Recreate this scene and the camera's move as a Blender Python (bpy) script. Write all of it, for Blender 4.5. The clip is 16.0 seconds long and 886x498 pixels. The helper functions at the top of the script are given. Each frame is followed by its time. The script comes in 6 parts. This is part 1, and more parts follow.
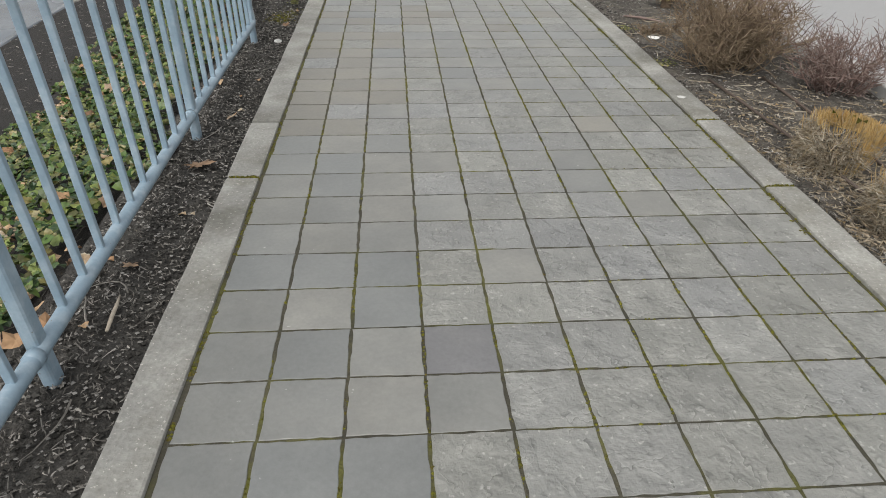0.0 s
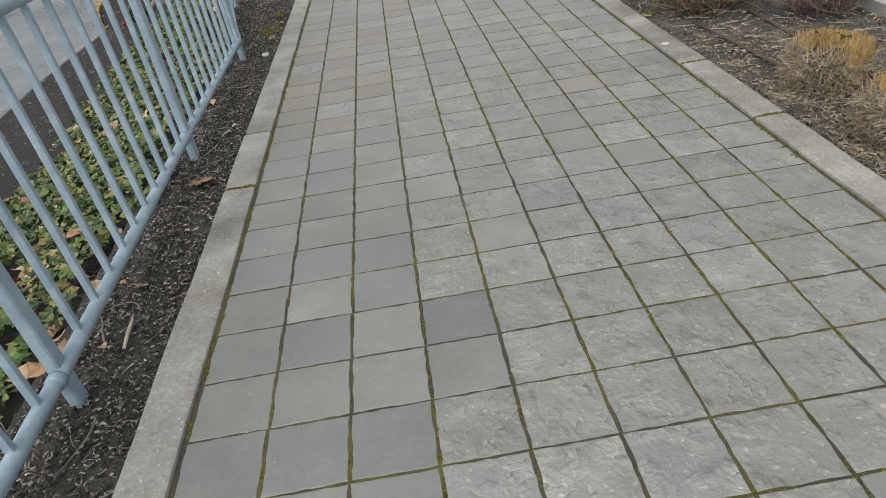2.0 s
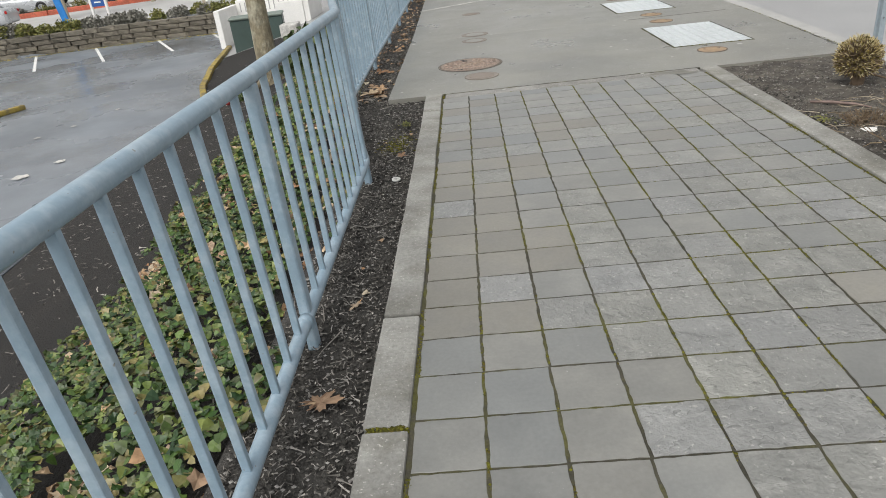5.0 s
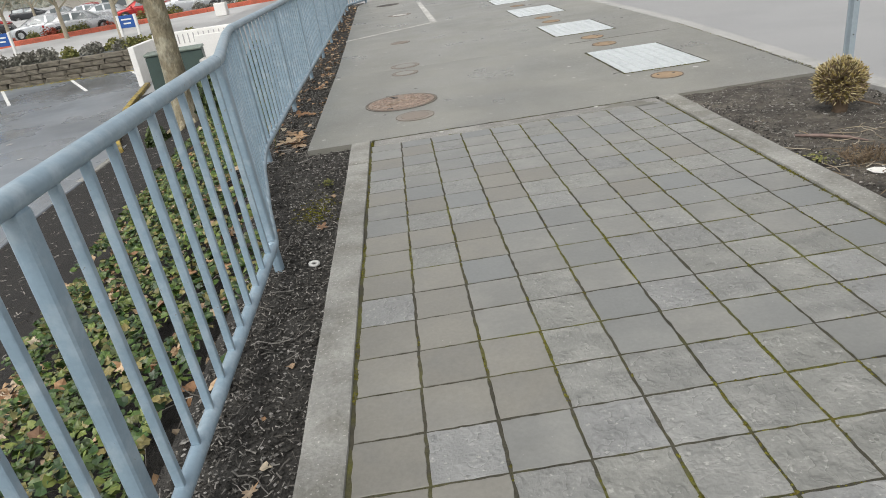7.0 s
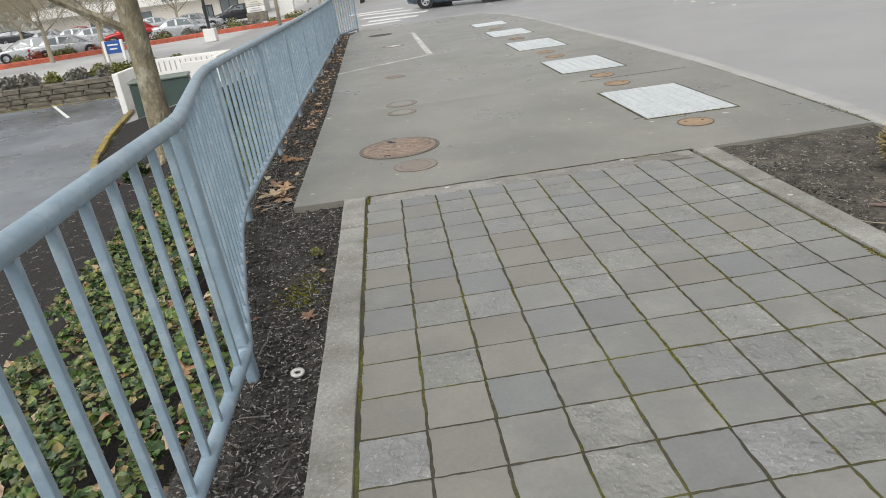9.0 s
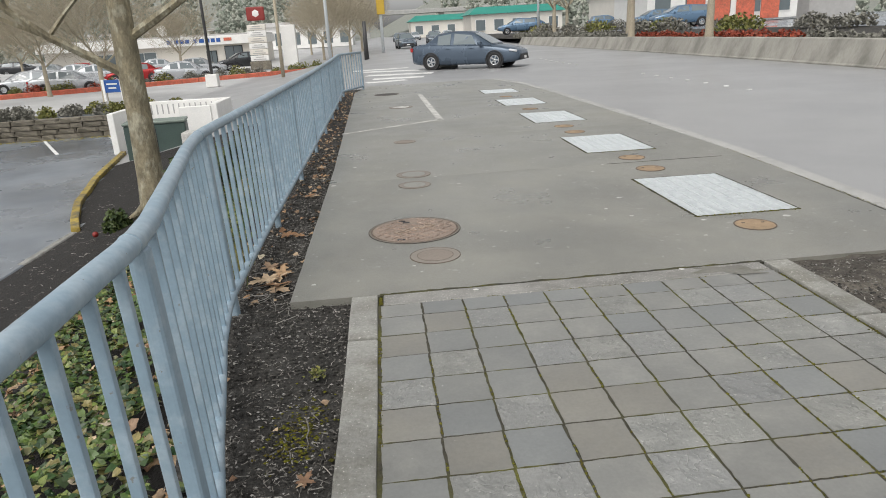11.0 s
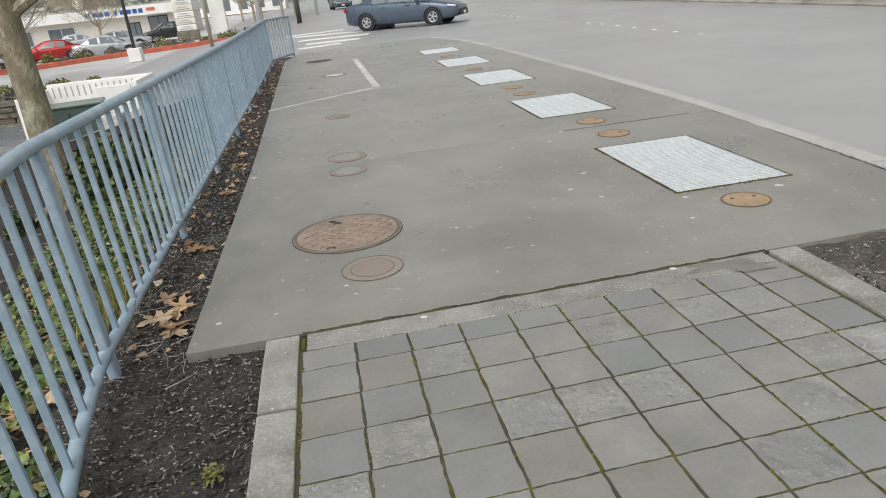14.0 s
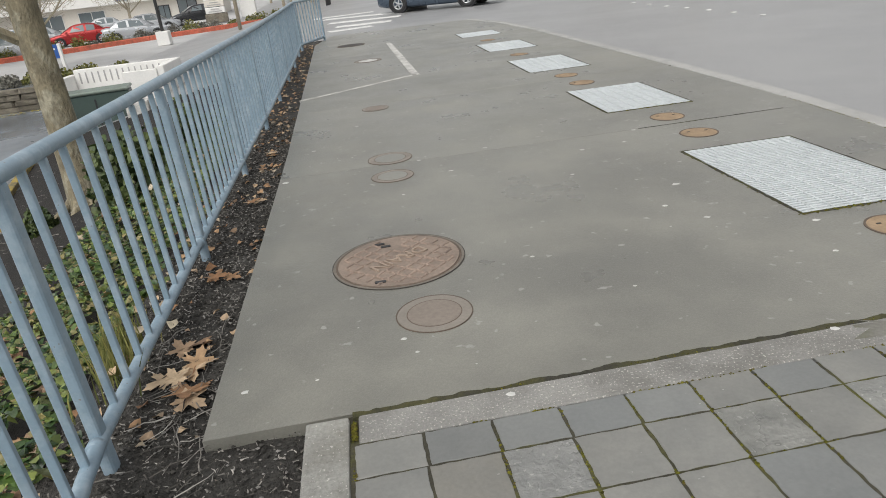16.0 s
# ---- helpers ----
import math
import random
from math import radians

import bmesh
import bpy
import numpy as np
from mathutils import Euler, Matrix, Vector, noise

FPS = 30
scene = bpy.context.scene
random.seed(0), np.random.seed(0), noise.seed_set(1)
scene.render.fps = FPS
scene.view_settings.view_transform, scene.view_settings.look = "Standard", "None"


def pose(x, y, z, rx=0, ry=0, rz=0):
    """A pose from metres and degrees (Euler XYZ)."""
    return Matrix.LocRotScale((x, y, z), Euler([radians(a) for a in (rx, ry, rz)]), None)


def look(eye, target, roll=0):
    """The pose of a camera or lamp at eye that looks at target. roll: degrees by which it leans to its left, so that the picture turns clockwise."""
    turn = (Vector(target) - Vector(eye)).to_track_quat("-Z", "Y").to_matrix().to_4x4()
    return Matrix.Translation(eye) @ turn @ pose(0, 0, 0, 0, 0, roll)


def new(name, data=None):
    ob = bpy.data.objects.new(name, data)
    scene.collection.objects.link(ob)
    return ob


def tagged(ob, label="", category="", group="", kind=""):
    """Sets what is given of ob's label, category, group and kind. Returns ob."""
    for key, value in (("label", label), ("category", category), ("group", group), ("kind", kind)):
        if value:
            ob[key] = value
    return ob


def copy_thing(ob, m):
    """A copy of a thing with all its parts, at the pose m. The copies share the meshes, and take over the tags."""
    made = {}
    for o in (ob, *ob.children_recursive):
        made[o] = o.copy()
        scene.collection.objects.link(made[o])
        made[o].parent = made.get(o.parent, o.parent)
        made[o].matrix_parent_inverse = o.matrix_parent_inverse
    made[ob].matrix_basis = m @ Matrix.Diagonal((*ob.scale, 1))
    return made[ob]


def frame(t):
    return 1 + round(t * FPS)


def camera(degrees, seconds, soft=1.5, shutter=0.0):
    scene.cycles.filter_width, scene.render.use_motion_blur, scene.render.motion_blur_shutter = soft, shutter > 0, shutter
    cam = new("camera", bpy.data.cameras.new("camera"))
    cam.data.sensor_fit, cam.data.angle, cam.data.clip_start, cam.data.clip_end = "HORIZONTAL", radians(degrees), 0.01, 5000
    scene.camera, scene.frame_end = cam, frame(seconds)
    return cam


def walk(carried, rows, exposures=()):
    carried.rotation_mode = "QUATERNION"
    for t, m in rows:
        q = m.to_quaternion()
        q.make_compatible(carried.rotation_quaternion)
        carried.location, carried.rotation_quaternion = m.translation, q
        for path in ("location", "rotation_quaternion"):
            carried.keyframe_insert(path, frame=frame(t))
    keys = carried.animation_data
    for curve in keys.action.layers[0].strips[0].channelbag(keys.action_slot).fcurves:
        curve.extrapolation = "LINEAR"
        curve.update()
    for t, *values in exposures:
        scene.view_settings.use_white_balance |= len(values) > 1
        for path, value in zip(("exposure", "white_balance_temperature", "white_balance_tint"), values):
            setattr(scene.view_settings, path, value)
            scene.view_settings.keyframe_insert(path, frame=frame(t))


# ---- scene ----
cam = camera(66.8, 16.0, soft=0.95)
PATH = [
    (0, (0.591, -7.159, 1.381), (0.726, -5.473, 0.314), 1.3),
    (0.5, (0.538, -7.134, 1.383), (0.784, -5.469, 0.303), 2.3),
    (1, (0.55, -7.118, 1.345), (0.825, -5.55, 0.134), -0.1),
    (1.5, (0.657, -7.186, 1.353), (0.971, -5.55, 0.245), -3.4),
    (2, (0.734, -7.248, 1.347), (0.767, -5.566, 0.267), -9.0),
    (2.5, (0.614, -7.228, 1.374), (0.477, -5.495, 0.384), -6.4),
    (3, (0.38, -7.082, 1.395), (0.293, -5.34, 0.416), -5.8),
    (3.5, (0.317, -6.916, 1.394), (0.209, -5.15, 0.462), -4.5),
    (3.7, (0.313, -6.8, 1.405), (0.128, -5.002, 0.549), -6.4),
    (5.8, (0.243, -5.561, 1.391), (0.276, -3.782, 0.48), -8.0),
    (5.9, (0.256, -5.518, 1.378), (0.376, -3.748, 0.454), -6.9),
    (6, (0.246, -5.468, 1.376), (0.445, -3.694, 0.474), -5.8),
    (6.5, (0.216, -5.258, 1.397), (0.608, -3.522, 0.484), -3.5),
    (7, (0.313, -5.038, 1.36), (0.347, -3.22, 0.528), -8.3),
    (7.5, (0.39, -4.817, 1.365), (0.298, -2.989, 0.561), -6.8),
    (8, (0.264, -4.618, 1.402), (0.319, -2.77, 0.64), -5.4),
    (8.5, (0.182, -4.462, 1.403), (0.365, -2.656, 0.564), -4.0),
    (9, (0.258, -4.285, 1.387), (0.337, -2.441, 0.617), -7.4),
    (9.5, (0.284, -4.086, 1.408), (0.428, -2.252, 0.623), -6.2),
    (10, (0.217, -3.881, 1.416), (0.548, -2.013, 0.782), -4.6),
    (10.2, (0.178, -3.812, 1.432), (0.443, -1.929, 0.812), -4.0),
    (12.3, (0.045, -3.0, 1.411), (0.116, -1.127, 0.713), -2.2),
    (12.5, (0.033, -2.982, 1.411), (0.086, -1.126, 0.669), -1.0),
    (13, (0.047, -2.86, 1.409), (-0.241, -1.009, 0.707), -4.7),
    (13.5, (0.193, -2.695, 1.419), (0.102, -0.815, 0.743), -4.3),
    (14, (0.271, -2.614, 1.407), (0.528, -0.773, 0.668), -6.2),
    (14.5, (0.204, -2.434, 1.423), (0.604, -0.59, 0.759), -5.0),
    (15, (0.141, -2.252, 1.386), (0.55, -0.472, 0.572), -4.4),
    (15.5, (0.131, -2.059, 1.378), (0.267, -0.212, 0.623), -6.2),
    (16, (0.173, -1.809, 1.39), (0.347, 0.026, 0.613), -6.7),
]
walk(cam, [(t, look(eye, target, roll)) for t, eye, target, roll in PATH], exposures=((0, 0.53), (1.0, 0.47), (1.5, 0.48), (3.5, 0.54), (8, 0.53), (10, 0.43), (12.5, 0.48), (13.5, 0.57), (14.5, 0.31), (15, 0.28), (15.5, 0.34), (16, 0.35)))

# ---- world, sun ----
world = bpy.data.worlds.new("overcast_sky")
scene.world = world
world.use_nodes = True
wn, wl = world.node_tree.nodes, world.node_tree.links
bg = wn["Background"]
sky = wn.new("ShaderNodeTexSky")
sky.sky_type = 'NISHITA'
sky.sun_disc = False
sky.sun_elevation = radians(48)
sky.sun_rotation = radians(205)
sky.air_density, sky.dust_density = 1.0, 3.0
pale = wn.new("ShaderNodeHueSaturation")
pale.inputs["Saturation"].default_value = 0.10
wl.new(sky.outputs[0], pale.inputs["Color"])
wl.new(pale.outputs[0], bg.inputs["Color"])
bg.inputs["Strength"].default_value = 0.12
sun = new("sun", bpy.data.lights.new("sun", 'SUN'))
sun.data.energy = 1.0
sun.data.angle = radians(35)
sun.data.color = (1.0, 0.955, 0.88)
sun.matrix_world = look((-5, -9, 22), (0, 0, 0))

# ---- helpers of the scene ----
rnd = random.Random(7)


def ramp(x, pts):
    """Straight-line interpolation through (x, value) points."""
    if x <= pts[0][0]:
        return pts[0][1]
    for (a, u), (b, v) in zip(pts, pts[1:]):
        if x <= b:
            return u + (v - u) * (x - a) / (b - a)
    return pts[-1][1]


def mat(name, base, rough=0.8, metal=0.0, var=0.25, coarse=1.2, fine=40.0, bump=0.3, depth=0.01,
        second=None, second_scale=4.0, second_amount=0.5, second_sharp=0.12, per=0.0, specks=None, speck_scale=60.0, speck_cut=0.72,
        stretch=(1, 1, 1), rough_var=0.1, spec=0.5, coords="Object", cleft=0.0, tint=None):
    """A procedural surface: base colour with variation at two scales, patches of a second colour, small specks and fine relief."""
    m = bpy.data.materials.new(name)
    m.use_nodes = True
    n, l = m.node_tree.nodes, m.node_tree.links
    b = n["Principled BSDF"]
    tc = n.new("ShaderNodeTexCoord")
    src = tc.outputs[coords]
    info = n.new("ShaderNodeObjectInfo")
    add = n.new("ShaderNodeVectorMath")
    add.operation = 'MULTIPLY_ADD'
    comb = n.new("ShaderNodeCombineXYZ")
    for i in range(3):
        l.new(info.outputs["Random"], comb.inputs[i])
    add.inputs[1].default_value = (37.0, 53.0, 71.0)
    l.new(comb.outputs[0], add.inputs[0])
    l.new(src, add.inputs[2])
    mp = n.new("ShaderNodeMapping")
    mp.inputs["Scale"].default_value = stretch
    l.new(add.outputs[0], mp.inputs["Vector"])
    vec = mp.outputs[0]

    def tex(scale, detail=4.0, rough_=0.6, even=False):
        t = n.new("ShaderNodeTexNoise")
        t.inputs["Scale"].default_value = scale
        t.inputs["Detail"].default_value = detail
        t.inputs["Roughness"].default_value = rough_
        l.new(add.outputs[0] if even else vec, t.inputs["Vector"])
        return t.outputs["Fac"]

    def rng(val, a, b_, c, d):
        r = n.new("ShaderNodeMapRange")
        for k, x in zip(("From Min", "From Max", "To Min", "To Max"), (a, b_, c, d)):
            r.inputs[k].default_value = x
        l.new(val, r.inputs["Value"])
        return r.outputs[0]

    def times(a, b_):
        q = n.new("ShaderNodeMath")
        q.operation = 'MULTIPLY'
        l.new(a, q.inputs[0])
        l.new(b_, q.inputs[1])
        return q.outputs[0]

    c1, f1 = tex(coarse), tex(fine, even=cleft > 0)
    value = times(rng(c1, 0.3, 0.7, 1 - var, 1 + var), rng(f1, 0.3, 0.7, 1 - var * 0.7, 1 + var * 0.7))
    if per:
        value = times(value, rng(info.outputs["Random"], 0, 1, 1 - per, 1 + per))

    step = None
    if cleft:
        big = n.new("ShaderNodeMath")
        big.operation = 'MULTIPLY_ADD'
        axes = n.new("ShaderNodeSeparateXYZ")
        l.new(add.outputs[0], axes.inputs[0])
        l.new(axes.outputs["Y"], big.inputs[0])
        big.inputs[1].default_value = 20.0
        l.new(rng(tex(8.0, 3.0, 0.55, True), 0, 1, 0, 5.5), big.inputs[2])
        saw = n.new("ShaderNodeMath")
        saw.operation = 'FRACT'
        l.new(big.outputs[0], saw.inputs[0])
        broken = rng(tex(11.0, 2.0, 0.5, True), 0.44, 0.58, 0.0, 1.0)
        step = times(saw.outputs[0], broken)
        # shaded and lit edge of each cleft, put into the colour
        value = times(value, rng(times(rng(saw.outputs[0], 0.88, 1.0, 0.0, 0.42), broken), 0, 1, 1, 0))
        value = times(value, rng(times(rng(saw.outputs[0], 0.0, 0.15, 0.3, 0.0), broken), 0, 1, 1, 2))

    def mixed(fac, a, col):
        q = n.new("ShaderNodeMix")
        q.data_type = 'RGBA'
        l.new(fac, q.inputs["Factor"])
        if isinstance(a, tuple):
            q.inputs["A"].default_value = (*a, 1)
        else:
            l.new(a, q.inputs["A"])
        q.inputs["B"].default_value = (*col, 1)
        return q.outputs["Result"]

    colour = None
    if second:
        s = tex(second_scale, 5.0, 0.65)
        mid = 0.5 + 0.22 * (0.5 - second_amount) * 2
        colour = mixed(rng(s, mid - second_sharp, mid + second_sharp, 0, 1), base, second)
    if tint:
        spin = n.new("ShaderNodeMath")
        spin.operation = 'MULTIPLY'
        l.new(info.outputs["Random"], spin.inputs[0])
        spin.inputs[1].default_value = 17.3
        part_ = n.new("ShaderNodeMath")
        part_.operation = 'FRACT'
        l.new(spin.outputs[0], part_.inputs[0])
        colour = mixed(rng(part_.outputs[0], 0.2, 1.0, 0, 0.75), colour if colour else base, tint)
    if specks:
        s2 = tex(speck_scale, 2.0, 0.5, cleft > 0)
        colour = mixed(rng(s2, speck_cut - 0.02, speck_cut + 0.02, 0, 1), colour if colour else base, specks)
    hsv = n.new("ShaderNodeHueSaturation")
    if colour:
        l.new(colour, hsv.inputs["Color"])
    else:
        hsv.inputs["Color"].default_value = (*base, 1)
    l.new(value, hsv.inputs["Value"])
    l.new(hsv.outputs[0], b.inputs["Base Color"])
    b.inputs["Metallic"].default_value = metal
    b.inputs["Specular IOR Level"].default_value = spec
    l.new(rng(c1, 0.3, 0.7, max(0.02, rough - rough_var), min(1, rough + rough_var)), b.inputs["Roughness"])
    if bump:
        bp = n.new("ShaderNodeBump")
        bp.inputs["Strength"].default_value = bump
        bp.inputs["Distance"].default_value = depth
        l.new(f1, bp.inputs["Height"])
        last = bp
        if step:
            b2 = n.new("ShaderNodeBump")
            b2.inputs["Strength"].default_value = 0.8
            b2.inputs["Distance"].default_value = cleft
            l.new(step, b2.inputs["Height"])
            l.new(bp.outputs[0], b2.inputs["Normal"])
            last = b2
        l.new(last.outputs[0], b.inputs["Normal"])
    return m


def island_mat(name, cols, rough=0.6, per=0.35, spec=0.4, fine=30.0):
    """Leaves, clods and twigs: one of several colours for each loose piece of the mesh."""
    m = bpy.data.materials.new(name)
    m.use_nodes = True
    n, l = m.node_tree.nodes, m.node_tree.links
    b = n["Principled BSDF"]
    geo = n.new("ShaderNodeNewGeometry")
    cr = n.new("ShaderNodeValToRGB")
    cr.color_ramp.interpolation = 'LINEAR'
    while len(cr.color_ramp.elements) < len(cols):
        cr.color_ramp.elements.new(0.5)
    for i, (e, c) in enumerate(zip(cr.color_ramp.elements, cols)):
        e.position = i / max(1, len(cols) - 1)
        e.color = (*c, 1)
    l.new(geo.outputs["Random Per Island"], cr.inputs[0])
    tc = n.new("ShaderNodeTexCoord")
    t = n.new("ShaderNodeTexNoise")
    t.inputs["Scale"].default_value = fine
    l.new(tc.outputs["Object"], t.inputs["Vector"])
    r = n.new("ShaderNodeMapRange")
    r.inputs["From Min"].default_value, r.inputs["From Max"].default_value = 0.3, 0.7
    r.inputs["To Min"].default_value, r.inputs["To Max"].default_value = 1 - per, 1 + per
    l.new(t.outputs["Fac"], r.inputs["Value"])
    hsv = n.new("ShaderNodeHueSaturation")
    l.new(cr.outputs[0], hsv.inputs["Color"])
    l.new(r.outputs[0], hsv.inputs["Value"])
    l.new(hsv.outputs[0], b.inputs["Base Color"])
    b.inputs["Roughness"].default_value = rough
    b.inputs["Specular IOR Level"].default_value = spec
    return m


def part(name, bm, material, parent=None, label="", smooth=False):
    """Links a bmesh as one mesh object, under a thing or a part if there is one."""
    me = bpy.data.meshes.new(name)
    bmesh.ops.recalc_face_normals(bm, faces=bm.faces) if len(bm.faces) < 60000 else None
    bm.to_mesh(me)
    bm.free()
    for m in material if isinstance(material, (list, tuple)) else [material]:
        me.materials.append(m)
    if smooth:
        for p in me.polygons:
            p.use_smooth = True
    ob = new(name, me)
    if parent:
        ob.parent = parent
    if label:
        tagged(ob, label)
    return ob


def raw(name, verts, faces, material, parent=None, smooth=False, index=None):
    me = bpy.data.meshes.new(name)
    me.from_pydata(verts, [], faces)
    for m in material if isinstance(material, (list, tuple)) else [material]:
        me.materials.append(m)
    if index is not None:
        me.polygons.foreach_set("material_index", index)
    if smooth:
        for p in me.polygons:
            p.use_smooth = True
    me.update()
    ob = new(name, me)
    if parent:
        ob.parent = parent
    return ob


def thing(name, m, label, category, group="", kind=""):
    ob = new(name)
    ob.empty_display_size = 0.1
    ob.matrix_world = m
    return tagged(ob, label, category, group, kind)


def box(bm, lo, hi, bevel=0.0, m=None, segs=1):
    """Adds a box from corner to corner, with bevelled edges, to bm."""
    t = bmesh.new()
    bmesh.ops.create_cube(t, size=1)
    for v in t.verts:
        v.co = Vector([lo[i] + (hi[i] - lo[i]) * (v.co[i] + 0.5) for i in range(3)])
    if bevel:
        bmesh.ops.bevel(t, geom=t.edges[:], offset=bevel, segments=segs, affect='EDGES', profile=0.6)
    if m:
        bmesh.ops.transform(t, matrix=m, verts=t.verts)
    join(bm, t)
    return bm


def join(bm, t):
    me = bpy.data.meshes.new("tmp")
    t.to_mesh(me)
    t.free()
    bm.from_mesh(me)
    bpy.data.meshes.remove(me)


def tube_data(pts, radii, n=8, closed=True):
    """Vertices and faces of a tube along pts."""
    pts = [Vector(p) for p in pts]
    V, F = [], []
    up = Vector((0, 0, 1))
    prev = None
    for i, p in enumerate(pts):
        d = (pts[min(i + 1, len(pts) - 1)] - pts[max(i - 1, 0)]).normalized()
        if prev is None:
            side = d.cross(up)
            if side.length < 0.05:
                side = d.cross(Vector((0, 1, 0)))
        else:
            side = prev - d * prev.dot(d)
        side.normalize()
        prev = side
        other = d.cross(side)
        r = radii[i] if isinstance(radii, (list, tuple)) else radii
        for k in range(n):
            a = 2 * math.pi * k / n
            V.append(tuple(p + side * (r * math.cos(a)) + other * (r * math.sin(a))))
    for i in range(len(pts) - 1):
        for k in range(n):
            F.append((i * n + k, i * n + (k + 1) % n, (i + 1) * n + (k + 1) % n, (i + 1) * n + k))
    if closed:
        F.append(tuple(range(n - 1, -1, -1)))
        F.append(tuple((len(pts) - 1) * n + k for k in range(n)))
    return V, F


def tube(name, pts, radii, material, parent=None, n=10, label=""):
    V, F = tube_data(pts, radii, n)
    ob = raw(name, V, F, material, parent, smooth=True)
    if label:
        tagged(ob, label)
    return ob


class Pile:
    """Gathers many small pieces into one mesh."""

    def __init__(self):
        self.V, self.F = [], []

    def add(self, V, F):
        o = len(self.V)
        self.V.extend(V)
        self.F.extend([tuple(i + o for i in f) for f in F])

    def tube(self, pts, radii, n=4):
        self.add(*tube_data(pts, radii, n, False))

    def leaf(self, p, size, turn, tilt, roll, lobes=5, curl=0.15):
        """A lobed leaf at p."""
        m = Matrix.Translation(p) @ Euler((tilt, roll, turn)).to_matrix().to_4x4()
        V = [m @ Vector((0, 0, 0))]
        k = lobes * 2
        for i in range(k):
            a = 2 * math.pi * i / k
            r = size * (0.5 if i % 2 == 0 else 0.36)
            V.append(m @ Vector((r * math.cos(a), r * math.sin(a), curl * r * (1 if i % 4 < 2 else -0.6))))
        self.add([tuple(v) for v in V], [(0, i + 1, (i + 1) % k + 1) for i in range(k)])

    def lump(self, p, s, rr, squash=0.6):
        """A small rough stone or clod."""
        V = []
        for v in ((1, 0, 0), (-1, 0, 0), (0, 1, 0), (0, -1, 0), (0, 0, 1), (0, 0, -1)):
            q = Vector(v) * s * rr.uniform(0.7, 1.25)
            q.z *= squash
            q.rotate(Euler((0, 0, rr.uniform(0, 6.3))) if v[2] == 0 and False else Euler((0, 0, 0)))
            V.append((p[0] + q.x, p[1] + q.y, p[2] + q.z))
        self.add(V, [(0, 2, 4), (2, 1, 4), (1, 3, 4), (3, 0, 4), (2, 0, 5), (1, 2, 5), (3, 1, 5), (0, 3, 5)])

    def strip(self, p, length, width, turn, rr, rise=0.01):
        """A bent chip or blade lying flat."""
        c, s = math.cos(turn), math.sin(turn)
        bend = rr.uniform(-0.3, 0.3)
        V = []
        for i, u in enumerate((-0.5, 0, 0.5)):
            off = bend * length * (0.25 - u * u)
            for w in (-0.5, 0.5):
                a, b = u * length, w * width + off
                V.append((p[0] + a * c - b * s, p[1] + a * s + b * c, p[2] + rise * (0.6 if i == 1 else rr.uniform(0.1, 1))))
        self.add(V, [(0, 2, 3, 1), (2, 4, 5, 3)])

    def make(self, name, material, label="", category="", parent=None, kind="stuff", smooth=False):
        ob = raw(name, self.V, self.F, material, parent, smooth)
        return tagged(ob, label, category, kind=kind)


# ---- materials ----
M_SLATE = mat("smooth_paver", (0.207, 0.207, 0.193), 0.42, spec=0.85, var=0.10, coarse=3.0, fine=70.0, bump=0.3, depth=0.003, tint=(0.183, 0.194, 0.196),
              second=(0.253, 0.249, 0.229), second_scale=5.0, second_amount=0.4, per=0.07, specks=(0.42, 0.42, 0.4), speck_scale=45.0, speck_cut=0.77)
M_BEIGE = mat("tan_smooth_paver", (0.23, 0.221, 0.195), 0.47, spec=0.6, var=0.10, coarse=3.0, fine=70.0, bump=0.3, depth=0.003,
              second=(0.212, 0.207, 0.189), second_scale=5.0, second_amount=0.4, per=0.07, specks=(0.42, 0.41, 0.38), speck_scale=45.0, speck_cut=0.78)
M_SLATE_DARK = mat("dark_smooth_paver", (0.165, 0.165, 0.17), 0.6, var=0.10, coarse=3.0, fine=70.0, bump=0.25, depth=0.003,
                   second=(0.19, 0.19, 0.192), second_scale=5.0, second_amount=0.4, per=0.08)
M_CLEFT = mat("cleft_paver", (0.227, 0.2285, 0.210), 0.42, spec=0.85, var=0.12, coarse=7.0, fine=75.0, bump=0.9, depth=0.006, tint=(0.232, 0.236, 0.236),
              second=(0.268, 0.266, 0.247), second_scale=14.0, second_amount=0.34, per=0.09, specks=(0.36, 0.355, 0.335), speck_scale=55.0,
              speck_cut=0.68, stretch=(1.0, 0.5, 1.0), cleft=0.009)
M_JOINT = mat("joint_sand_and_moss", (0.058, 0.054, 0.038), 0.95, var=0.35, coarse=3.0, fine=90.0, bump=0.8, depth=0.01,
              second=(0.10, 0.10, 0.02), second_scale=2.6, second_amount=0.36, second_sharp=0.08)
M_MOSS = island_mat("moss", ((0.085, 0.085, 0.014), (0.15, 0.145, 0.022), (0.055, 0.055, 0.014), (0.11, 0.09, 0.025)), 0.95, 0.4, 0.1, 120.0)
M_STONE = mat("kerb_concrete", (0.31, 0.307, 0.285), 0.75, var=0.24, coarse=2.5, fine=60.0, bump=0.8, depth=0.007,
              second=(0.2, 0.195, 0.17), second_scale=4.0, second_amount=0.42, specks=(0.5, 0.48, 0.45), speck_scale=90.0, speck_cut=0.68, per=0.08)
M_BAND = mat("exposed_aggregate_band", (0.27, 0.265, 0.25), 0.9, var=0.2, coarse=4.0, fine=95.0, bump=0.9, depth=0.006,
             second=(0.2, 0.195, 0.18), second_scale=3.0, second_amount=0.35, specks=(0.5, 0.48, 0.44), speck_scale=120.0, speck_cut=0.64)
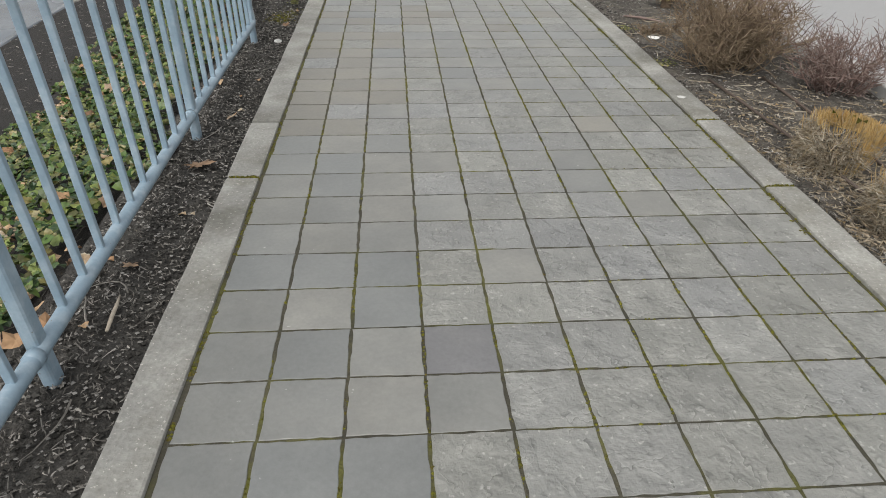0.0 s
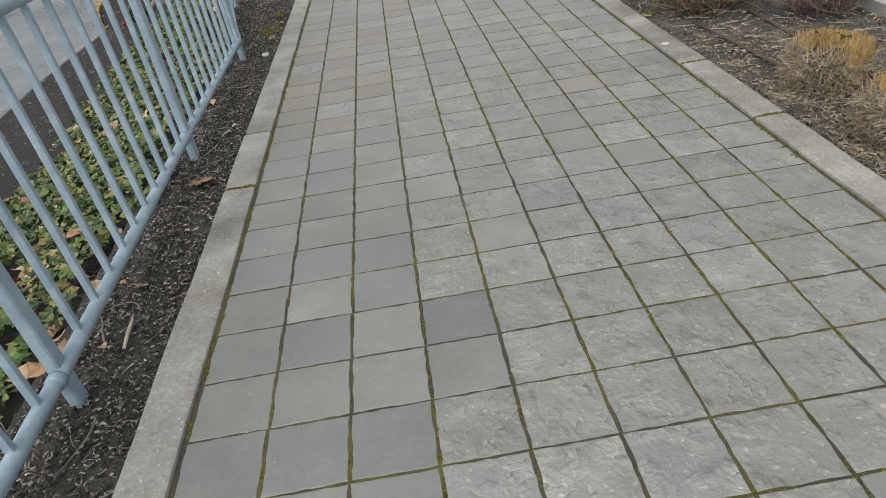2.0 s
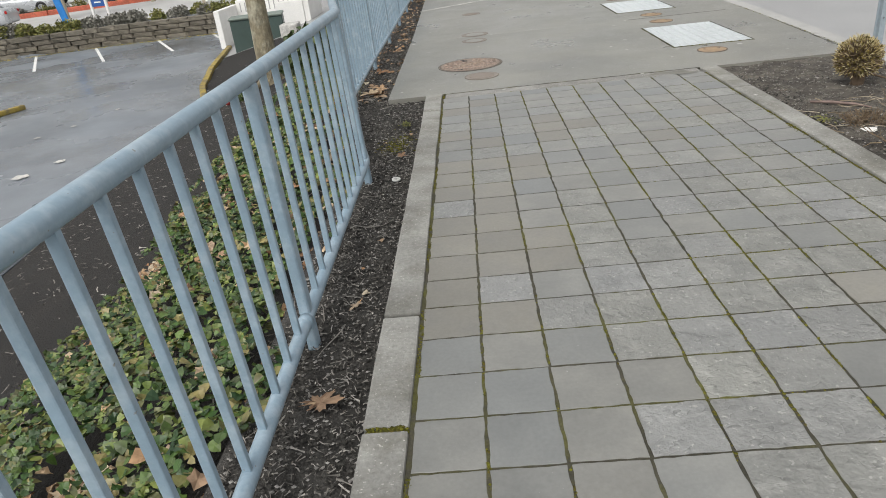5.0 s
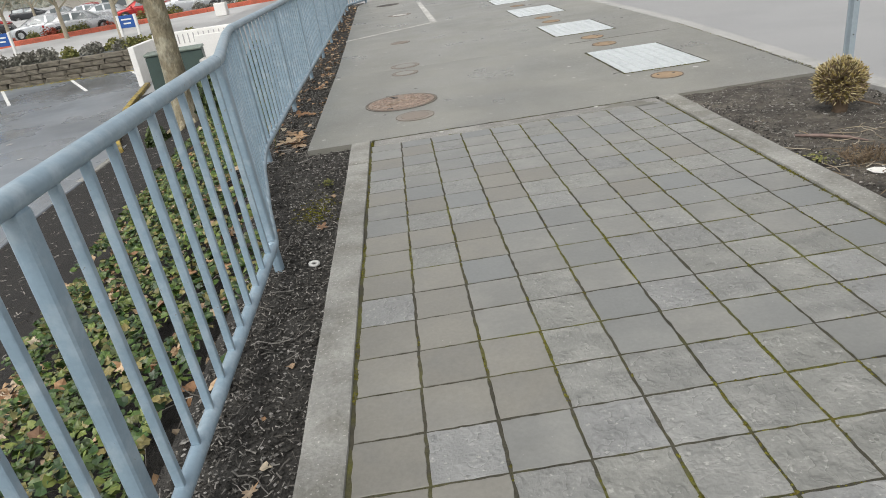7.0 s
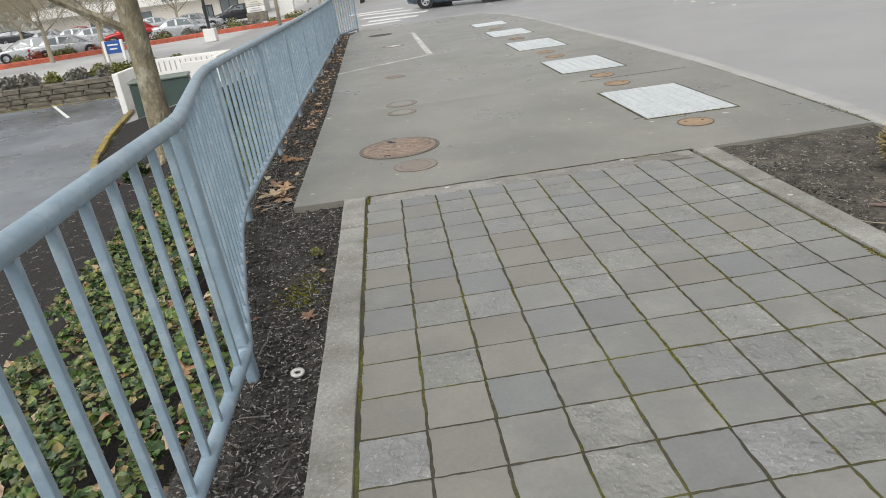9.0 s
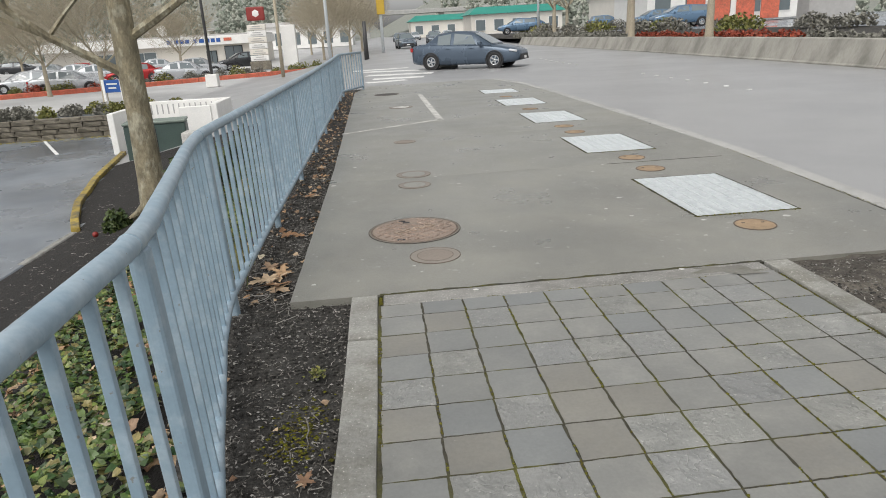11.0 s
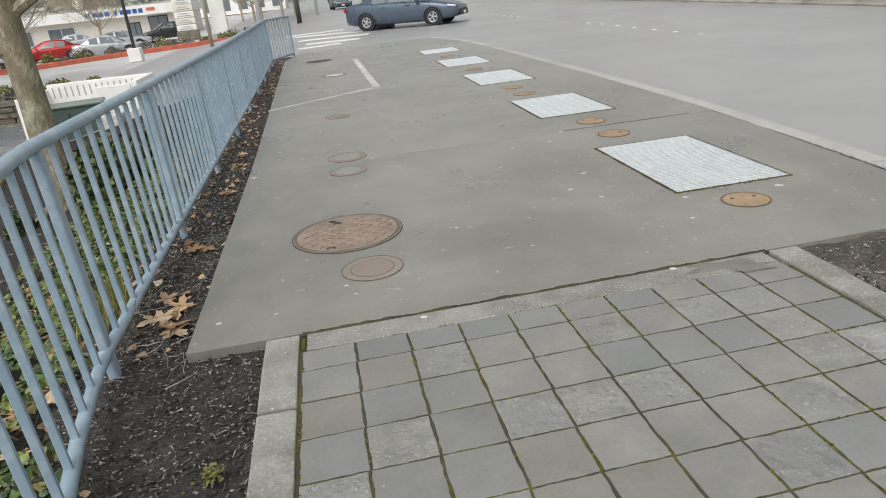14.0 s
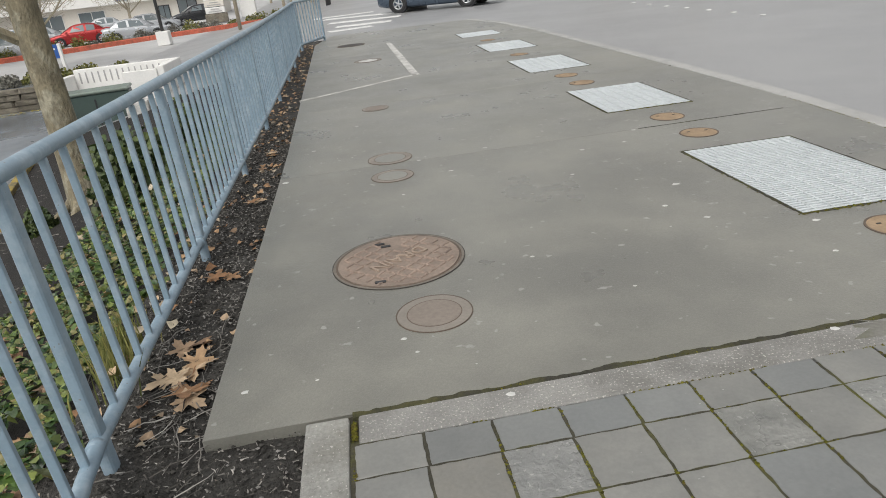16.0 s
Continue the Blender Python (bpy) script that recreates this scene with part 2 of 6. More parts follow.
M_SLAB = mat("worn_concrete_slab", (0.235, 0.229, 0.198), 0.35, spec=0.95, var=0.15, coarse=1.9, fine=120.0, bump=0.6, depth=0.004,
             second=(0.178, 0.174, 0.152), second_scale=0.9, second_amount=0.46, second_sharp=0.11, specks=(0.34, 0.33, 0.31), speck_scale=17.0, speck_cut=0.71)
M_KERB = mat("road_kerb_concrete", (0.42, 0.415, 0.40), 0.7, var=0.12, coarse=1.5, fine=50.0, bump=0.4, depth=0.005,
             second=(0.3, 0.3, 0.29), second_scale=3.0, second_amount=0.3)
M_ROAD = mat("road_asphalt", (0.325, 0.325, 0.325), 0.40, var=0.07, coarse=0.35, fine=140.0, bump=0.5, depth=0.004,
             second=(0.285, 0.285, 0.288), second_scale=0.5, second_amount=0.4)
# damp asphalt; its blue tint puts the reflected sky into the colour
M_LOT = mat("damp_lot_asphalt", (0.215, 0.238, 0.265), 0.26, var=0.12, coarse=0.3, fine=90.0, bump=0.3, depth=0.004,
            second=(0.14, 0.157, 0.178), second_scale=0.45, second_amount=0.45, rough_var=0.2)
M_DRY = mat("dry_pale_asphalt", (0.5, 0.5, 0.495), 0.8, var=0.12, coarse=0.3, fine=30.0, bump=0.2,
            second=(0.42, 0.42, 0.42), second_scale=0.2, second_amount=0.4)
M_SOIL = mat("dark_bed_soil", (0.042, 0.039, 0.035), 0.95, var=0.45, coarse=3.0, fine=45.0, bump=1.0, depth=0.03,
             second=(0.066, 0.063, 0.057), second_scale=7.0, second_amount=0.4, specks=(0.2, 0.18, 0.15), speck_scale=70.0, speck_cut=0.7)
M_SOIL_BROWN = mat("grey_brown_bed_soil", (0.078, 0.069, 0.058), 0.95, var=0.4, coarse=3.0, fine=45.0, bump=1.0, depth=0.03,
                   second=(0.12, 0.108, 0.09), second_scale=6.0, second_amount=0.42, specks=(0.24, 0.21, 0.17), speck_scale=70.0, speck_cut=0.7)
M_MULCH = mat("black_mulch_slope", (0.022, 0.02, 0.018), 0.95, var=0.4, coarse=2.0, fine=50.0, bump=1.0, depth=0.03,
              specks=(0.09, 0.075, 0.06), speck_scale=45.0, speck_cut=0.71)
M_FENCE = mat("blue_grey_fence_paint", (0.262, 0.355, 0.43), 0.38, var=0.08, coarse=6.0, fine=60.0, bump=0.12, depth=0.002,
              second=(0.38, 0.465, 0.525), second_scale=11.0, second_amount=0.32, specks=(0.22, 0.23, 0.22), speck_scale=60.0, speck_cut=0.74)
M_WHITE = mat("white_road_paint", (0.72, 0.72, 0.70), 0.7, var=0.12, coarse=3.0, fine=60.0, bump=0.2, depth=0.002)
M_YELLOW = mat("yellow_kerb_paint", (0.44, 0.32, 0.06), 0.7, var=0.25, coarse=2.0, fine=20.0, bump=0.3, depth=0.004,
               second=(0.12, 0.105, 0.07), second_scale=4.0, second_amount=0.46)

PX, PY, ROW0, COL0 = 0.2285, 0.2290, -0.182, -0.019   # paver pitch across and along, first full joint


def skew(y):
    """The paver rows fan slightly: slope of a row at y."""
    return ramp(y, [(-5.0, 0.008), (-3.4, 0.013), (-1.5, 0.021), (0.2, 0.022)])


# ---- ground: one sheet ----
LOT_EDGE = [(-40, -5.4), (1.1, -5.7), (6.4, -6.1), (9.3, -5.95), (11.8, -6.9), (14.5, -7.6), (19.6, -8.6), (30, -9.5)]
WALL = [(-40, 19.8), (-22.2, 22.9), (-15.4, 24.5), (-10.96, 24.9), (-8.5, 23.8)]   # foot of the stone wall, x and y
FENCE_X = [(-1.9, -0.46), (0.15, -0.9), (13.8, -0.98), (18, -0.6)]


def ground_z(x, y):
    """Height of the ground: street level by the walk, a bank down to the sunken lot beyond the fence."""
    e, f = ramp(y, LOT_EDGE), ramp(y, FENCE_X)
    low = ramp(y - ramp(x, WALL), [(0.1, -1.9), (0.7, -1.15), (35, -1.2), (95, -0.6)])
    top = -0.12 if x > f + 0.02 else -0.10
    if x >= f:
        return top
    if y > 15:
        e = min(e, -3.0 - (y - 15) * 0.35) if y < 30 else -8.2
    if x <= e:
        return low
    u = (f - x) / (f - e)
    return top + (low - top) * (u ** 0.9)


xs = sorted(set([-900, -500, -300, -180, -110, -80, -60, -45, -35, -28, -22, -18, -15, -13, -11, -10, -9.4] + [-9 + 0.3 * i for i in range(28)] +
                [-0.98, -0.9, -0.7, -0.46, -0.3, 1, 3, 6, 9, 12, 16, 24, 40, 70, 120, 250, 500, 900]))
ys = sorted(set([-60, -40, -25, -16, -12] + [-9 + 0.5 * i for i in range(92)] + [38, 42, 48, 56, 66, 80, 100, 130, 170, 240, 350, 500, 800, 1400]))
gv = [(x, y, ground_z(x, y) + (0.02 * noise.noise((x * 1.3, y * 1.3, 0)) if -6 < x < -1 else 0)) for y in ys for x in xs]
gf, gi = [], []
nx = len(xs)
for j in range(len(ys) - 1):
    for i in range(nx - 1):
        gf.append((j * nx + i, j * nx + i + 1, (j + 1) * nx + i + 1, (j + 1) * nx + i))
        cx, cy = (xs[i] + xs[i + 1]) / 2, (ys[j] + ys[j + 1]) / 2
        e = ramp(cy, LOT_EDGE)
        gi.append((3 if cy > ramp(cx, WALL) + 2.5 else 1) if cx < e else (2 if cx < ramp(cy, FENCE_X) and cy < 17 else 0))
ground = tagged(raw("ground", gv, gf, [M_ROAD, M_LOT, M_MULCH, M_DRY], smooth=True, index=gi),
                "worn grey asphalt street level with a sunken damp lot", "ground", kind="structure")

# ---- paving: base with mossy joints ----
bm = bmesh.new()
box(bm, (-0.06, -9.5, -0.2), (2.32, -0.012, -0.0024))
box(bm, (0.03, -0.011, -0.2), (2.26, 0.17, -0.07))
box(bm, (-0.06, -0.011, -0.2), (0.03, 0.17, -0.012))
pavement = tagged(part("pavement", bm, M_JOINT), "grey square pavers with mossy joints between concrete edgings", "pavement", kind="structure")


# ---- concrete slab beyond the pavers ----
KERB_X = [(-14, 3.46), (-4.1, 3.62), (-3.0, 3.66), (0, 3.62), (0.8, 3.70), (2.3, 3.78), (3.9, 3.86), (6.3, 3.86), (12, 3.76), (14.5, 3.6), (16.5, 3.2)]
SLAB_L = [(0.14, -0.53), (3.9, -0.53), (7.1, -0.57), (14.3, -0.66), (16.5, -0.3)]
JOINT_Y = [0.150, 3.32, 6.0, 8.6, 11.1, 13.6, 16.4]
PITS = [(1.2, 2.55), (3.99, 5.2), (6.70, 7.97), (9.25, 10.43), (11.9, 12.8)]
GX0, GX1 = 2.34, 3.15   # sides of the vault grates


def slab_panel(y0, y1):
    """One poured panel of the slab between two cross joints, open over the vaults."""
    cuts = sorted({y0, y1} | {q for p in PITS for q in p if y0 < q < y1} | {y0 + (y1 - y0) * k / 10 for k in range(1, 10)})
    t = bmesh.new()
    grid = []
    for y in cuts:
        xs_ = [ramp(y, SLAB_L) + 0.006 * noise.noise((0, y * 3, 1)), GX0, GX1, ramp(y, KERB_X) - 0.006]
        grid.append([t.verts.new((x, y + (0.016 * x if y < 0.3 else 0), 0.0)) for x in xs_])
    for (ya, ra), (yb, rb) in zip(zip(cuts, grid), zip(cuts[1:], grid[1:])):
        mid = (ya + yb) / 2
        for i in range(3):
            if i == 1 and any(a < mid < b for a, b in PITS):
                continue
            t.faces.new((ra[i], ra[i + 1], rb[i + 1], rb[i]))
    edges = [e for e in t.edges if len(e.link_faces) == 1]
    r = bmesh.ops.extrude_edge_only(t, edges=edges)
    for v in r["geom"]:
        if isinstance(v, bmesh.types.BMVert):
            v.co.z = -0.13
    return t


slab = tagged(new("concrete_slab"), "broad worn concrete sidewalk slab with stains and covers", "sidewalk", kind="structure")
for a, b in zip(JOINT_Y, JOINT_Y[1:]):
    part("slab_panel", slab_panel(a + 0.0015, b - 0.0015), M_SLAB, slab)

# band of aggregate concrete between pavers and slab
bm = bmesh.new()
box(bm, (0.0, -0.012, -0.15), (2.255, 0.136, 0.002), 0.006)
for v in bm.verts:
    v.co.y += 0.018 * v.co.x
tagged(part("concrete_band", bm, M_BAND), "rough aggregate concrete band across the path", "edging", kind="structure")


# ---- edging stones ----
def edging(name, x0, x1, cuts, gap, label):
    root = tagged(new(name), label, "edging", kind="structure")
    for y0, y1 in zip(cuts, cuts[1:]):
        t = bmesh.new()
        n = max(2, int(abs(y1 - y0) / 0.25))
        box(t, (x0, y0 + gap / 2, -0.2), (x1, y1 - gap / 2, 0.012), 0.01, segs=2)
        for i in range(1, n):
            y = y0 + (y1 - y0) * i / n
            bmesh.ops.bisect_plane(t, geom=t.verts[:] + t.edges[:] + t.faces[:], plane_co=(0, y, 0), plane_no=(0, 1, 0))
        for v in t.verts:
            v.co.x += 0.006 * noise.noise((v.co.x * 4, v.co.y * 2.3, 0))
            v.co.z += 0.003 * noise.noise((v.co.x * 9, v.co.y * 3.1, 4))
        part("edging_stone", t, M_STONE, root)
    return root


edging("edging_west", -0.178, -0.030, [-9.5, -7.1, -4.345, -3.672, -0.445, 0.135], 0.022, "weathered concrete edging beside the soil bed")
edging("edging_east", 2.277, 2.425, [-9.5, -7.3, -4.505, -3.685, -0.65, 0.17], 0.018, "weathered mossy concrete edging beside the planting bed")

# road kerb
kerb = tagged(new("road_kerb"), "pale concrete road kerb with worn joints", "kerb", kind="structure")
ky = [-14 + 1.9 * i for i in range(17)]
for a, b in zip(ky, ky[1:]):
    t = bmesh.new()
    prof = [(0.0, -0.16), (0.0, -0.008), (0.012, 0.002), (0.15, 0.002), (0.172, -0.012), (0.19, -0.16)]
    n = 4
    rows_ = []
    for k in range(n + 1):
        y = a + 0.004 + (b - a - 0.008) * k / n
        lift = ramp(y, [(-3.5, 0.055), (-1.0, 0.03), (0.3, 0.0)])
        rows_.append([t.verts.new((ramp(y, KERB_X) + px, y, pz + (lift if pz > -0.1 else 0.0))) for px, pz in prof])
    for r0, r1 in zip(rows_, rows_[1:]):
        for k in range(len(prof) - 1):
            t.faces.new((r0[k], r0[k + 1], r1[k + 1], r1[k]))
    t.faces.new(rows_[0])
    t.faces.new(rows_[-1][::-1])
    part("kerb_stone", t, M_KERB, kerb)


# ---- soil beds ----
def bed(name, left, right, y0, y1, z, amp, label, crown=0.0, soil=M_SOIL):
    V, F = [], []
    ny, nxx = max(2, int((y1 - y0) / 0.035)), 28
    for j in range(ny + 1):
        y = y0 + (y1 - y0) * j / ny
        xl, xr = left(y), right(y)
        for i in range(nxx + 1):
            u = i / nxx
            x = xl + (xr - xl) * u
            h = amp * noise.noise((x * 9, y * 9, 1.7)) + amp * 0.6 * noise.noise((x * 30, y * 30, 5)) + crown * math.sin(math.pi * u)
            V.append((x, y, z + h))
    w = nxx + 1
    for j in range(ny):
        for i in range(nxx):
            F.append((j * w + i, j * w + i + 1, (j + 1) * w + i + 1, (j + 1) * w + i))
    return tagged(raw(name, V, F, soil, smooth=True), label, "soil", kind="structure")


bed("bed_west", lambda y: ramp(y, FENCE_X) - 0.18, lambda y: -0.165 if y < 0.14 else ramp(y, SLAB_L) + 0.02, -9.5, 16.0, -0.045, 0.012,
    "dark bark soil strip along the fence")
bed("bed_east", lambda y: 2.415, lambda y: ramp(y, KERB_X) + 0.01, -9.5, 0.30, -0.030, 0.014, "dark mulched soil of the planting bed", 0.015, M_SOIL_BROWN)


# ---- fence ----
def offset_path(path, y):
    return ramp(y, [(p[1], p[0]) for p in path])


RAIL = [(-0.50, -9.4), (-0.495, -5.6), (-0.475, -3.76), (-0.48, -2.2), (-0.487, -2.05), (-0.50, -1.92), (-0.525, -1.76), (-0.64, -1.2), (-0.775, -0.5), (-0.835, -0.12),
        (-0.86, 0.1), (-0.87, 0.4), (-0.87, 6), (-0.90, 10), (-0.97, 13.6), (-0.97, 13.9), (-0.90, 14.2), (-0.45, 15.4)]
FOOT = [(-0.435, -9.4), (-0.435, -5.6), (-0.452, -3.76), (-0.455, -1.95), (-0.47, -1.86), (-0.58, -1.37), (-0.632, -1.1), (-0.748, -0.53), (-0.815, -0.08), (-0.835, 0.14),
        (-0.855, 1.7), (-0.865, 6), (-0.89, 10), (-0.94, 13.8), (-0.90, 14.1), (-0.45, 15.4)]
TOP_Z = [(-9, 1.03), (-5, 1.022), (-3.5, 1.015), (-2.2, 1.015), (-1.5, 0.99), (-0.05, 0.985), (1.5, 0.967), (16, 0.97)]
FOOT_Z = [(-9, 0.085), (-5.6, 0.088), (-3.7, 0.10), (-1.9, 0.105), (0.2, 0.085), (16, 0.085)]


def along(path, step):
    """Points at even steps along a plan line."""
    out, carry = [], 0.0
    for (xa, ya), (xb, yb) in zip(path, path[1:]):
        d = math.hypot(xb - xa, yb - ya)
        s = carry
        while s < d:
            out.append((xa + (xb - xa) * s / d, ya + (yb - ya) * s / d, math.atan2(yb - ya, xb - xa)))
            s += step
        carry = s - d
    return out


fence = thing("pipe_railing", pose(0, 0, 0), "blue-grey painted steel pipe railing with upright bars", "railing")
tube("top_rail", [(x, y, ramp(y, TOP_Z)) for x, y in RAIL], 0.0270, M_FENCE, fence, 16)
tube("bottom_rail", [(x, y, ramp(y, FOOT_Z)) for x, y in FOOT], 0.026, M_FENCE, fence, 12)
bar_mesh = {}


def bar(x, y, turn, w, d, name, low=0.0, over=0.0):
    z0, z1 = ramp(y, FOOT_Z) - low, ramp(y, TOP_Z) - 0.02
    key = (w, d, round(z1 - z0, 2))
    if key not in bar_mesh:
        t = bmesh.new()
        box(t, (-w / 2, -d / 2, 0), (w / 2, d / 2, z1 - z0), min(w, d) * (0.33 if w > 0.04 else 0.22), segs=3 if w > 0.04 else 2)
        me = bpy.data.meshes.new(name)
        t.to_mesh(me)
        t.free()
        me.materials.append(M_FENCE)
        bar_mesh[key] = me
    ob = new(name, bar_mesh[key])
    ob.parent = fence
    lean = math.atan2(offset_path(RAIL, y) - x, z1 - z0)
    ob.matrix_basis = pose(x, y, z0) @ Matrix.Rotation(lean, 4, 'Y') @ Matrix.Rotation(turn, 4, 'Z')
    return ob


POSTS = [-9.28, -7.44, -5.60, -3.76, -1.92, 0.14, 1.97, 3.77, 5.6, 7.4, 9.2, 11.0, 12.8, 13.95, 15.38]
for y in POSTS:
    x = offset_path(FOOT, y)
    turn = math.pi / 2 if y < 13.9 else math.atan2(1.2, 0.45)
    bar(x, y, turn, 0.058, 0.044, "post", 0.20)
for ya, yb in zip(POSTS, POSTS[1:]):
    n = max(2, round(math.hypot(yb - ya, offset_path(FOOT, yb) - offset_path(FOOT, ya)) / 0.168))
    for k in range(1, n):
        y = ya + (yb - ya) * k / n
        x = offset_path(FOOT, y)
        bar(x, y, math.atan2(0.02, offset_path(FOOT, y + 0.01) - offset_path(FOOT, y - 0.01)), 0.020, 0.026, "baluster")
for y in POSTS:
    x = offset_path(FOOT, y)
    t = bmesh.new()
    z = ramp(y, FOOT_Z)
    V, F = tube_data([(x, y - 0.07, z), (x, y - 0.035, z)], 0.0295, 12)
    raw("sleeve", V, F, M_FENCE, fence, smooth=True)
for y in (-1.98, -5.75, 0.02, 7.0):
    V, F = tube_data([(offset_path(RAIL, y + d), y + d, ramp(y + d, TOP_Z)) for d in (-0.008, -0.004, 0.004, 0.008)], [0.0271, 0.0287, 0.0287, 0.0271], 14)
    tagged(raw("weld_seam", V, F, M_FENCE, fence, smooth=True), "raised weld seam round the rail")

# ---- materials of the things ----
M_RUST = mat("rusty_iron", (0.33, 0.25, 0.20), 0.7, 0.0, var=0.2, coarse=6.0, fine=60.0, bump=0.4, depth=0.003,
             second=(0.22, 0.17, 0.14), second_scale=8.0, second_amount=0.45)
M_ORANGE = mat("orange_rusted_lid", (0.34, 0.245, 0.155), 0.8, 0.0, var=0.2, coarse=7.0, fine=70.0, bump=0.4, depth=0.003,
               second=(0.28, 0.2, 0.125), second_scale=10.0, second_amount=0.4)
M_COLLAR = mat("brownish_collar_concrete", (0.25, 0.225, 0.195), 0.75, var=0.12, coarse=6.0, fine=60.0, bump=0.4, depth=0.003)
M_LID = mat("dull_brown_lid", (0.235, 0.20, 0.17), 0.7, var=0.15, coarse=6.0, fine=60.0, bump=0.4, depth=0.003)
M_RUSTDARK = mat("dark_brown_iron", (0.13, 0.098, 0.075), 0.75, 0.0, var=0.25, coarse=6.0, fine=60.0, bump=0.3, depth=0.003)
M_IRON = mat("dark_iron", (0.07, 0.062, 0.055), 0.6, 0.4, var=0.2, coarse=6.0, fine=60.0, bump=0.3, depth=0.003)
M_GALV = mat("galvanised_steel", (0.62, 0.655, 0.665), 0.5, 0.0, var=0.08, coarse=8.0, fine=70.0, bump=0.15, depth=0.002,
             second=(0.53, 0.565, 0.58), second_scale=20.0, second_amount=0.4)
M_PIT = mat("dark_pit", (0.16, 0.16, 0.155), 0.9, var=0.2, bump=0.3)
M_FADED = mat("faded_white_paint_and_glint", (0.6, 0.59, 0.56), 0.8, var=0.15, coarse=4.0, fine=60.0, bump=0.2, depth=0.002,
              second=(0.4, 0.39, 0.37), second_scale=9.0, second_amount=0.45)
M_FLECK = mat("white_droppings", (0.66, 0.66, 0.63), 0.8, var=0.15, bump=0.2)
M_DAMP = mat("dark_mortar_patch", (0.18, 0.175, 0.155), 0.75, var=0.2, coarse=5.0, fine=60.0, bump=0.5, second=(0.11, 0.115, 0.06), second_amount=0.3)
M_IVY = island_mat("ivy_leaves", ((0.016, 0.04, 0.013), (0.038, 0.085, 0.018), (0.085, 0.145, 0.028), (0.19, 0.225, 0.055), (0.026, 0.056, 0.02), (0.085, 0.13, 0.03), (0.018, 0.047, 0.016), (0.24, 0.2, 0.075), (0.05, 0.09, 0.025)), 0.42, 0.3, 0.5)
M_DEAD = island_mat("dead_leaves", ((0.27, 0.15, 0.08), (0.43, 0.28, 0.16), (0.52, 0.40, 0.27), (0.22, 0.13, 0.08), (0.5, 0.44, 0.33)), 0.75, 0.25, 0.3)
M_LITTER = island_mat("bark_litter", ((0.05, 0.047, 0.042), (0.12, 0.112, 0.10), (0.28, 0.265, 0.24), (0.08, 0.075, 0.068), (0.44, 0.42, 0.385)), 0.9, 0.3, 0.2)
M_CLODDARK = mat("crack_dirt_and_shade", (0.038, 0.036, 0.026), 0.95, var=0.4, coarse=9.0, fine=90.0, bump=0.8, depth=0.006, second=(0.07, 0.068, 0.02), second_scale=5.0, second_amount=0.35)
M_CLOD = island_mat("soil_clods", ((0.028, 0.027, 0.025), (0.048, 0.046, 0.042), (0.075, 0.072, 0.066), (0.04, 0.038, 0.035)), 0.95, 0.3, 0.15)
M_PEBBLE = island_mat("pebbles", ((0.14, 0.135, 0.125), (0.24, 0.23, 0.215), (0.35, 0.34, 0.32)), 0.8, 0.25, 0.3)
M_STRAW = island_mat("cut_grass_straw", ((0.40, 0.24, 0.08), (0.52, 0.35, 0.13), (0.56, 0.43, 0.22), (0.26, 0.17, 0.08)), 0.8, 0.25, 0.2)
M_MATTED = island_mat("matted_straw", ((0.25, 0.20, 0.14), (0.36, 0.31, 0.23), (0.16, 0.125, 0.085), (0.46, 0.42, 0.34), (0.30, 0.22, 0.12)), 0.9, 0.25, 0.15)
M_TWIG = island_mat("bare_twigs", ((0.16, 0.12, 0.08), (0.25, 0.19, 0.125), (0.12, 0.085, 0.06), (0.34, 0.27, 0.19)), 0.85, 0.2, 0.2)
M_TWIGRED = island_mat("reddish_twigs", ((0.14, 0.09, 0.075), (0.22, 0.16, 0.14), (0.3, 0.24, 0.21)), 0.85, 0.2, 0.2)
M_PIPE = mat("brown_drip_hose", (0.10, 0.075, 0.06), 0.7, var=0.2, bump=0.2)
M_BARK = mat("mottled_plane_bark", (0.26, 0.225, 0.15), 0.9, var=0.32, coarse=7.0, fine=26.0, bump=1.0, depth=0.035,
             second=(0.38, 0.35, 0.26), second_scale=6.0, second_amount=0.38, second_sharp=0.05, stretch=(1, 1, 0.5))
M_GREYTWIG = island_mat("grey_brown_branches", ((0.30, 0.27, 0.2), (0.40, 0.35, 0.27), (0.35, 0.32, 0.23)), 0.9, 0.2, 0.2)
M_PAPER = mat("torn_paper", (0.75, 0.74, 0.70), 0.8, var=0.1, bump=0.2)
M_GREENBOX = mat("dark_green_cabinet_paint", (0.055, 0.085, 0.075), 0.5, var=0.12, coarse=2.0, bump=0.1)
M_CREAM = mat("off_white_painted_block", (0.80, 0.79, 0.76), 0.75, var=0.06, coarse=1.5, fine=20.0, bump=0.2)
M_STONEWALL = mat("stone_blocks", (0.14, 0.125, 0.10), 0.9, var=0.3, coarse=2.0, fine=15.0, bump=0.9, depth=0.03, per=0.3,
                  second=(0.2, 0.18, 0.14), second_scale=3.0, second_amount=0.4)
M_REDKERB = mat("red_kerb_paint", (0.62, 0.15, 0.09), 0.7, var=0.2, coarse=1.5, fine=12.0, bump=0.2, second=(0.42, 0.13, 0.08), second_amount=0.4)
M_HEDGE = island_mat("shrub_leaves", ((0.09, 0.11, 0.035), (0.17, 0.18, 0.05), (0.27, 0.25, 0.08), (0.12, 0.13, 0.05)), 0.6, 0.3, 0.3, 12.0)
M_BANKLEAF = island_mat("dark_bank_leaves", ((0.03, 0.05, 0.018), (0.055, 0.085, 0.028), (0.10, 0.13, 0.04), (0.04, 0.06, 0.025)), 0.5, 0.3, 0.4, 12.0)
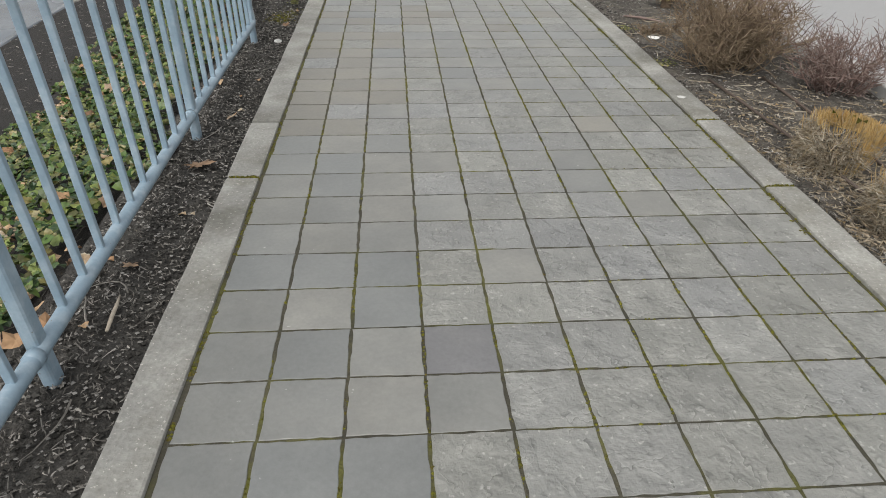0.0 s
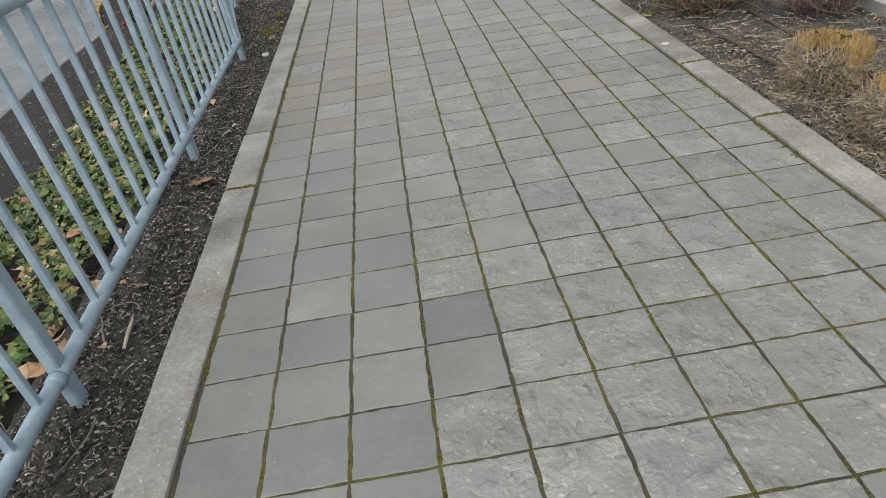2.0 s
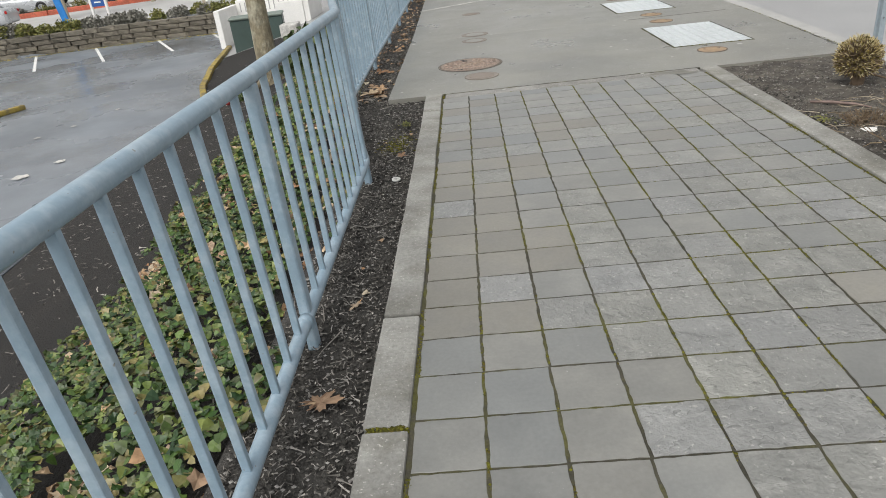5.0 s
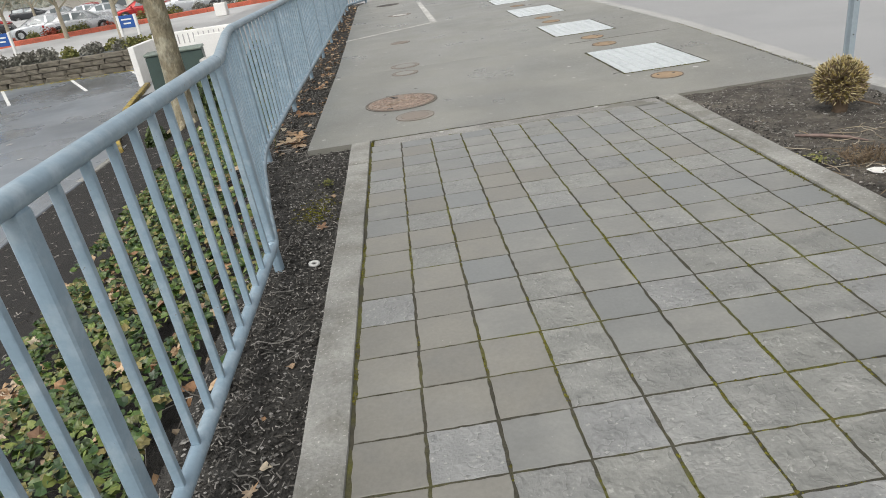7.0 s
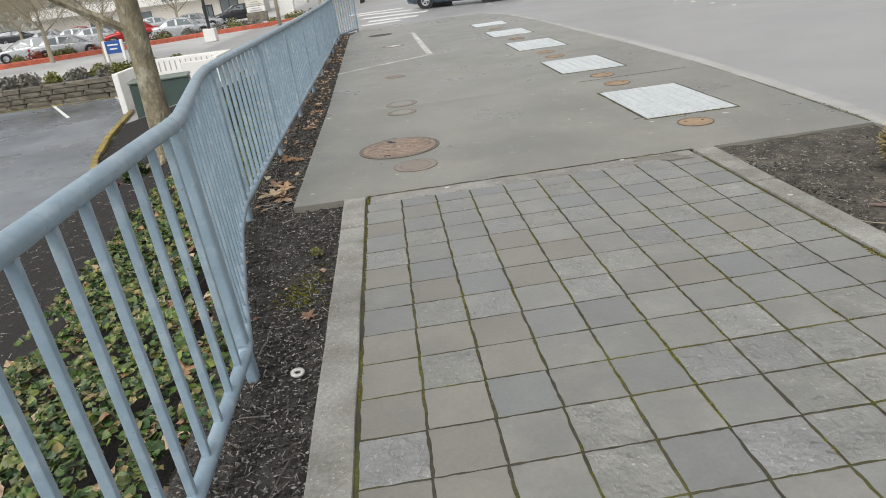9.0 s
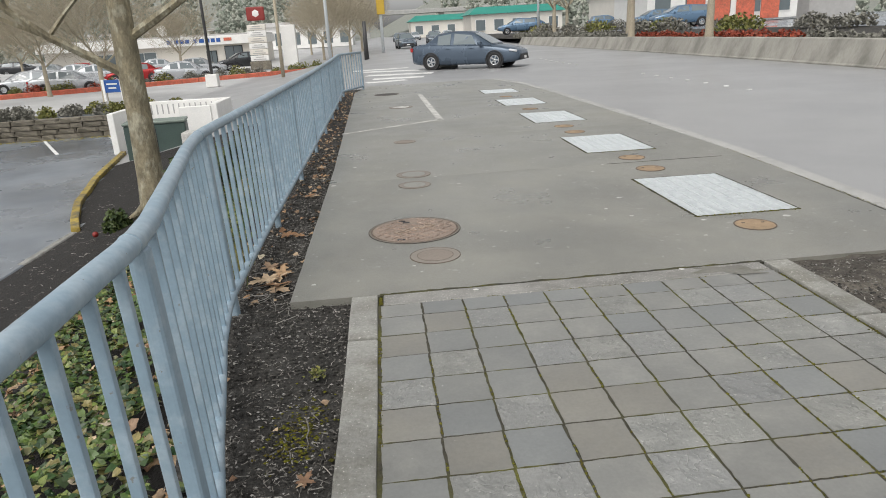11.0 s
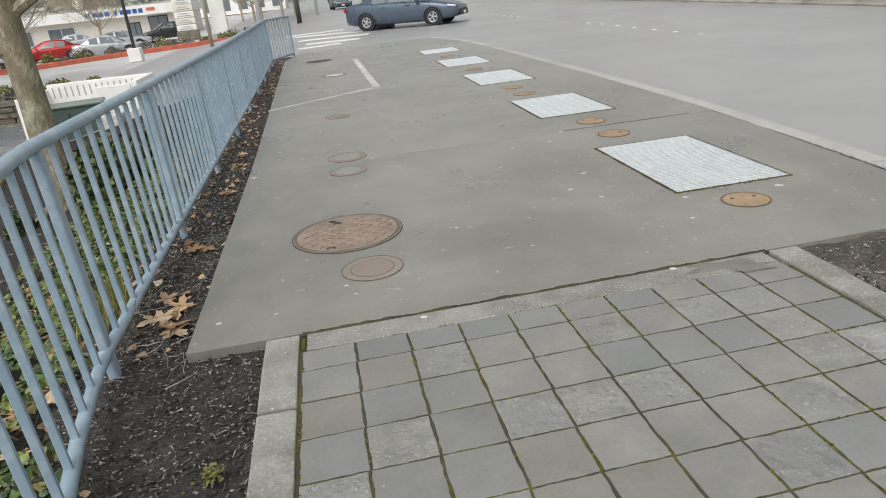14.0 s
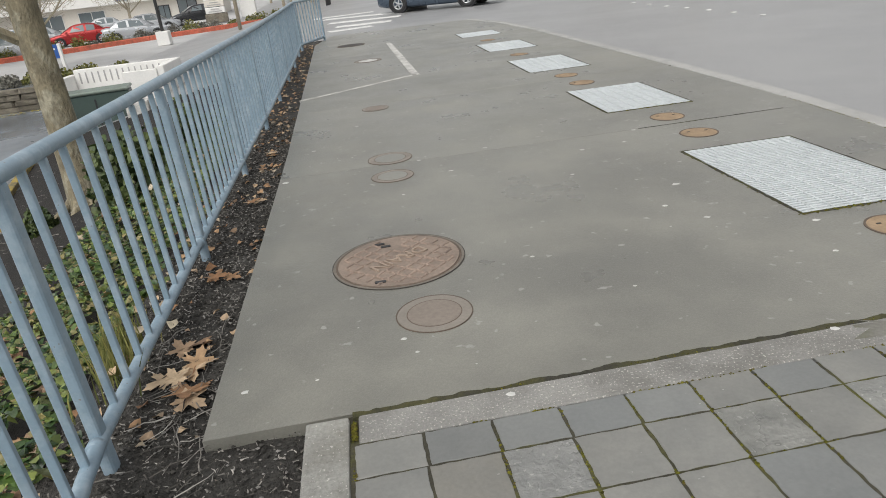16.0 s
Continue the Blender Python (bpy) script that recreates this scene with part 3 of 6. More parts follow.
M_REDLEAF = island_mat("red_shrub_leaves", ((0.22, 0.04, 0.025), (0.34, 0.075, 0.04), (0.14, 0.05, 0.03)), 0.6, 0.3, 0.3, 12.0)
M_GREYLEAF = island_mat("grey_shrub_leaves", ((0.17, 0.17, 0.14), (0.26, 0.25, 0.22), (0.14, 0.14, 0.115)), 0.8, 0.3, 0.3, 12.0)
# pale greens: the haze of distance is put into the base colours
M_FIR = island_mat("hazed_conifer_clumps", ((0.2, 0.23, 0.19), (0.29, 0.31, 0.26), (0.38, 0.38, 0.33)), 0.8, 0.3, 0.2, 2.0)
M_BARRIER = mat("weathered_barrier_concrete", (0.35, 0.335, 0.30), 0.88, var=0.12, coarse=0.8, fine=18.0, bump=0.4, depth=0.006,
                second=(0.2, 0.195, 0.17), second_scale=1.1, second_amount=0.38, stretch=(1, 1, 0.35), per=0.06)
M_TYRE = mat("tyre_rubber", (0.025, 0.025, 0.026), 0.8, var=0.15, bump=0.2)
M_RIM = mat("wheel_alloy", (0.55, 0.56, 0.57), 0.3, 0.9, var=0.05, bump=0.0)
# grey base: part of the sky's reflection is put into the glass colour
M_CARGLASS = mat("car_glass", (0.15, 0.18, 0.19), 0.06, 0.0, var=0.05, bump=0.0, rough_var=0.02, spec=0.8)
M_LAMP = mat("headlamp_glass", (0.7, 0.72, 0.74), 0.12, 0.3, var=0.05, bump=0.0, rough_var=0.02)
M_TRIM = mat("black_plastic", (0.02, 0.02, 0.022), 0.5, var=0.1, bump=0.1)
M_TAIL = mat("red_lens", (0.4, 0.02, 0.02), 0.2, var=0.05, bump=0.0)
M_POLE = mat("dark_pole_paint", (0.05, 0.05, 0.05), 0.5, var=0.15, bump=0.1)
M_STUCCO = mat("cream_stucco", (0.74, 0.70, 0.63), 0.85, var=0.06, coarse=0.4, fine=8.0, bump=0.2)
M_ROOF = mat("flat_roof_grey", (0.42, 0.41, 0.4), 0.85, var=0.1, coarse=0.4, fine=5.0, bump=0.2)
M_SIGNBLUE = mat("blue_sign_paint", (0.02, 0.09, 0.32), 0.5, var=0.06, bump=0.0)
M_SIGNRED = mat("dark_red_sign", (0.25, 0.03, 0.025), 0.5, var=0.06, bump=0.0)
M_TEAL = mat("teal_metal_roof", (0.03, 0.24, 0.19), 0.5, var=0.08, coarse=0.5, bump=0.0)
M_WOODPOST = mat("signal_yellow", (0.55, 0.36, 0.04), 0.5, var=0.1, bump=0.1)


def paint(name, col):
    return mat(name, col, 0.28, 0.35, var=0.04, coarse=1.0, fine=20, bump=0.0, rough_var=0.05, spec=0.6)


# ---- covers and grates in the slab ----
def disc(r, z0, z1, n=48, bevel=0.004):
    t = bmesh.new()
    V, F = tube_data([(0, 0, z0), (0, 0, z1)], r, n)
    vs = [t.verts.new(v) for v in V]
    for f in F:
        t.faces.new([vs[i] for i in f])
    return t


def ring(r0, r1, z0, z1, n=48):
    t = bmesh.new()
    prof = [(r0, z0), (r0, z1), (r1, z1), (r1, z0)]
    rows_ = [[t.verts.new((r * math.cos(2 * math.pi * k / n), r * math.sin(2 * math.pi * k / n), z)) for r, z in prof] for k in range(n)]
    for k in range(n):
        a, b = rows_[k], rows_[(k + 1) % n]
        for i in range(4):
            t.faces.new((a[i], a[(i + 1) % 4], b[(i + 1) % 4], b[i]))
    return t


mh = thing("manhole_cover", pose(0.243, 1.42, 0.0) @ Matrix.Diagonal((1.035, 1.035, 1, 1)), "rusty iron manhole cover with herringbone tread", "manhole cover")
part("gap", ring(0.308, 0.318, -0.03, 0.003, 64), M_RUSTDARK, mh, "dark gap round the lid")
part("frame", ring(0.319, 0.331, -0.03, 0.004, 64), mat("grey_iron_ring", (0.17, 0.15, 0.125), 0.7, 0.0, var=0.25, coarse=8.0, fine=60.0, bump=0.3, depth=0.003), mh, "thin grey-brown iron ring")
part("outer_gap", ring(0.332, 0.336, -0.03, 0.0035, 64), M_IRON, mh, "thin dark gap round the ring")
part("lid", disc(0.306, -0.03, 0.006, 64), mat("worn_brown_iron", (0.25, 0.197, 0.16), 0.7, 0.0, var=0.2, coarse=6.0, fine=60.0, bump=0.4, depth=0.003), mh)
pile = Pile()
for i in range(-7, 8):
    for j in range(-7, 8):
        x, y = i * 0.050, j * 0.050
        if math.hypot(x, y) > 0.275 or (abs(-0.57 * x + 0.82 * y) < 0.045 and abs(0.82 * x + 0.57 * y) < 0.19) or (abs(x + 0.02) < 0.07 and y > 0.15):
            continue
        a = math.radians(45 if (i + j) % 2 else -45)
        c, s = math.cos(a), math.sin(a)
        V = []
        for z, k in ((0.005, 1.0), (0.0115, 0.75)):
            for u, w in ((-1, -1), (1, -1), (1, 1), (-1, 1)):
                p, q = u * 0.031 * k, w * 0.0072 * k
                V.append((x + p * c - q * s, y + p * s + q * c, z))
        pile.add(V, [(4, 5, 6, 7), (0, 1, 5, 4), (1, 2, 6, 5), (2, 3, 7, 6), (3, 0, 4, 7)])
tread = pile.make("tread", M_RUST, parent=mh)
word = bpy.data.curves.new("lettering", 'FONT')
word.body = "DRAIN"
word.size, word.extrude = 0.11, 0.006
word.align_x, word.align_y = 'CENTER', 'CENTER'
word.materials.append(mat("rubbed_iron_letters", (0.36, 0.28, 0.22), 0.55, 0.1, var=0.12, coarse=9.0, fine=60.0, bump=0.2, depth=0.002))
lettering = new("lettering", word)
lettering.parent = mh
lettering.matrix_basis = pose(0, 0, 0.008, 0, 0, 214)
for px, py in ((-0.085, 0.225), (-0.055, 0.185), (-0.105, -0.245)):
    t = bmesh.new()
    box(t, (px - 0.026, py - 0.009, 0.004), (px + 0.026, py + 0.009, 0.0125), 0.002)
    part("pick_slot", t, M_TRIM, mh, "dark worn slot")


def small_cover(x, y, r, collar, m, label, lidmat):
    th = thing("utility_cover", pose(x, y, 0), label, "cover", "covers in the slab")
    if collar:
        part("groove", ring(r - 0.005, r, -0.02, 0.0035), M_RUSTDARK, th, "thin dark groove")
        part("collar", ring(r * 0.72, r - 0.006, -0.02, 0.003), M_COLLAR, th)
        part("inner_groove", ring(r * 0.695, r * 0.72, -0.02, 0.0036), M_RUSTDARK, th, "thin dark groove")
        part("lid", disc(r * 0.69, -0.02, 0.004), lidmat, th)
    else:
        part("frame", ring(r * 0.93, r, -0.02, 0.004), M_RUSTDARK, th, "dark rusted ring")
        part("lid", disc(r * 0.92, -0.02, 0.0035), lidmat, th)
        for a in (0.4, 2.5):
            t = bmesh.new()
            box(t, (-0.012, -0.006, 0.003), (0.012, 0.006, 0.0065), 0.001, pose(r * 0.55 * math.cos(a), r * 0.55 * math.sin(a), 0))
            part("slot", t, M_IRON, th)


small_cover(0.349, 0.78, 0.17, 1, 0, "round iron lid in a concrete collar", M_LID)
small_cover(0.335, 3.49, 0.18, 1, 0, "faint round lid set flush in concrete", M_SLAB)
small_cover(0.32, 2.98, 0.158, 1, 0, "faint round lid set flush in concrete", M_SLAB)
small_cover(0.32, 5.72, 0.15, 1, 0, "worn brown round lid in concrete", M_LID)
small_cover(0.40, 10.2, 0.24, 1, 0, "pale ring of a flush round lid", M_FADED)
small_cover(0.15, 13.3, 0.30, 0, 0, "dark flush iron cover near the crossing", M_IRON)
for cx_, cy_ in ((2.63, 0.9), (2.68, 2.96), (2.71, 3.57), (2.65, 5.6), (2.66, 6.2), (2.66, 8.55), (2.67, 11.0)):
    small_cover(cx_, cy_, 0.142, 0, 0, "orange rusted small valve cover beside a grate", M_ORANGE)

GRATES = PITS


def grate(y0, y1):
    th = thing("vault_grate", pose(GX0, y0, 0), "galvanised steel bar grating over a sidewalk vault", "grate", "vault grates")
    L, W = y1 - y0, GX1 - GX0
    t = bmesh.new()
    for a, b in (((0.014, 0.014), (W - 0.014, 0.022)), ((0.014, L - 0.022), (W - 0.014, L - 0.014)), ((0.014, 0.022), (0.02, L - 0.022)), ((W - 0.02, 0.022), (W - 0.014, L - 0.022))):
        box(t, (a[0], a[1], -0.05), (b[0], b[1], 0.004))
    part("frame", t, M_GALV, th)
    t = bmesh.new()
    box(t, (0.02, -0.0068, -0.04), (W - 0.02, 0.0068, 0.0), 0.001)
    me = bpy.data.meshes.new("bearing_bar")
    t.to_mesh(me)
    t.free()
    me.materials.append(M_GALV)
    n = int(L / 0.032)
    for i in range(1, n):
        ob = new("bearing_bar", me)
        ob.parent = th
        ob.matrix_basis = pose(0, L * i / n, 0)
    t = bmesh.new()
    box(t, (-0.005, 0.022, -0.02), (0.005, L - 0.022, 0.003), 0.001)
    me = bpy.data.meshes.new("cross_rod")
    t.to_mesh(me)
    t.free()
    me.materials.append(M_GALV)
    for i in range(1, 8):
        ob = new("cross_rod", me)
        ob.parent = th
        ob.matrix_basis = pose(W * i / 8, 0, 0)
    t = bmesh.new()
    box(t, (0.0, 0.0, -0.11), (W, L, -0.075))
    part("vault_floor", t, M_PIT, th, "grey dusty floor of the shallow vault")


for a, b in GRATES:
    grate(a, b)


# ---- faded lines and droppings on the slab ----
def stripe(name, a, b, w, m, label, z=0.003, cat="marking"):
    d = Vector((b[0] - a[0], b[1] - a[1], 0))
    n = Vector((-d.y, d.x, 0)).normalized() * w / 2
    k = max(2, int(d.length / 0.5))
    V = []
    for zz in (z - 0.03, z):
        for s in (-1, 1):
            for i in range(k + 1):
                p = Vector((*a[:2], a[2] if len(a) > 2 else 0)) + d * (i / k) + n * s * (1 + 0.12 * noise.noise((i * 0.9 + a[0], s * 3.0, 0)))
                V.append((p.x, p.y, p.z + zz))
    q = k + 1
    F = []
    for i in range(k):
        F += [(2 * q + i, 2 * q + i + 1, 3 * q + i + 1, 3 * q + i), (i, i + 1, 2 * q + i + 1, 2 * q + i), (q + i, q + i + 1, 3 * q + i + 1, 3 * q + i)]
    F += [(0, q, 3 * q, 2 * q), (k, q + k, 3 * q + k, 2 * q + k)]
    return tagged(raw(name, V, F, m), label, cat, kind="structure")


stripe("slab_marking", (-0.57, 6.9), (0.98, 7.88), 0.07, M_FADED, "thin faded pale line across the slab")
stripe("slab_marking", (0.99, 7.85), (0.93, 12.8), 0.11, M_FADED, "faded white line along the slab")
pile = Pile()
fr = random.Random(3)


def blot(p, r):
    k = 9
    V = [(p[0], p[1], 0.0024)] + [(p[0] + r * fr.uniform(0.6, 1.2) * math.cos(6.283 * i / k), p[1] + 0.8 * r * fr.uniform(0.6, 1.2) * math.sin(6.283 * i / k), 0.0015) for i in range(k)]
    pile.add(V, [(0, i + 1, (i + 1) % k + 1) for i in range(k)])


for p in ((2.0, 1.92, 0.028), (1.78, 1.6, 0.018), (1.75, 2.95, 0.02), (1.5, 2.4, 0.016), (0.75, 2.9, 0.02), (0.36, 2.5, 0.014), (2.3, 3.3, 0.022), (-0.42, 0.4, 0.018),
          (-0.3, 4.1, 0.022), (0.1, 4.9, 0.02), (0.55, 3.3, 0.018), (1.1, 3.4, 0.02), (-0.48, 3.2, 0.03), (1.9, 1.35, 0.02), (2.2, 0.75, 0.016), (2.95, 1.05, 0.03),
          (2.35, 1.1, 0.02), (0.2, 0.6, 0.014), (2.1, 3.0, 0.02), (0.9, 1.2, 0.012)):
    blot(p[:2], p[2])
for i in range(60):
    blot((fr.uniform(-0.4, 3.4), fr.uniform(0.3, 11)), fr.uniform(0.004, 0.013))
for p in ((0.53, 0.1, 0.018), (1.77, 0.155, 0.02), (2.325, -3.33, 0.03), (2.33, -0.95, 0.016)):
    V0 = len(pile.V)
    blot(p[:2], p[2])
    for i in range(V0, len(pile.V)):
        x, y, z = pile.V[i]
        pile.V[i] = (x, y, z + (0.013 if x > 2.2 else 0.002))
pile.make("droppings", M_FLECK, "scattered white bird droppings on the concrete", "droppings")
V, F = [], []
k = 22
V.append((2.02, 0.08, 0.0034))
for i in range(k):
    a = 6.283 * i / k
    r = 0.8 + 0.9 * noise.noise((math.cos(a) * 2.5, math.sin(a) * 2.5, 2))
    V.append((2.02 + 0.22 * r * math.cos(a), 0.08 + 0.085 * r * math.sin(a) - 0.06 * math.cos(a), 0.0032))
F = [(0, i + 1, (i + 1) % k + 1) for i in range(k)]
tagged(raw("mortar_patch", V, F, M_DAMP), "dark smeared mortar patch at the band's end", "patch", kind="structure")

# moss in the joints and along seams
pile = Pile()
mr = random.Random(11)


def moss_line(x0, y0, x1, y1, density, w=0.004, z=-0.006):
    n = int(math.hypot(x1 - x0, y1 - y0) * density)
    for _ in range(n):
        u = mr.random()
        x, y = x0 + (x1 - x0) * u, y0 + (y1 - y0) * u
        if noise.noise((x * 2.2, y * 2.2, 7)) + 0.5 * noise.noise((x * 9, y * 9, 3)) < 0.02:
            continue
        pile.lump((x + mr.uniform(-w, w), y + mr.uniform(-w, w), z + 0.0025), mr.uniform(0.003, 0.0085), mr, 0.8)


for c in range(0, 11):
    moss_line(COL0 + PX * c, -7.2, COL0 + PX * c, -0.02, (110 if c < 5 else 190) if c not in (0, 10) else 240, 0.005 if c else 0.010)
for r in range(0, 31):
    yr = ROW0 - PY * r
    moss_line(1.1, yr + 1.1 * skew(yr), 2.23, yr + 2.23 * skew(yr), 50, 0.002)
moss_line(0, -0.016, 2.2, 0.022, 160, 0.006)
moss_line(0.0, 0.144, 2.3, 0.182, 150, 0.006, -0.004)
moss_line(-0.015, -0.03, -0.015, 0.14, 900, 0.007, -0.008)
for yy in (-4.345, -4.505, -3.685):
    xa = -0.165 if yy == -4.345 else 2.285
    for _ in range(150):
        pile.lump((xa + mr.uniform(0, 0.13), yy + mr.uniform(-0.012, 0.012), -0.002 + mr.uniform(0, 0.012)), mr.uniform(0.004, 0.009), mr)
for _ in range(1500):
    y = mr.uniform(-6.6, -0.6)
    if noise.noise((0, y * 3.1, 4)) + 0.6 * noise.noise((0, y * 14, 1)) < 0.1:
        continue
    pile.lump((2.268 + mr.gauss(0, 0.012), y, 0.0), mr.uniform(0.003, 0.008), mr)
for _ in range(260):
    pile.lump((-0.33 + mr.gauss(0, 0.06), -1.15 + mr.gauss(0, 0.12), -0.035), mr.uniform(0.005, 0.012), mr, 0.5)
for y in [0.3 + 0.02 * i for i in range(170)]:
    if mr.random() < 0.7:
        pile.lump((ramp(y, KERB_X) - 0.004 + mr.gauss(0, 0.006), y, 0.001), mr.uniform(0.004, 0.009), mr, 0.6)
for a, b in GRATES[:2]:
    for i in range(150):
        pile.lump((mr.uniform(GX0, GX1), a + mr.gauss(0, 0.008), 0.001), mr.uniform(0.004, 0.010), mr, 0.6)
    for i in range(110):
        pile.lump((GX0 + mr.gauss(0, 0.007), a + (b - a) * mr.random() ** 1.6, -0.001), mr.uniform(0.004, 0.009), mr, 0.6)
    for i in range(50):
        pile.lump((mr.uniform(GX0, GX1), b + mr.gauss(0, 0.006), -0.001), mr.uniform(0.004, 0.008), mr, 0.6)
pile.make("moss", M_MOSS, "yellow-green moss filling the joints", "moss")


# dirt round the grates and in cracks, where crack shade is also put into colour
pile, dr = Pile(), random.Random(19)


def seam(x0, y0, x1, y1, w, z=0.0012, gaps=0.0):
    L = math.hypot(x1 - x0, y1 - y0)
    n = max(3, int(L / 0.012))
    nx_, ny_ = -(y1 - y0) / L, (x1 - x0) / L
    rows_, top_ = [], []
    for i in range(n + 1):
        u = i / n
        x, y = x0 + (x1 - x0) * u, y0 + (y1 - y0) * u
        k = 1 + 0.9 * noise.noise((x * 7, y * 7, 2)) + 0.5 * noise.noise((x * 40, y * 40, 5))
        a_ = w * max(0.0 if gaps else 0.25, k - gaps) * 0.5
        s_ = 0.3 * w * noise.noise((x * 20, y * 20, 8))
        rows_.append([(x + nx_ * (s_ + q), y + ny_ * (s_ + q), z + h_) for q, h_ in ((-a_, -0.012), (-a_ * 0.9, 0), (a_ * 0.9, 0.0004), (a_, -0.012))])
    V = [p_ for r_ in rows_ for p_ in r_]
    pile.add(V, [(4 * i + j, 4 * i + j + 1, 4 * i + j + 5, 4 * i + j + 4) for i in range(n) for j in range(3)])


seam(-0.02, 0.144, 2.28, 0.183, 0.03)
seam(2.35, 3.32, 3.6, 3.325, 0.014)
for a, b in GRATES:
    for q in ((GX0, a + 0.003, GX1, a + 0.003), (GX0, b - 0.003, GX1, b - 0.003), (GX0 + 0.003, a, GX0 + 0.003, b), (GX1 - 0.003, a, GX1 - 0.003, b)):
        seam(*q, 0.022, 0.0014)
seam(3.63, 0.25, 3.775, 2.3, 0.012, gaps=0.2)
pile.make("seam_dirt", M_CLODDARK, "dark dirt and painted shade in cracks of the concrete", "dirt")


# ---- litter on the soil beds ----
lr = random.Random(5)
chips, clods, pebbles, dead = Pile(), Pile(), Pile(), Pile()


def west_x(y):
    hi = -0.18 if y < 0.17 else ramp(y, SLAB_L) - 0.01
    lo = ramp(y, FENCE_X) - 0.15
    return lr.uniform(lo, hi)


for i in range(27000):
    y = -7.4 + 13.4 * lr.random() ** 1.1
    x = west_x(y)
    k = lr.random()
    if k < 0.42:
        clods.lump((x, y, -0.04), lr.uniform(0.004, 0.013), lr)
    elif k < 0.84:
        chips.strip((x, y, -0.038), lr.uniform(0.006, 0.03) * (2.0 if lr.random() < 0.12 else 1.0), lr.uniform(0.0015, 0.005), lr.uniform(0, 6.3), lr, 0.014)
    else:
        pebbles.lump((x, y, -0.038), lr.uniform(0.003, 0.009), lr)
for i in range(17000):
    y = lr.uniform(-6.6, 0.14)
    x = lr.uniform(2.43, ramp(y, KERB_X) - 0.01)
    k = lr.random()
    straw = math.exp(-((y + 4.7) / 1.0) ** 2)
    if k < 0.38:
        clods.lump((x, y, -0.026), lr.uniform(0.004, 0.014), lr)
    elif k < 0.92 or straw > 0.4:
        chips.strip((x, y, -0.02), lr.uniform(0.008, 0.04) * (1.8 if lr.random() < 0.1 + 0.5 * straw else 1.0), lr.uniform(0.0015, 0.0045), lr.uniform(0, 6.3), lr, 0.014)
    else:
        pebbles.lump((x, y, -0.022), lr.uniform(0.003, 0.012), lr)
def maple(p, size, turn, tilt_x, tilt_y):
    """A fallen five-lobed leaf with a toothed, curled edge and a stalk."""
    n = 40
    V = [(0, 0, 0.0)]
    for i in range(n):
        a = 6.283 * i / n
        lobe = abs(math.cos(2.5 * a)) ** 1.3
        r = size * (0.2 + 0.36 * lobe) * (1.0 - 0.22 * math.cos(a + 3.14)) * (1 + 0.12 * (-1) ** i)
        V.append((r * math.cos(a), r * math.sin(a), size * (0.06 * lobe * math.sin(3 * a + turn) + 0.05 * (r / size))))
    V += [(-0.2 * size, -0.008, 0), (-0.2 * size, 0.008, 0), (-0.75 * size, 0.05 * size, 0.01)]
    e = Euler((tilt_x, tilt_y, turn))
    out = []
    for v in V:
        q = Vector(v)
        q.rotate(e)
        out.append((p[0] + q.x, p[1] + q.y, max(-0.036, p[2] + q.z)))
    dead.add(out, [(0, i + 1, (i + 1) % n + 1) for i in range(n)] + [(n + 1, n + 2, n + 3)])


for p, s in (((-0.64, 0.5), 0.2), ((-0.66, 0.68), 0.13), ((-0.74, 0.6), 0.15), ((-0.72, 0.85), 0.13), ((-0.69, 1.6), 0.11), ((-0.66, 2.9), 0.11), ((-0.7, 4.3), 0.12), ((-0.35, -4.18), 0.12),
             ((-0.40, -5.02), 0.07), ((-0.28, -1.5), 0.07), ((-0.325, -3.46), 0.06), ((-0.33, -6.2), 0.09), ((2.62, -0.7), 0.06)):
    for q in range(2 if s > 0.1 else 1):
        maple((p[0] + lr.gauss(0, 0.02), p[1] + lr.gauss(0, 0.03), -0.022 + 0.01 * q), s * lr.uniform(0.7, 1.15), lr.uniform(0, 6.3), lr.uniform(-0.25, 0.25),
                  lr.uniform(-0.25, 0.25))
for i in range(46):
    p0 = Vector((lr.gauss(-0.68, 0.08), lr.gauss(0.45, 0.3), -0.025))
    a = lr.uniform(0, 6.3)
    pts = [tuple(p0)]
    for k in range(4):
        a += lr.uniform(-0.5, 0.5)
        p0 = p0 + Vector((0.035 * math.cos(a), 0.05 * math.sin(a), lr.uniform(-0.004, 0.009)))
        pts.append(tuple(p0))
    chips.tube(pts, [0.0024, 0.0024, 0.002, 0.0016, 0.001], 4)
for i in range(900):
    y = lr.uniform(-6, 15)
    if (y < 0.2 and lr.random() < 0.93) or (y < 3 and lr.random() < 0.4):
        continue
    dead.leaf((west_x(y), y, -0.028), lr.uniform(0.02, 0.07), lr.uniform(0, 6.3), lr.uniform(-0.4, 0.4), lr.uniform(-0.4, 0.4), 4, 0.3)
for i in range(26):
    p0 = Vector((west_x(-3), lr.uniform(-6, 3), -0.03))
    p0.x = west_x(p0.y)
    pts, d, a = [tuple(p0)], 0.05, lr.uniform(0, 6.3)
    for s in range(5):
        a += lr.uniform(-0.5, 0.5)
        p0 = p0 + Vector((d * math.cos(a) * 0.7, d * math.sin(a), lr.uniform(-0.006, 0.008)))
        pts.append(tuple(p0))
    chips.tube(pts, [0.0035, 0.0035, 0.003, 0.0025, 0.002, 0.0012], 4)
straw_bits = Pile()
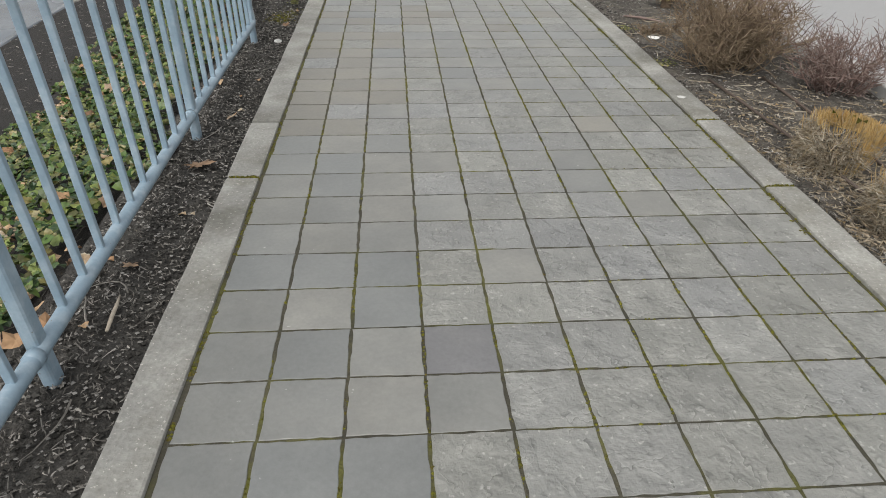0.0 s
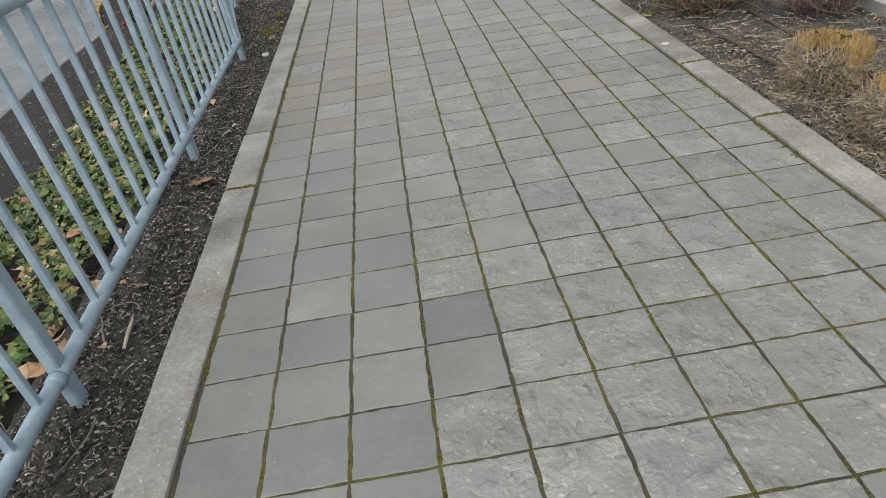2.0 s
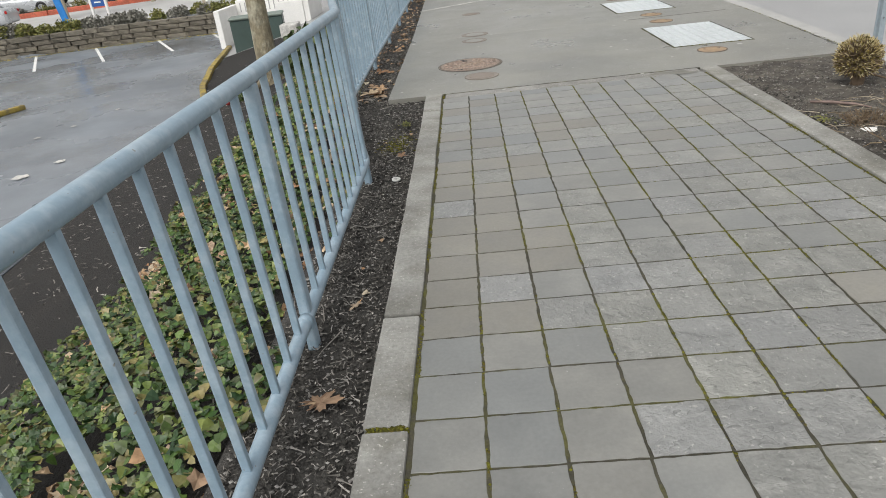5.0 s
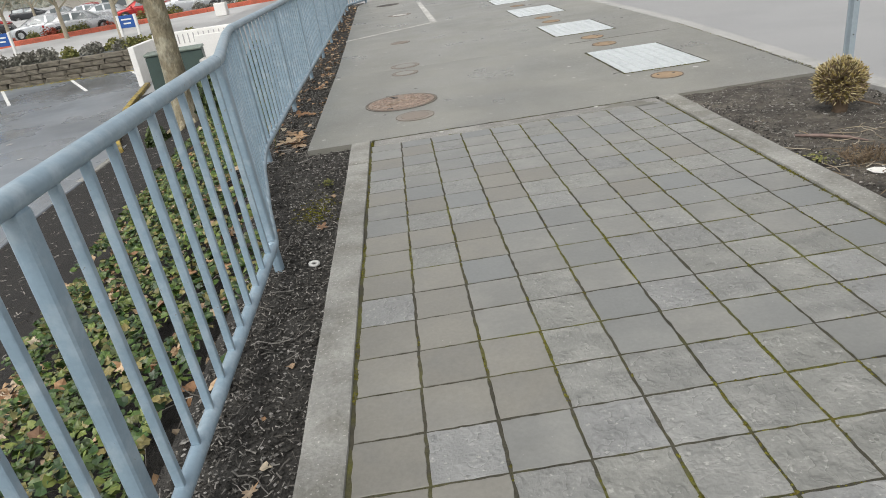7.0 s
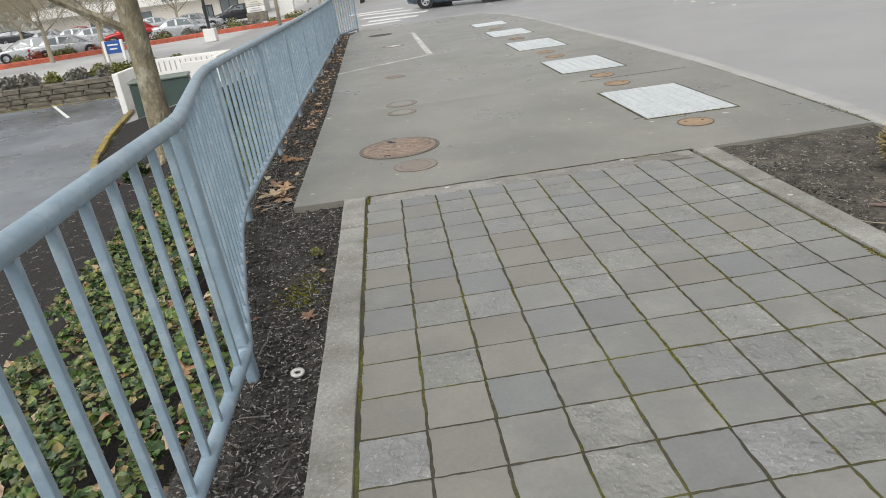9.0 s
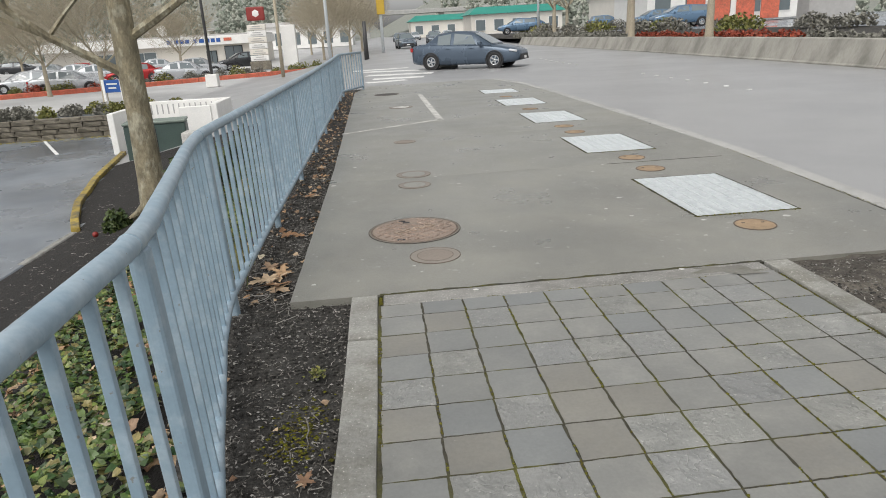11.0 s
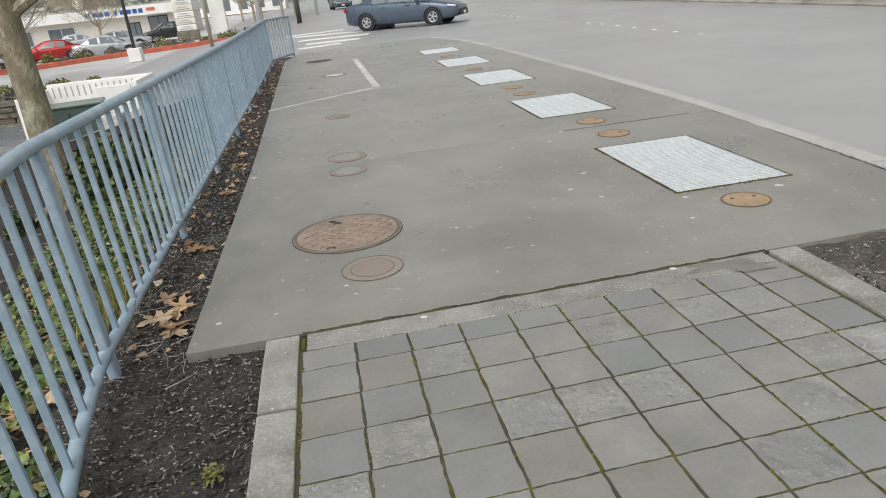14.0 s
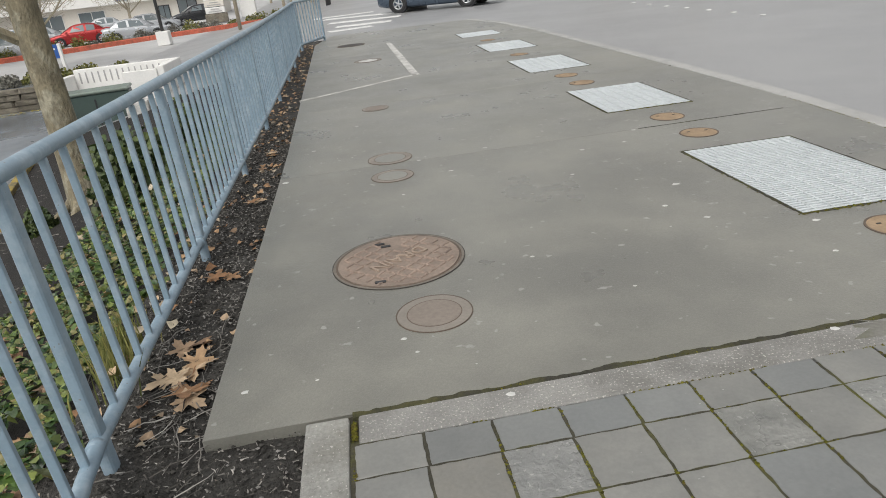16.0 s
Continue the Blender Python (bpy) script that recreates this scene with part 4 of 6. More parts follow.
for i in range(6000):
    y = -4.8 + lr.gauss(0, 0.85)
    if not -6.8 < y < -0.1:
        continue
    x = lr.uniform(2.44, ramp(y, KERB_X) - 0.02)
    if noise.noise((x * 3.1, y * 3.1, 6)) + lr.gauss(0, 0.3) < -0.12:
        continue
    straw_bits.strip((x, y, -0.012), lr.uniform(0.015, 0.075), lr.uniform(0.0012, 0.004), lr.uniform(0, 6.3), lr, 0.02)
for i in range(170):
    p0 = Vector((0, lr.uniform(-6.4, -1.0), -0.012))
    p0.x = lr.uniform(2.46, ramp(p0.y, KERB_X) - 0.05)
    a, pts = lr.uniform(0, 6.3), [tuple(p0)]
    for k in range(4):
        a += lr.uniform(-0.4, 0.4)
        p0 = p0 + Vector((0.04 * math.cos(a), 0.04 * math.sin(a), lr.uniform(-0.004, 0.007)))
        pts.append(tuple(p0))
    straw_bits.tube(pts, [0.003, 0.003, 0.0026, 0.002, 0.0012], 4)
straw_bits.make("straw_litter", M_MATTED, "pale cut straw and twigs strewn over the bed", "mulch")
clods.make("soil_clods", M_CLOD, "dark crumbly clods of bed soil", "soil")
chips.make("bark_chips", M_LITTER, "scattered bark chips and straw bits on soil", "mulch")
pebbles.make("pebbles", M_PEBBLE, "small grey pebbles strewn on the soil", "pebbles")
dead.make("fallen_leaves", M_DEAD, "curled brown fallen maple leaves on the soil", "leaves")
stick = tube("stick", [(-0.35, -5.40, -0.02), (-0.355, -5.33, -0.012), (-0.365, -5.26, -0.02), (-0.375, -5.20, -0.022)], [0.006, 0.008, 0.007, 0.003],
             mat("pale_dead_wood", (0.42, 0.37, 0.3), 0.85, bump=0.3), None, 6)
tagged(stick, "pale peeled stick lying on dark soil", "stick")
wash = thing("washer", pose(-0.28, -1.95, -0.03, 4, 3, 0), "pale ring-shaped washer lying on the soil", "washer")
part("washer_ring", ring(0.013, 0.028, 0, 0.01, 20), M_FLECK, wash, "", True)
pile = Pile()
pile.leaf((0, 0, 0), 0.11, 0.4, 0.1, 0.05, 3, 0.1)
tagged(pile.make("paper_scrap", M_PAPER, kind=""), "torn white paper scrap on the mulch", "paper").matrix_world = pose(2.65, -1.90, -0.01)

# ---- ivy bank ----
ivy, ivydead, stems = Pile(), Pile(), Pile()
ir = random.Random(17)


def ivy_edge(y):
    return ramp(y, [(-9, -2.6), (-5, -2.5), (-2, -2.4), (0, -2.5), (3, -2.75), (6, -2.8), (9, -2.4), (12, -2.0)])


for i in range(42000):
    y = -7.5 + 17.5 * ir.random() ** 1.35
    f, e = ramp(y, FENCE_X) - 0.05, ivy_edge(y) + 0.12 * noise.noise((y * 1.7, 0, 0))
    x = e + (f - e) * ir.random()
    bare = noise.noise((x * 2.4, y * 2.4, 9))
    if bare < -0.32 or (x > f - 0.22 and bare < 0.12):
        if ir.random() < 0.5:
            ivydead.leaf((x, y, ground_z(x, y) + ir.uniform(0.02, 0.06)), ir.uniform(0.03, 0.075), ir.uniform(0, 6.3), ir.uniform(-0.6, 0.6), ir.uniform(-0.6, 0.6), 4, 0.3)
        continue
    h = 0.07 + 0.13 * (0.5 + 0.5 * noise.noise((x * 3.5, y * 3.5, 2))) + ir.uniform(0, 0.05)
    ivy.leaf((x, y, ground_z(x, y) + h), ir.uniform(0.028, 0.064), ir.uniform(0, 6.3), ir.uniform(-0.85, 0.5), ir.uniform(-0.6, 0.6), 3 if i % 3 else 5, 0.2)
for i in range(420):
    y = ir.uniform(-6.5, 6)
    f, e = ramp(y, FENCE_X) - 0.05, ivy_edge(y)
    x = ir.uniform(e, f)
    ivydead.leaf((x, y, ground_z(x, y) + ir.uniform(0.1, 0.19)), ir.uniform(0.05, 0.1), ir.uniform(0, 6.3), ir.uniform(-0.5, 0.5), ir.uniform(-0.5, 0.5), 5, 0.3)
for i in range(260):
    y = ir.uniform(-6.5, 4)
    f = ramp(y, FENCE_X)
    p = Vector((f - ir.uniform(0.0, 0.5), y, 0))
    a = ir.uniform(0, 6.3)
    pts = []
    for s in range(6):
        a += ir.uniform(-0.6, 0.6)
        p = p + Vector((0.06 * math.cos(a), 0.06 * math.sin(a), 0))
        pts.append((p.x, p.y, ground_z(p.x, p.y) + ir.uniform(0.02, 0.09)))
    stems.tube(pts, [0.003] * 6, 3)
ivy.make("ivy", M_IVY, "dense green ivy covering the bank", "ivy")
ivydead.make("ivy_dead_leaves", M_DEAD, "brown dead leaves caught in the ivy", "leaves")
stems.make("ivy_stems", M_LITTER, "thin bare brown ivy stems over soil", "stems")
pile = Pile()
for i in range(2600):
    y = ir.uniform(-8, 14)
    x = ir.uniform(ramp(y, LOT_EDGE) + 0.05, ivy_edge(y))
    pile.strip((x, y, ground_z(x, y) + 0.012), ir.uniform(0.02, 0.09), ir.uniform(0.004, 0.012), ir.uniform(0, 6.3), ir, 0.02)
pile.make("bank_litter", M_LITTER, "bark bits strewn on the black mulch bank", "mulch")


# ---- planting bed by the road ----
def grass_clump(x, y, r, h, seed):
    """A cut-back tussock: matted grey straw over a blocky mound, golden upright stalks on one side."""
    rr = random.Random(seed)
    th = thing("grass_clump", pose(x, y, -0.05), "straw-coloured cut-back ornamental grass clump", "grass clump", "cut grass clumps")

    def shell(a, u):
        k = (1 - u ** 4) ** 0.25
        q = r * (1 + 0.14 * noise.noise((math.cos(a) * 1.5 + seed, math.sin(a) * 1.5, u * 2))) * (0.82 + 0.18 * u if u < 0.5 else 1.0)
        return Vector((q * k * math.cos(a), q * k * math.sin(a), h * u))

    core = Pile()
    n_, m_ = 18, 7
    V = [tuple(shell(6.283 * i / n_, j / m_) * 0.86) for j in range(m_ + 1) for i in range(n_)]
    core.add(V, [(j * n_ + i, j * n_ + (i + 1) % n_, (j + 1) * n_ + (i + 1) % n_, (j + 1) * n_ + i) for j in range(m_) for i in range(n_)])
    tagged(raw("matted_core", core.V, core.F, M_SOIL, th), "dark matted heart of the tussock")
    mats, gold = Pile(), Pile()
    for i in range(3600):
        a, u = rr.uniform(0, 6.283), rr.random() ** 0.75
        p0 = shell(a, u * 0.95) * rr.uniform(0.84, 1.0)
        out = Vector((math.cos(a), math.sin(a), 0.5 * u))
        east = math.cos(a - 0.2)
        if east > 0.05 + rr.gauss(0, 0.35) or u > 0.97:
            d = (Vector((0, 0, 1)) + out * rr.uniform(0.0, 0.35) + Vector((rr.gauss(0, 0.15), rr.gauss(0, 0.15), 0))).normalized()
            l_ = min(rr.uniform(0.07, 0.16), max(0.03, h * 1.06 - p0.z))
            gold.tube([tuple(p0), tuple(p0 + d * l_ * 0.5 + out * 0.006), tuple(p0 + d * l_)], [0.0018, 0.0015, 0.0007], 3)
        else:
            d = (out * rr.uniform(0.1, 0.7) + Vector((rr.gauss(0, 0.6), rr.gauss(0, 0.6), rr.gauss(-0.15, 0.6)))).normalized()
            l_ = rr.uniform(0.03, 0.085)
            bend = Vector((rr.gauss(0, 0.02), rr.gauss(0, 0.02), rr.gauss(-0.008, 0.014)))
            p1, p2 = p0 + d * l_ * 0.5 + bend, p0 + d * l_ * 0.85 - bend * 0.6
            p2.z = max(0.005, p2.z)
            mats.tube([tuple(p0), tuple(p1), tuple(p2)], [rr.uniform(0.0012, 0.0024), 0.0018, 0.0008], 3)
    for i in range(330):
        a, d = rr.gauss(3.6, 0.9), r * rr.uniform(0.85, 1.5)
        mats.strip((d * math.cos(a), d * math.sin(a), 0.014), rr.uniform(0.03, 0.08), rr.uniform(0.001, 0.0028), rr.uniform(0, 6.3), rr, 0.025)
    tagged(raw("matted_straw", mats.V, mats.F, M_MATTED, th), "grey-brown matted dead blades")
    tagged(raw("golden_straw", gold.V, gold.F, M_STRAW, th), "golden upright cut stalks")
    p = Pile()
    for i in range(5):
        a, u = rr.uniform(0, 6.283), 0.6 * r * rr.random()
        p.strip((u * math.cos(a), u * math.sin(a), h * 0.97), 0.045, 0.003, a, rr, 0.04)
    tagged(raw("fresh_growth", p.V, p.F, M_MOSS, th), "fresh green shoots on top")


grass_clump(2.75, -4.24, 0.165, 0.26, 1)
grass_clump(2.71, -4.88, 0.16, 0.26, 2)
grass_clump(3.45, -4.52, 0.165, 0.26, 3)


def twig_shrub(x, y, r, h, m, seed, label, n=46):
    rr = random.Random(seed)
    th = thing("bare_shrub", pose(x, y, -0.06), label, "shrub")
    box_pile = [None]

    def grow(pos, d, length, rad, level):
        pts, rads = [tuple(pos)], [rad]
        for s in range(4):
            d = (d + Vector((rr.gauss(0, 0.22), rr.gauss(0, 0.22), rr.gauss(0.05, 0.14)))).normalized()
            pos = pos + d * length / 4
            pts.append(tuple(pos))
            rads.append(rad * (1 - 0.15 * (s + 1)))
            for _ in range(2 if level == 1 else 1 if level == 2 else 0):
                side = Vector((rr.gauss(0, 1), rr.gauss(0, 1), rr.gauss(0.25, 0.5))).normalized()
                grow(pos, (d * 0.6 + side).normalized(), length * rr.uniform(0.3, 0.5), rad * 0.62, level + 1)
        box_pile[0].tube(pts, rads, 3)

    for i in range(n):
        a, u = rr.uniform(0, 6.283), rr.random()
        box_pile[0] = p = Pile()
        grow(Vector((0.3 * r * u * math.cos(a), 0.3 * r * u * math.sin(a), 0)),
             Vector((math.cos(a) * (0.2 + 0.8 * u), math.sin(a) * (0.2 + 0.8 * u), 0.9)).normalized(), h * rr.uniform(0.7, 0.95), 0.0055, 1)
        raw("branch", p.V, p.F, m, th)


twig_shrub(2.90, -2.62, 0.55, 0.53, M_TWIG, 5, "large leafless shrub of tangled brown twigs", 120)
twig_shrub(3.42, -3.13, 0.33, 0.40, M_TWIGRED, 6, "smaller leafless shrub with dark reddish twigs", 50)
twig_shrub(3.32, -2.2, 0.4, 0.45, M_TWIGRED, 8, "leafless shrub with dark reddish twigs near the kerb", 34)
twig_shrub(2.72, -1.7, 0.3, 0.12, M_TWIG, 9, "low sparse twiggy groundcover on the soil", 26)

ball = thing("clipped_shrub", pose(3.12, -0.80, -0.05), "small clipped globe shrub with yellowish leaf tips", "shrub")
tube("stem", [(0, 0, -0.02), (0.01, -0.02, 0.06), (0, 0.0, 0.14)], [0.055, 0.046, 0.05], M_TWIG, ball, 8)
p, br = Pile(), random.Random(12)
for i in range(1500):
    d = Vector((br.gauss(0, 1), br.gauss(0, 1), br.gauss(0, 1))).normalized()
    r0, r1 = 0.05, br.uniform(0.12, 0.175)
    c = Vector((0, 0, 0.225))
    d.z *= 0.92
    p.tube([tuple(c + d * r0), tuple(c + d * (r0 + r1) / 2 + Vector((br.gauss(0, 0.012), br.gauss(0, 0.012), 0))), tuple(c + d * r1)], [0.004, 0.003, 0.002], 3)
raw("branchwork", p.V, p.F, M_TWIG, ball)
p, tips = Pile(), Pile()
for i in range(1500):
    d = Vector((br.gauss(0, 1), br.gauss(0, 1), br.gauss(0.1, 1))).normalized()
    if d.z < -0.75:
        continue
    q = Vector((0, 0, 0.225)) + d * br.uniform(0.10, 0.165)
    if i % 3:
        p.leaf(q, br.uniform(0.012, 0.024), br.uniform(0, 6.3), br.uniform(-1.5, 1.5), br.uniform(-1.5, 1.5), 3, 0.2)
for i in range(950):
    d = Vector((br.gauss(0, 1), br.gauss(0, 1), br.gauss(0.15, 1))).normalized()
    if d.z < -0.7:
        continue
    q = Vector((0, 0, 0.225)) + d * br.uniform(0.125, 0.158)
    e = q + (d + Vector((br.gauss(0, 0.35), br.gauss(0, 0.35), 0.35))).normalized() * br.uniform(0.015, 0.034)
    tips.tube([tuple(q), tuple((q + e) / 2), tuple(e)], [0.0022, 0.0032, 0.0014], 4)
raw("leaves", p.V, p.F, island_mat("olive_inner_leaves", ((0.16, 0.12, 0.035), (0.26, 0.2, 0.07), (0.10, 0.085, 0.03), (0.2, 0.15, 0.05)), 0.8, 0.3, 0.2), ball)
tagged(raw("shoot_crown", tips.V, tips.F, island_mat("pale_cut_shoots", ((0.46, 0.38, 0.18), (0.62, 0.55, 0.34), (0.36, 0.28, 0.11), (0.55, 0.46, 0.24)), 0.8, 0.2, 0.2), ball), "pale clipped shoot tips")
weed, wr = Pile(), random.Random(31)
for i in range(420):
    cx_, cy_, rr_ = ((2.48, -2.56, 0.05), (2.47, -5.3, 0.035), (-0.30, -0.72, 0.02), (2.5, -1.62, 0.04))[i % 4]
    weed.leaf((cx_ + wr.gauss(0, rr_), cy_ + wr.gauss(0, rr_), -0.02 + wr.uniform(0, 0.03)), wr.uniform(0.01, 0.022), wr.uniform(0, 6.3), wr.uniform(-0.6, 0.6), wr.uniform(-0.6, 0.6), 3)
for i in range(260):
    a, b2 = wr.uniform(0, 6.3), wr.uniform(0.05, 0.35)
    x, y = -1.02 + wr.gauss(0, 0.05), 0.85 + wr.gauss(0, 0.12)
    h = wr.uniform(0.12, 0.3)
    w_ = 0.003
    weed.add([(x - w_, y, -0.12), (x + w_, y, -0.12), (x + b2 * 0.4 * h * math.cos(a) + w_, y + b2 * 0.4 * h * math.sin(a), -0.1 + h * 0.6),
              (x + b2 * 0.4 * h * math.cos(a) - w_, y + b2 * 0.4 * h * math.sin(a), -0.1 + h * 0.6), (x + b2 * h * math.cos(a), y + b2 * h * math.sin(a), -0.1 + h)], [(0, 1, 2, 3), (3, 2, 4)])
weed.make("weeds", M_HEDGE, "small green weeds at the bed's edge", "weeds")
for i, pts in enumerate((((2.66, -2.95), (2.685, -3.32), (2.70, -3.7), (2.71, -4.1), (2.72, -4.9)), ((3.05, -2.9), (3.04, -3.2), (3.02, -3.6), (3.0, -4.2), (2.98, -4.6), (2.97, -5.5)),
                         ((3.3, -3.5), (3.29, -3.84), (3.275, -4.2), (3.27, -4.6)))):
    tagged(tube("drip_hose", [(x, y, -0.002 + 0.006 * noise.noise((x, y * 3, 0))) for x, y in pts], 0.0095, M_PIPE, None, 8), "brown drip hose lying on the mulch", "hose", "drip hoses")
tagged(tube("branch", [(2.62, -1.18, -0.01), (2.72, -1.28, 0.002), (2.84, -1.36, -0.005), (2.9, -1.45, -0.01)], [0.008, 0.011, 0.01, 0.004], M_TWIGRED, None, 6),
       "fallen reddish branch lying on the soil", "branch")
tagged(tube("branch", [(3.22, -0.55, -0.005), (3.32, -0.66, 0.005), (3.38, -0.85, -0.005)], [0.007, 0.009, 0.005], M_TWIG, None, 6), "fallen brown branch by the globe shrub", "branch")

pole = thing("sign_post", pose(3.74, 0.06, -0.06), "galvanised steel sign post standing in the bed", "post")
t = bmesh.new()
prof = [(-0.03, 0.012), (-0.018, 0.012), (-0.016, -0.014), (0.016, -0.014), (0.018, 0.012), (0.03, 0.012), (0.03, 0.016), (0.015, 0.016), (0.013, -0.01), (-0.013, -0.01),
        (-0.015, 0.016), (-0.03, 0.016)]
lo = [t.verts.new((x * 1.4, y * 1.4, 0)) for x, y in prof]
hi = [t.verts.new((x * 1.4, y * 1.4, 2.7)) for x, y in prof]
for i in range(len(prof)):
    j = (i + 1) % len(prof)
    t.faces.new((lo[i], lo[j], hi[j], hi[i]))
part("channel", t, mat("dull_post_steel", (0.27, 0.32, 0.35), 0.5, var=0.1, coarse=5.0, fine=50.0, bump=0.15, depth=0.002), pole)
for z in (0.35, 0.6, 0.85, 1.1):
    part("bolt", disc(0.006, 0, 0.008, 8), M_IRON, pole).matrix_basis = pose(0, -0.014, z, 90, 0, 0)


# ---- sunken lot beyond the fence ----
for a, b in (((-11.1, 20.3, -1.9), (-13.75, 25.0, -1.9)), ((-13.45, 19.45, -1.9), (-16.4, 24.6, -1.9)), ((-9.3, 21.3, -1.9), (-11.3, 25.2, -1.9)),
             ((-15.8, 18.8, -1.9), (-18.9, 24.2, -1.9)), ((-18.2, 18.2, -1.9), (-21.4, 23.8, -1.9))):
    stripe("stall_line", a, b, 0.11, M_WHITE, "white painted parking stall line", 0.008)
# flat pale shapes: light glinting off puddles, put into the colour
for i, (x, y, r) in enumerate(((-8.0, 5.3, 0.16), (-7.7, 6.1, 0.11), (-9.4, 8.2, 0.08), (-9.0, 9.0, 0.07), (-7.4, 3.6, 0.1), (-9.8, 12.3, 0.09), (-8.6, 10.4, 0.06))):
    pz = Pile()
    pz.leaf((x, y, -1.885), r * 2.2, i * 1.1, 0, 0, 5, 0.02)
    pz.make("puddle_glint", M_FADED, "pale patch painted as puddle glint on the lot", "patch", kind="structure")
stop = thing("wheel_stop", pose(-12.2, 10.9, -1.9, 0, 0, 66), "yellow painted concrete wheel stop on the lot", "wheel stop")
t = bmesh.new()
box(t, (-0.9, -0.08, 0), (0.9, 0.08, 0.13), 0.04, segs=2)
part("block", t, M_YELLOW, stop)
ykerb = tagged(new("lot_kerb"), "worn yellow painted kerb curving round the lot bed", "kerb", kind="structure")
yk = [(-5.95, 9.4), (-6.3, 10.2), (-6.6, 11.0), (-6.9, 11.8), (-7.1, 12.6), (-7.35, 13.6), (-7.6, 14.5), (-7.9, 16), (-8.2, 17.6), (-8.5, 19.2)]
for a, b in zip(yk, yk[1:]):
    d = Vector((b[0] - a[0], b[1] - a[1], 0))
    t = bmesh.new()
    box(t, (0.005, -0.08, -0.15), (d.length - 0.005, 0.08, 0.13), 0.025, segs=2)
    ob = part("kerb_length", t, M_YELLOW, ykerb)
    ob.matrix_basis = pose(a[0], a[1], -1.9, 0, 0, math.degrees(math.atan2(d.y, d.x)))
gkerb = tagged(new("lot_edge_kerb"), "grey concrete kerb along the lot's bank", "kerb", kind="structure")
for k in range(10):
    y = -9.6 + k * 1.9
    a, b = Vector((ramp(y, LOT_EDGE), y, 0)), Vector((ramp(y + 1.9, LOT_EDGE), y + 1.9, 0))
    d = b - a
    t = bmesh.new()
    box(t, (0.004, -0.07, -0.15), (d.length - 0.004, 0.07, 0.05), 0.02)
    part("kerb_length", t, M_LOT if k % 3 else M_STONE, gkerb).matrix_basis = pose(a.x, a.y, -1.9, 0, 0, math.degrees(math.atan2(d.y, d.x)))


def limb_tree(name, base, height, r0, seed, m, label, spread=0.5, fork=0.4, twigs=True, depth=4, lean=(0, 0), first=3, cat="tree", limbs=6, low=0.78, a0=0.0, haze=0):
    """A leafless tree: tapered trunk, limbs and finer branches."""
    rr = random.Random(seed)
    th = thing(name, pose(*base), label, cat)
    trunk, crown = Pile(), Pile()

    def grow(pos, d, length, rad, level):
        pts, rads = [tuple(pos)], [rad]
        n = 5
        for s in range(n):
            d = (d + Vector((rr.gauss(0, 0.13), rr.gauss(0, 0.13), 0.07))).normalized()
            pos = pos + d * length / n
            pts.append(tuple(pos))
            rads.append(rad * (1 - 0.6 * (s + 1) / n))
            if level < depth and s >= 1:
                for _ in range(1 if level > 1 else 2):
                    a = rr.uniform(0, 6.283)
                    side = Vector((math.cos(a), math.sin(a), rr.uniform(0.1, 0.7))).normalized()
                    grow(pos, (d * 0.55 + side * 0.8).normalized(), length * rr.uniform(0.45, 0.7), rads[-1] * 0.62, level + 1)
        crown.tube(pts, rads, 6 if level == 1 else 3)

    n = 9
    pts, rads = [], []
    for i in range(n + 1):
        u = i / n
        pts.append((lean[0] * u * height * fork + 0.03 * noise.noise((seed, u * 3, 0)), lean[1] * u * height * fork + 0.03 * noise.noise((u * 3, seed, 0)), u * height * fork))
        rads.append(r0 * (1.35 if i == 0 else 1.08 - 0.34 * u) * (1 + 0.05 * noise.noise((seed, u * 9, 3))))
    pts[0] = (pts[0][0], pts[0][1], -0.2)
    if low < 0.7:
        rads[-1] *= 0.6
    trunk.tube(pts, rads, 18)
    trunk.V = [(x * (1 + 0.1 * noise.noise((x * 5, y * 5, z * 4))), y * (1 + 0.1 * noise.noise((x * 5, y * 5, z * 4 + 9))), z) for x, y, z in trunk.V]
    top = Vector(pts[-1])
    for i in range(limbs):
        a = a0 + 6.283 * i * (1 if low > 0.7 else 2.4) / limbs + (rr.uniform(-0.3, 0.3) if i else 0.0)
        u = low + (1 - low) * i / max(1, limbs - 1)
        p = Vector(pts[int(u * n)])
        grow(p, Vector((math.cos(a) * spread, math.sin(a) * spread, 0.55)).normalized(), height * 0.42 * rr.uniform(0.8, 1.15), r0 * 0.42, 1)
    for i in range(haze):
        d = Vector((rr.gauss(0, 1), rr.gauss(0, 1), rr.gauss(0, 0.8))).normalized() * rr.random() ** 0.45
        k = 1 + 0.35 * noise.noise((d.x * 2.2 + seed, d.y * 2.2, d.z * 2.2))
        p = Vector((d.x * height * 0.42 * k, d.y * height * 0.42 * k, height * (0.62 + 0.34 * d.z * k)))
        q = p + Vector((d.x * 0.4 + rr.gauss(0, 0.22), d.y * 0.4 + rr.gauss(0, 0.22), rr.uniform(0.0, 0.5)))
        crown.tube([tuple(p), tuple((p + q) / 2 + Vector((0, 0, rr.gauss(0, 0.05)))), tuple(q)], [0.011, 0.009, 0.005], 3)
    raw("trunk", trunk.V, trunk.F, m[0], th, smooth=True)
    raw("crown", crown.V, crown.F, m[1], th, smooth=False)
    return th


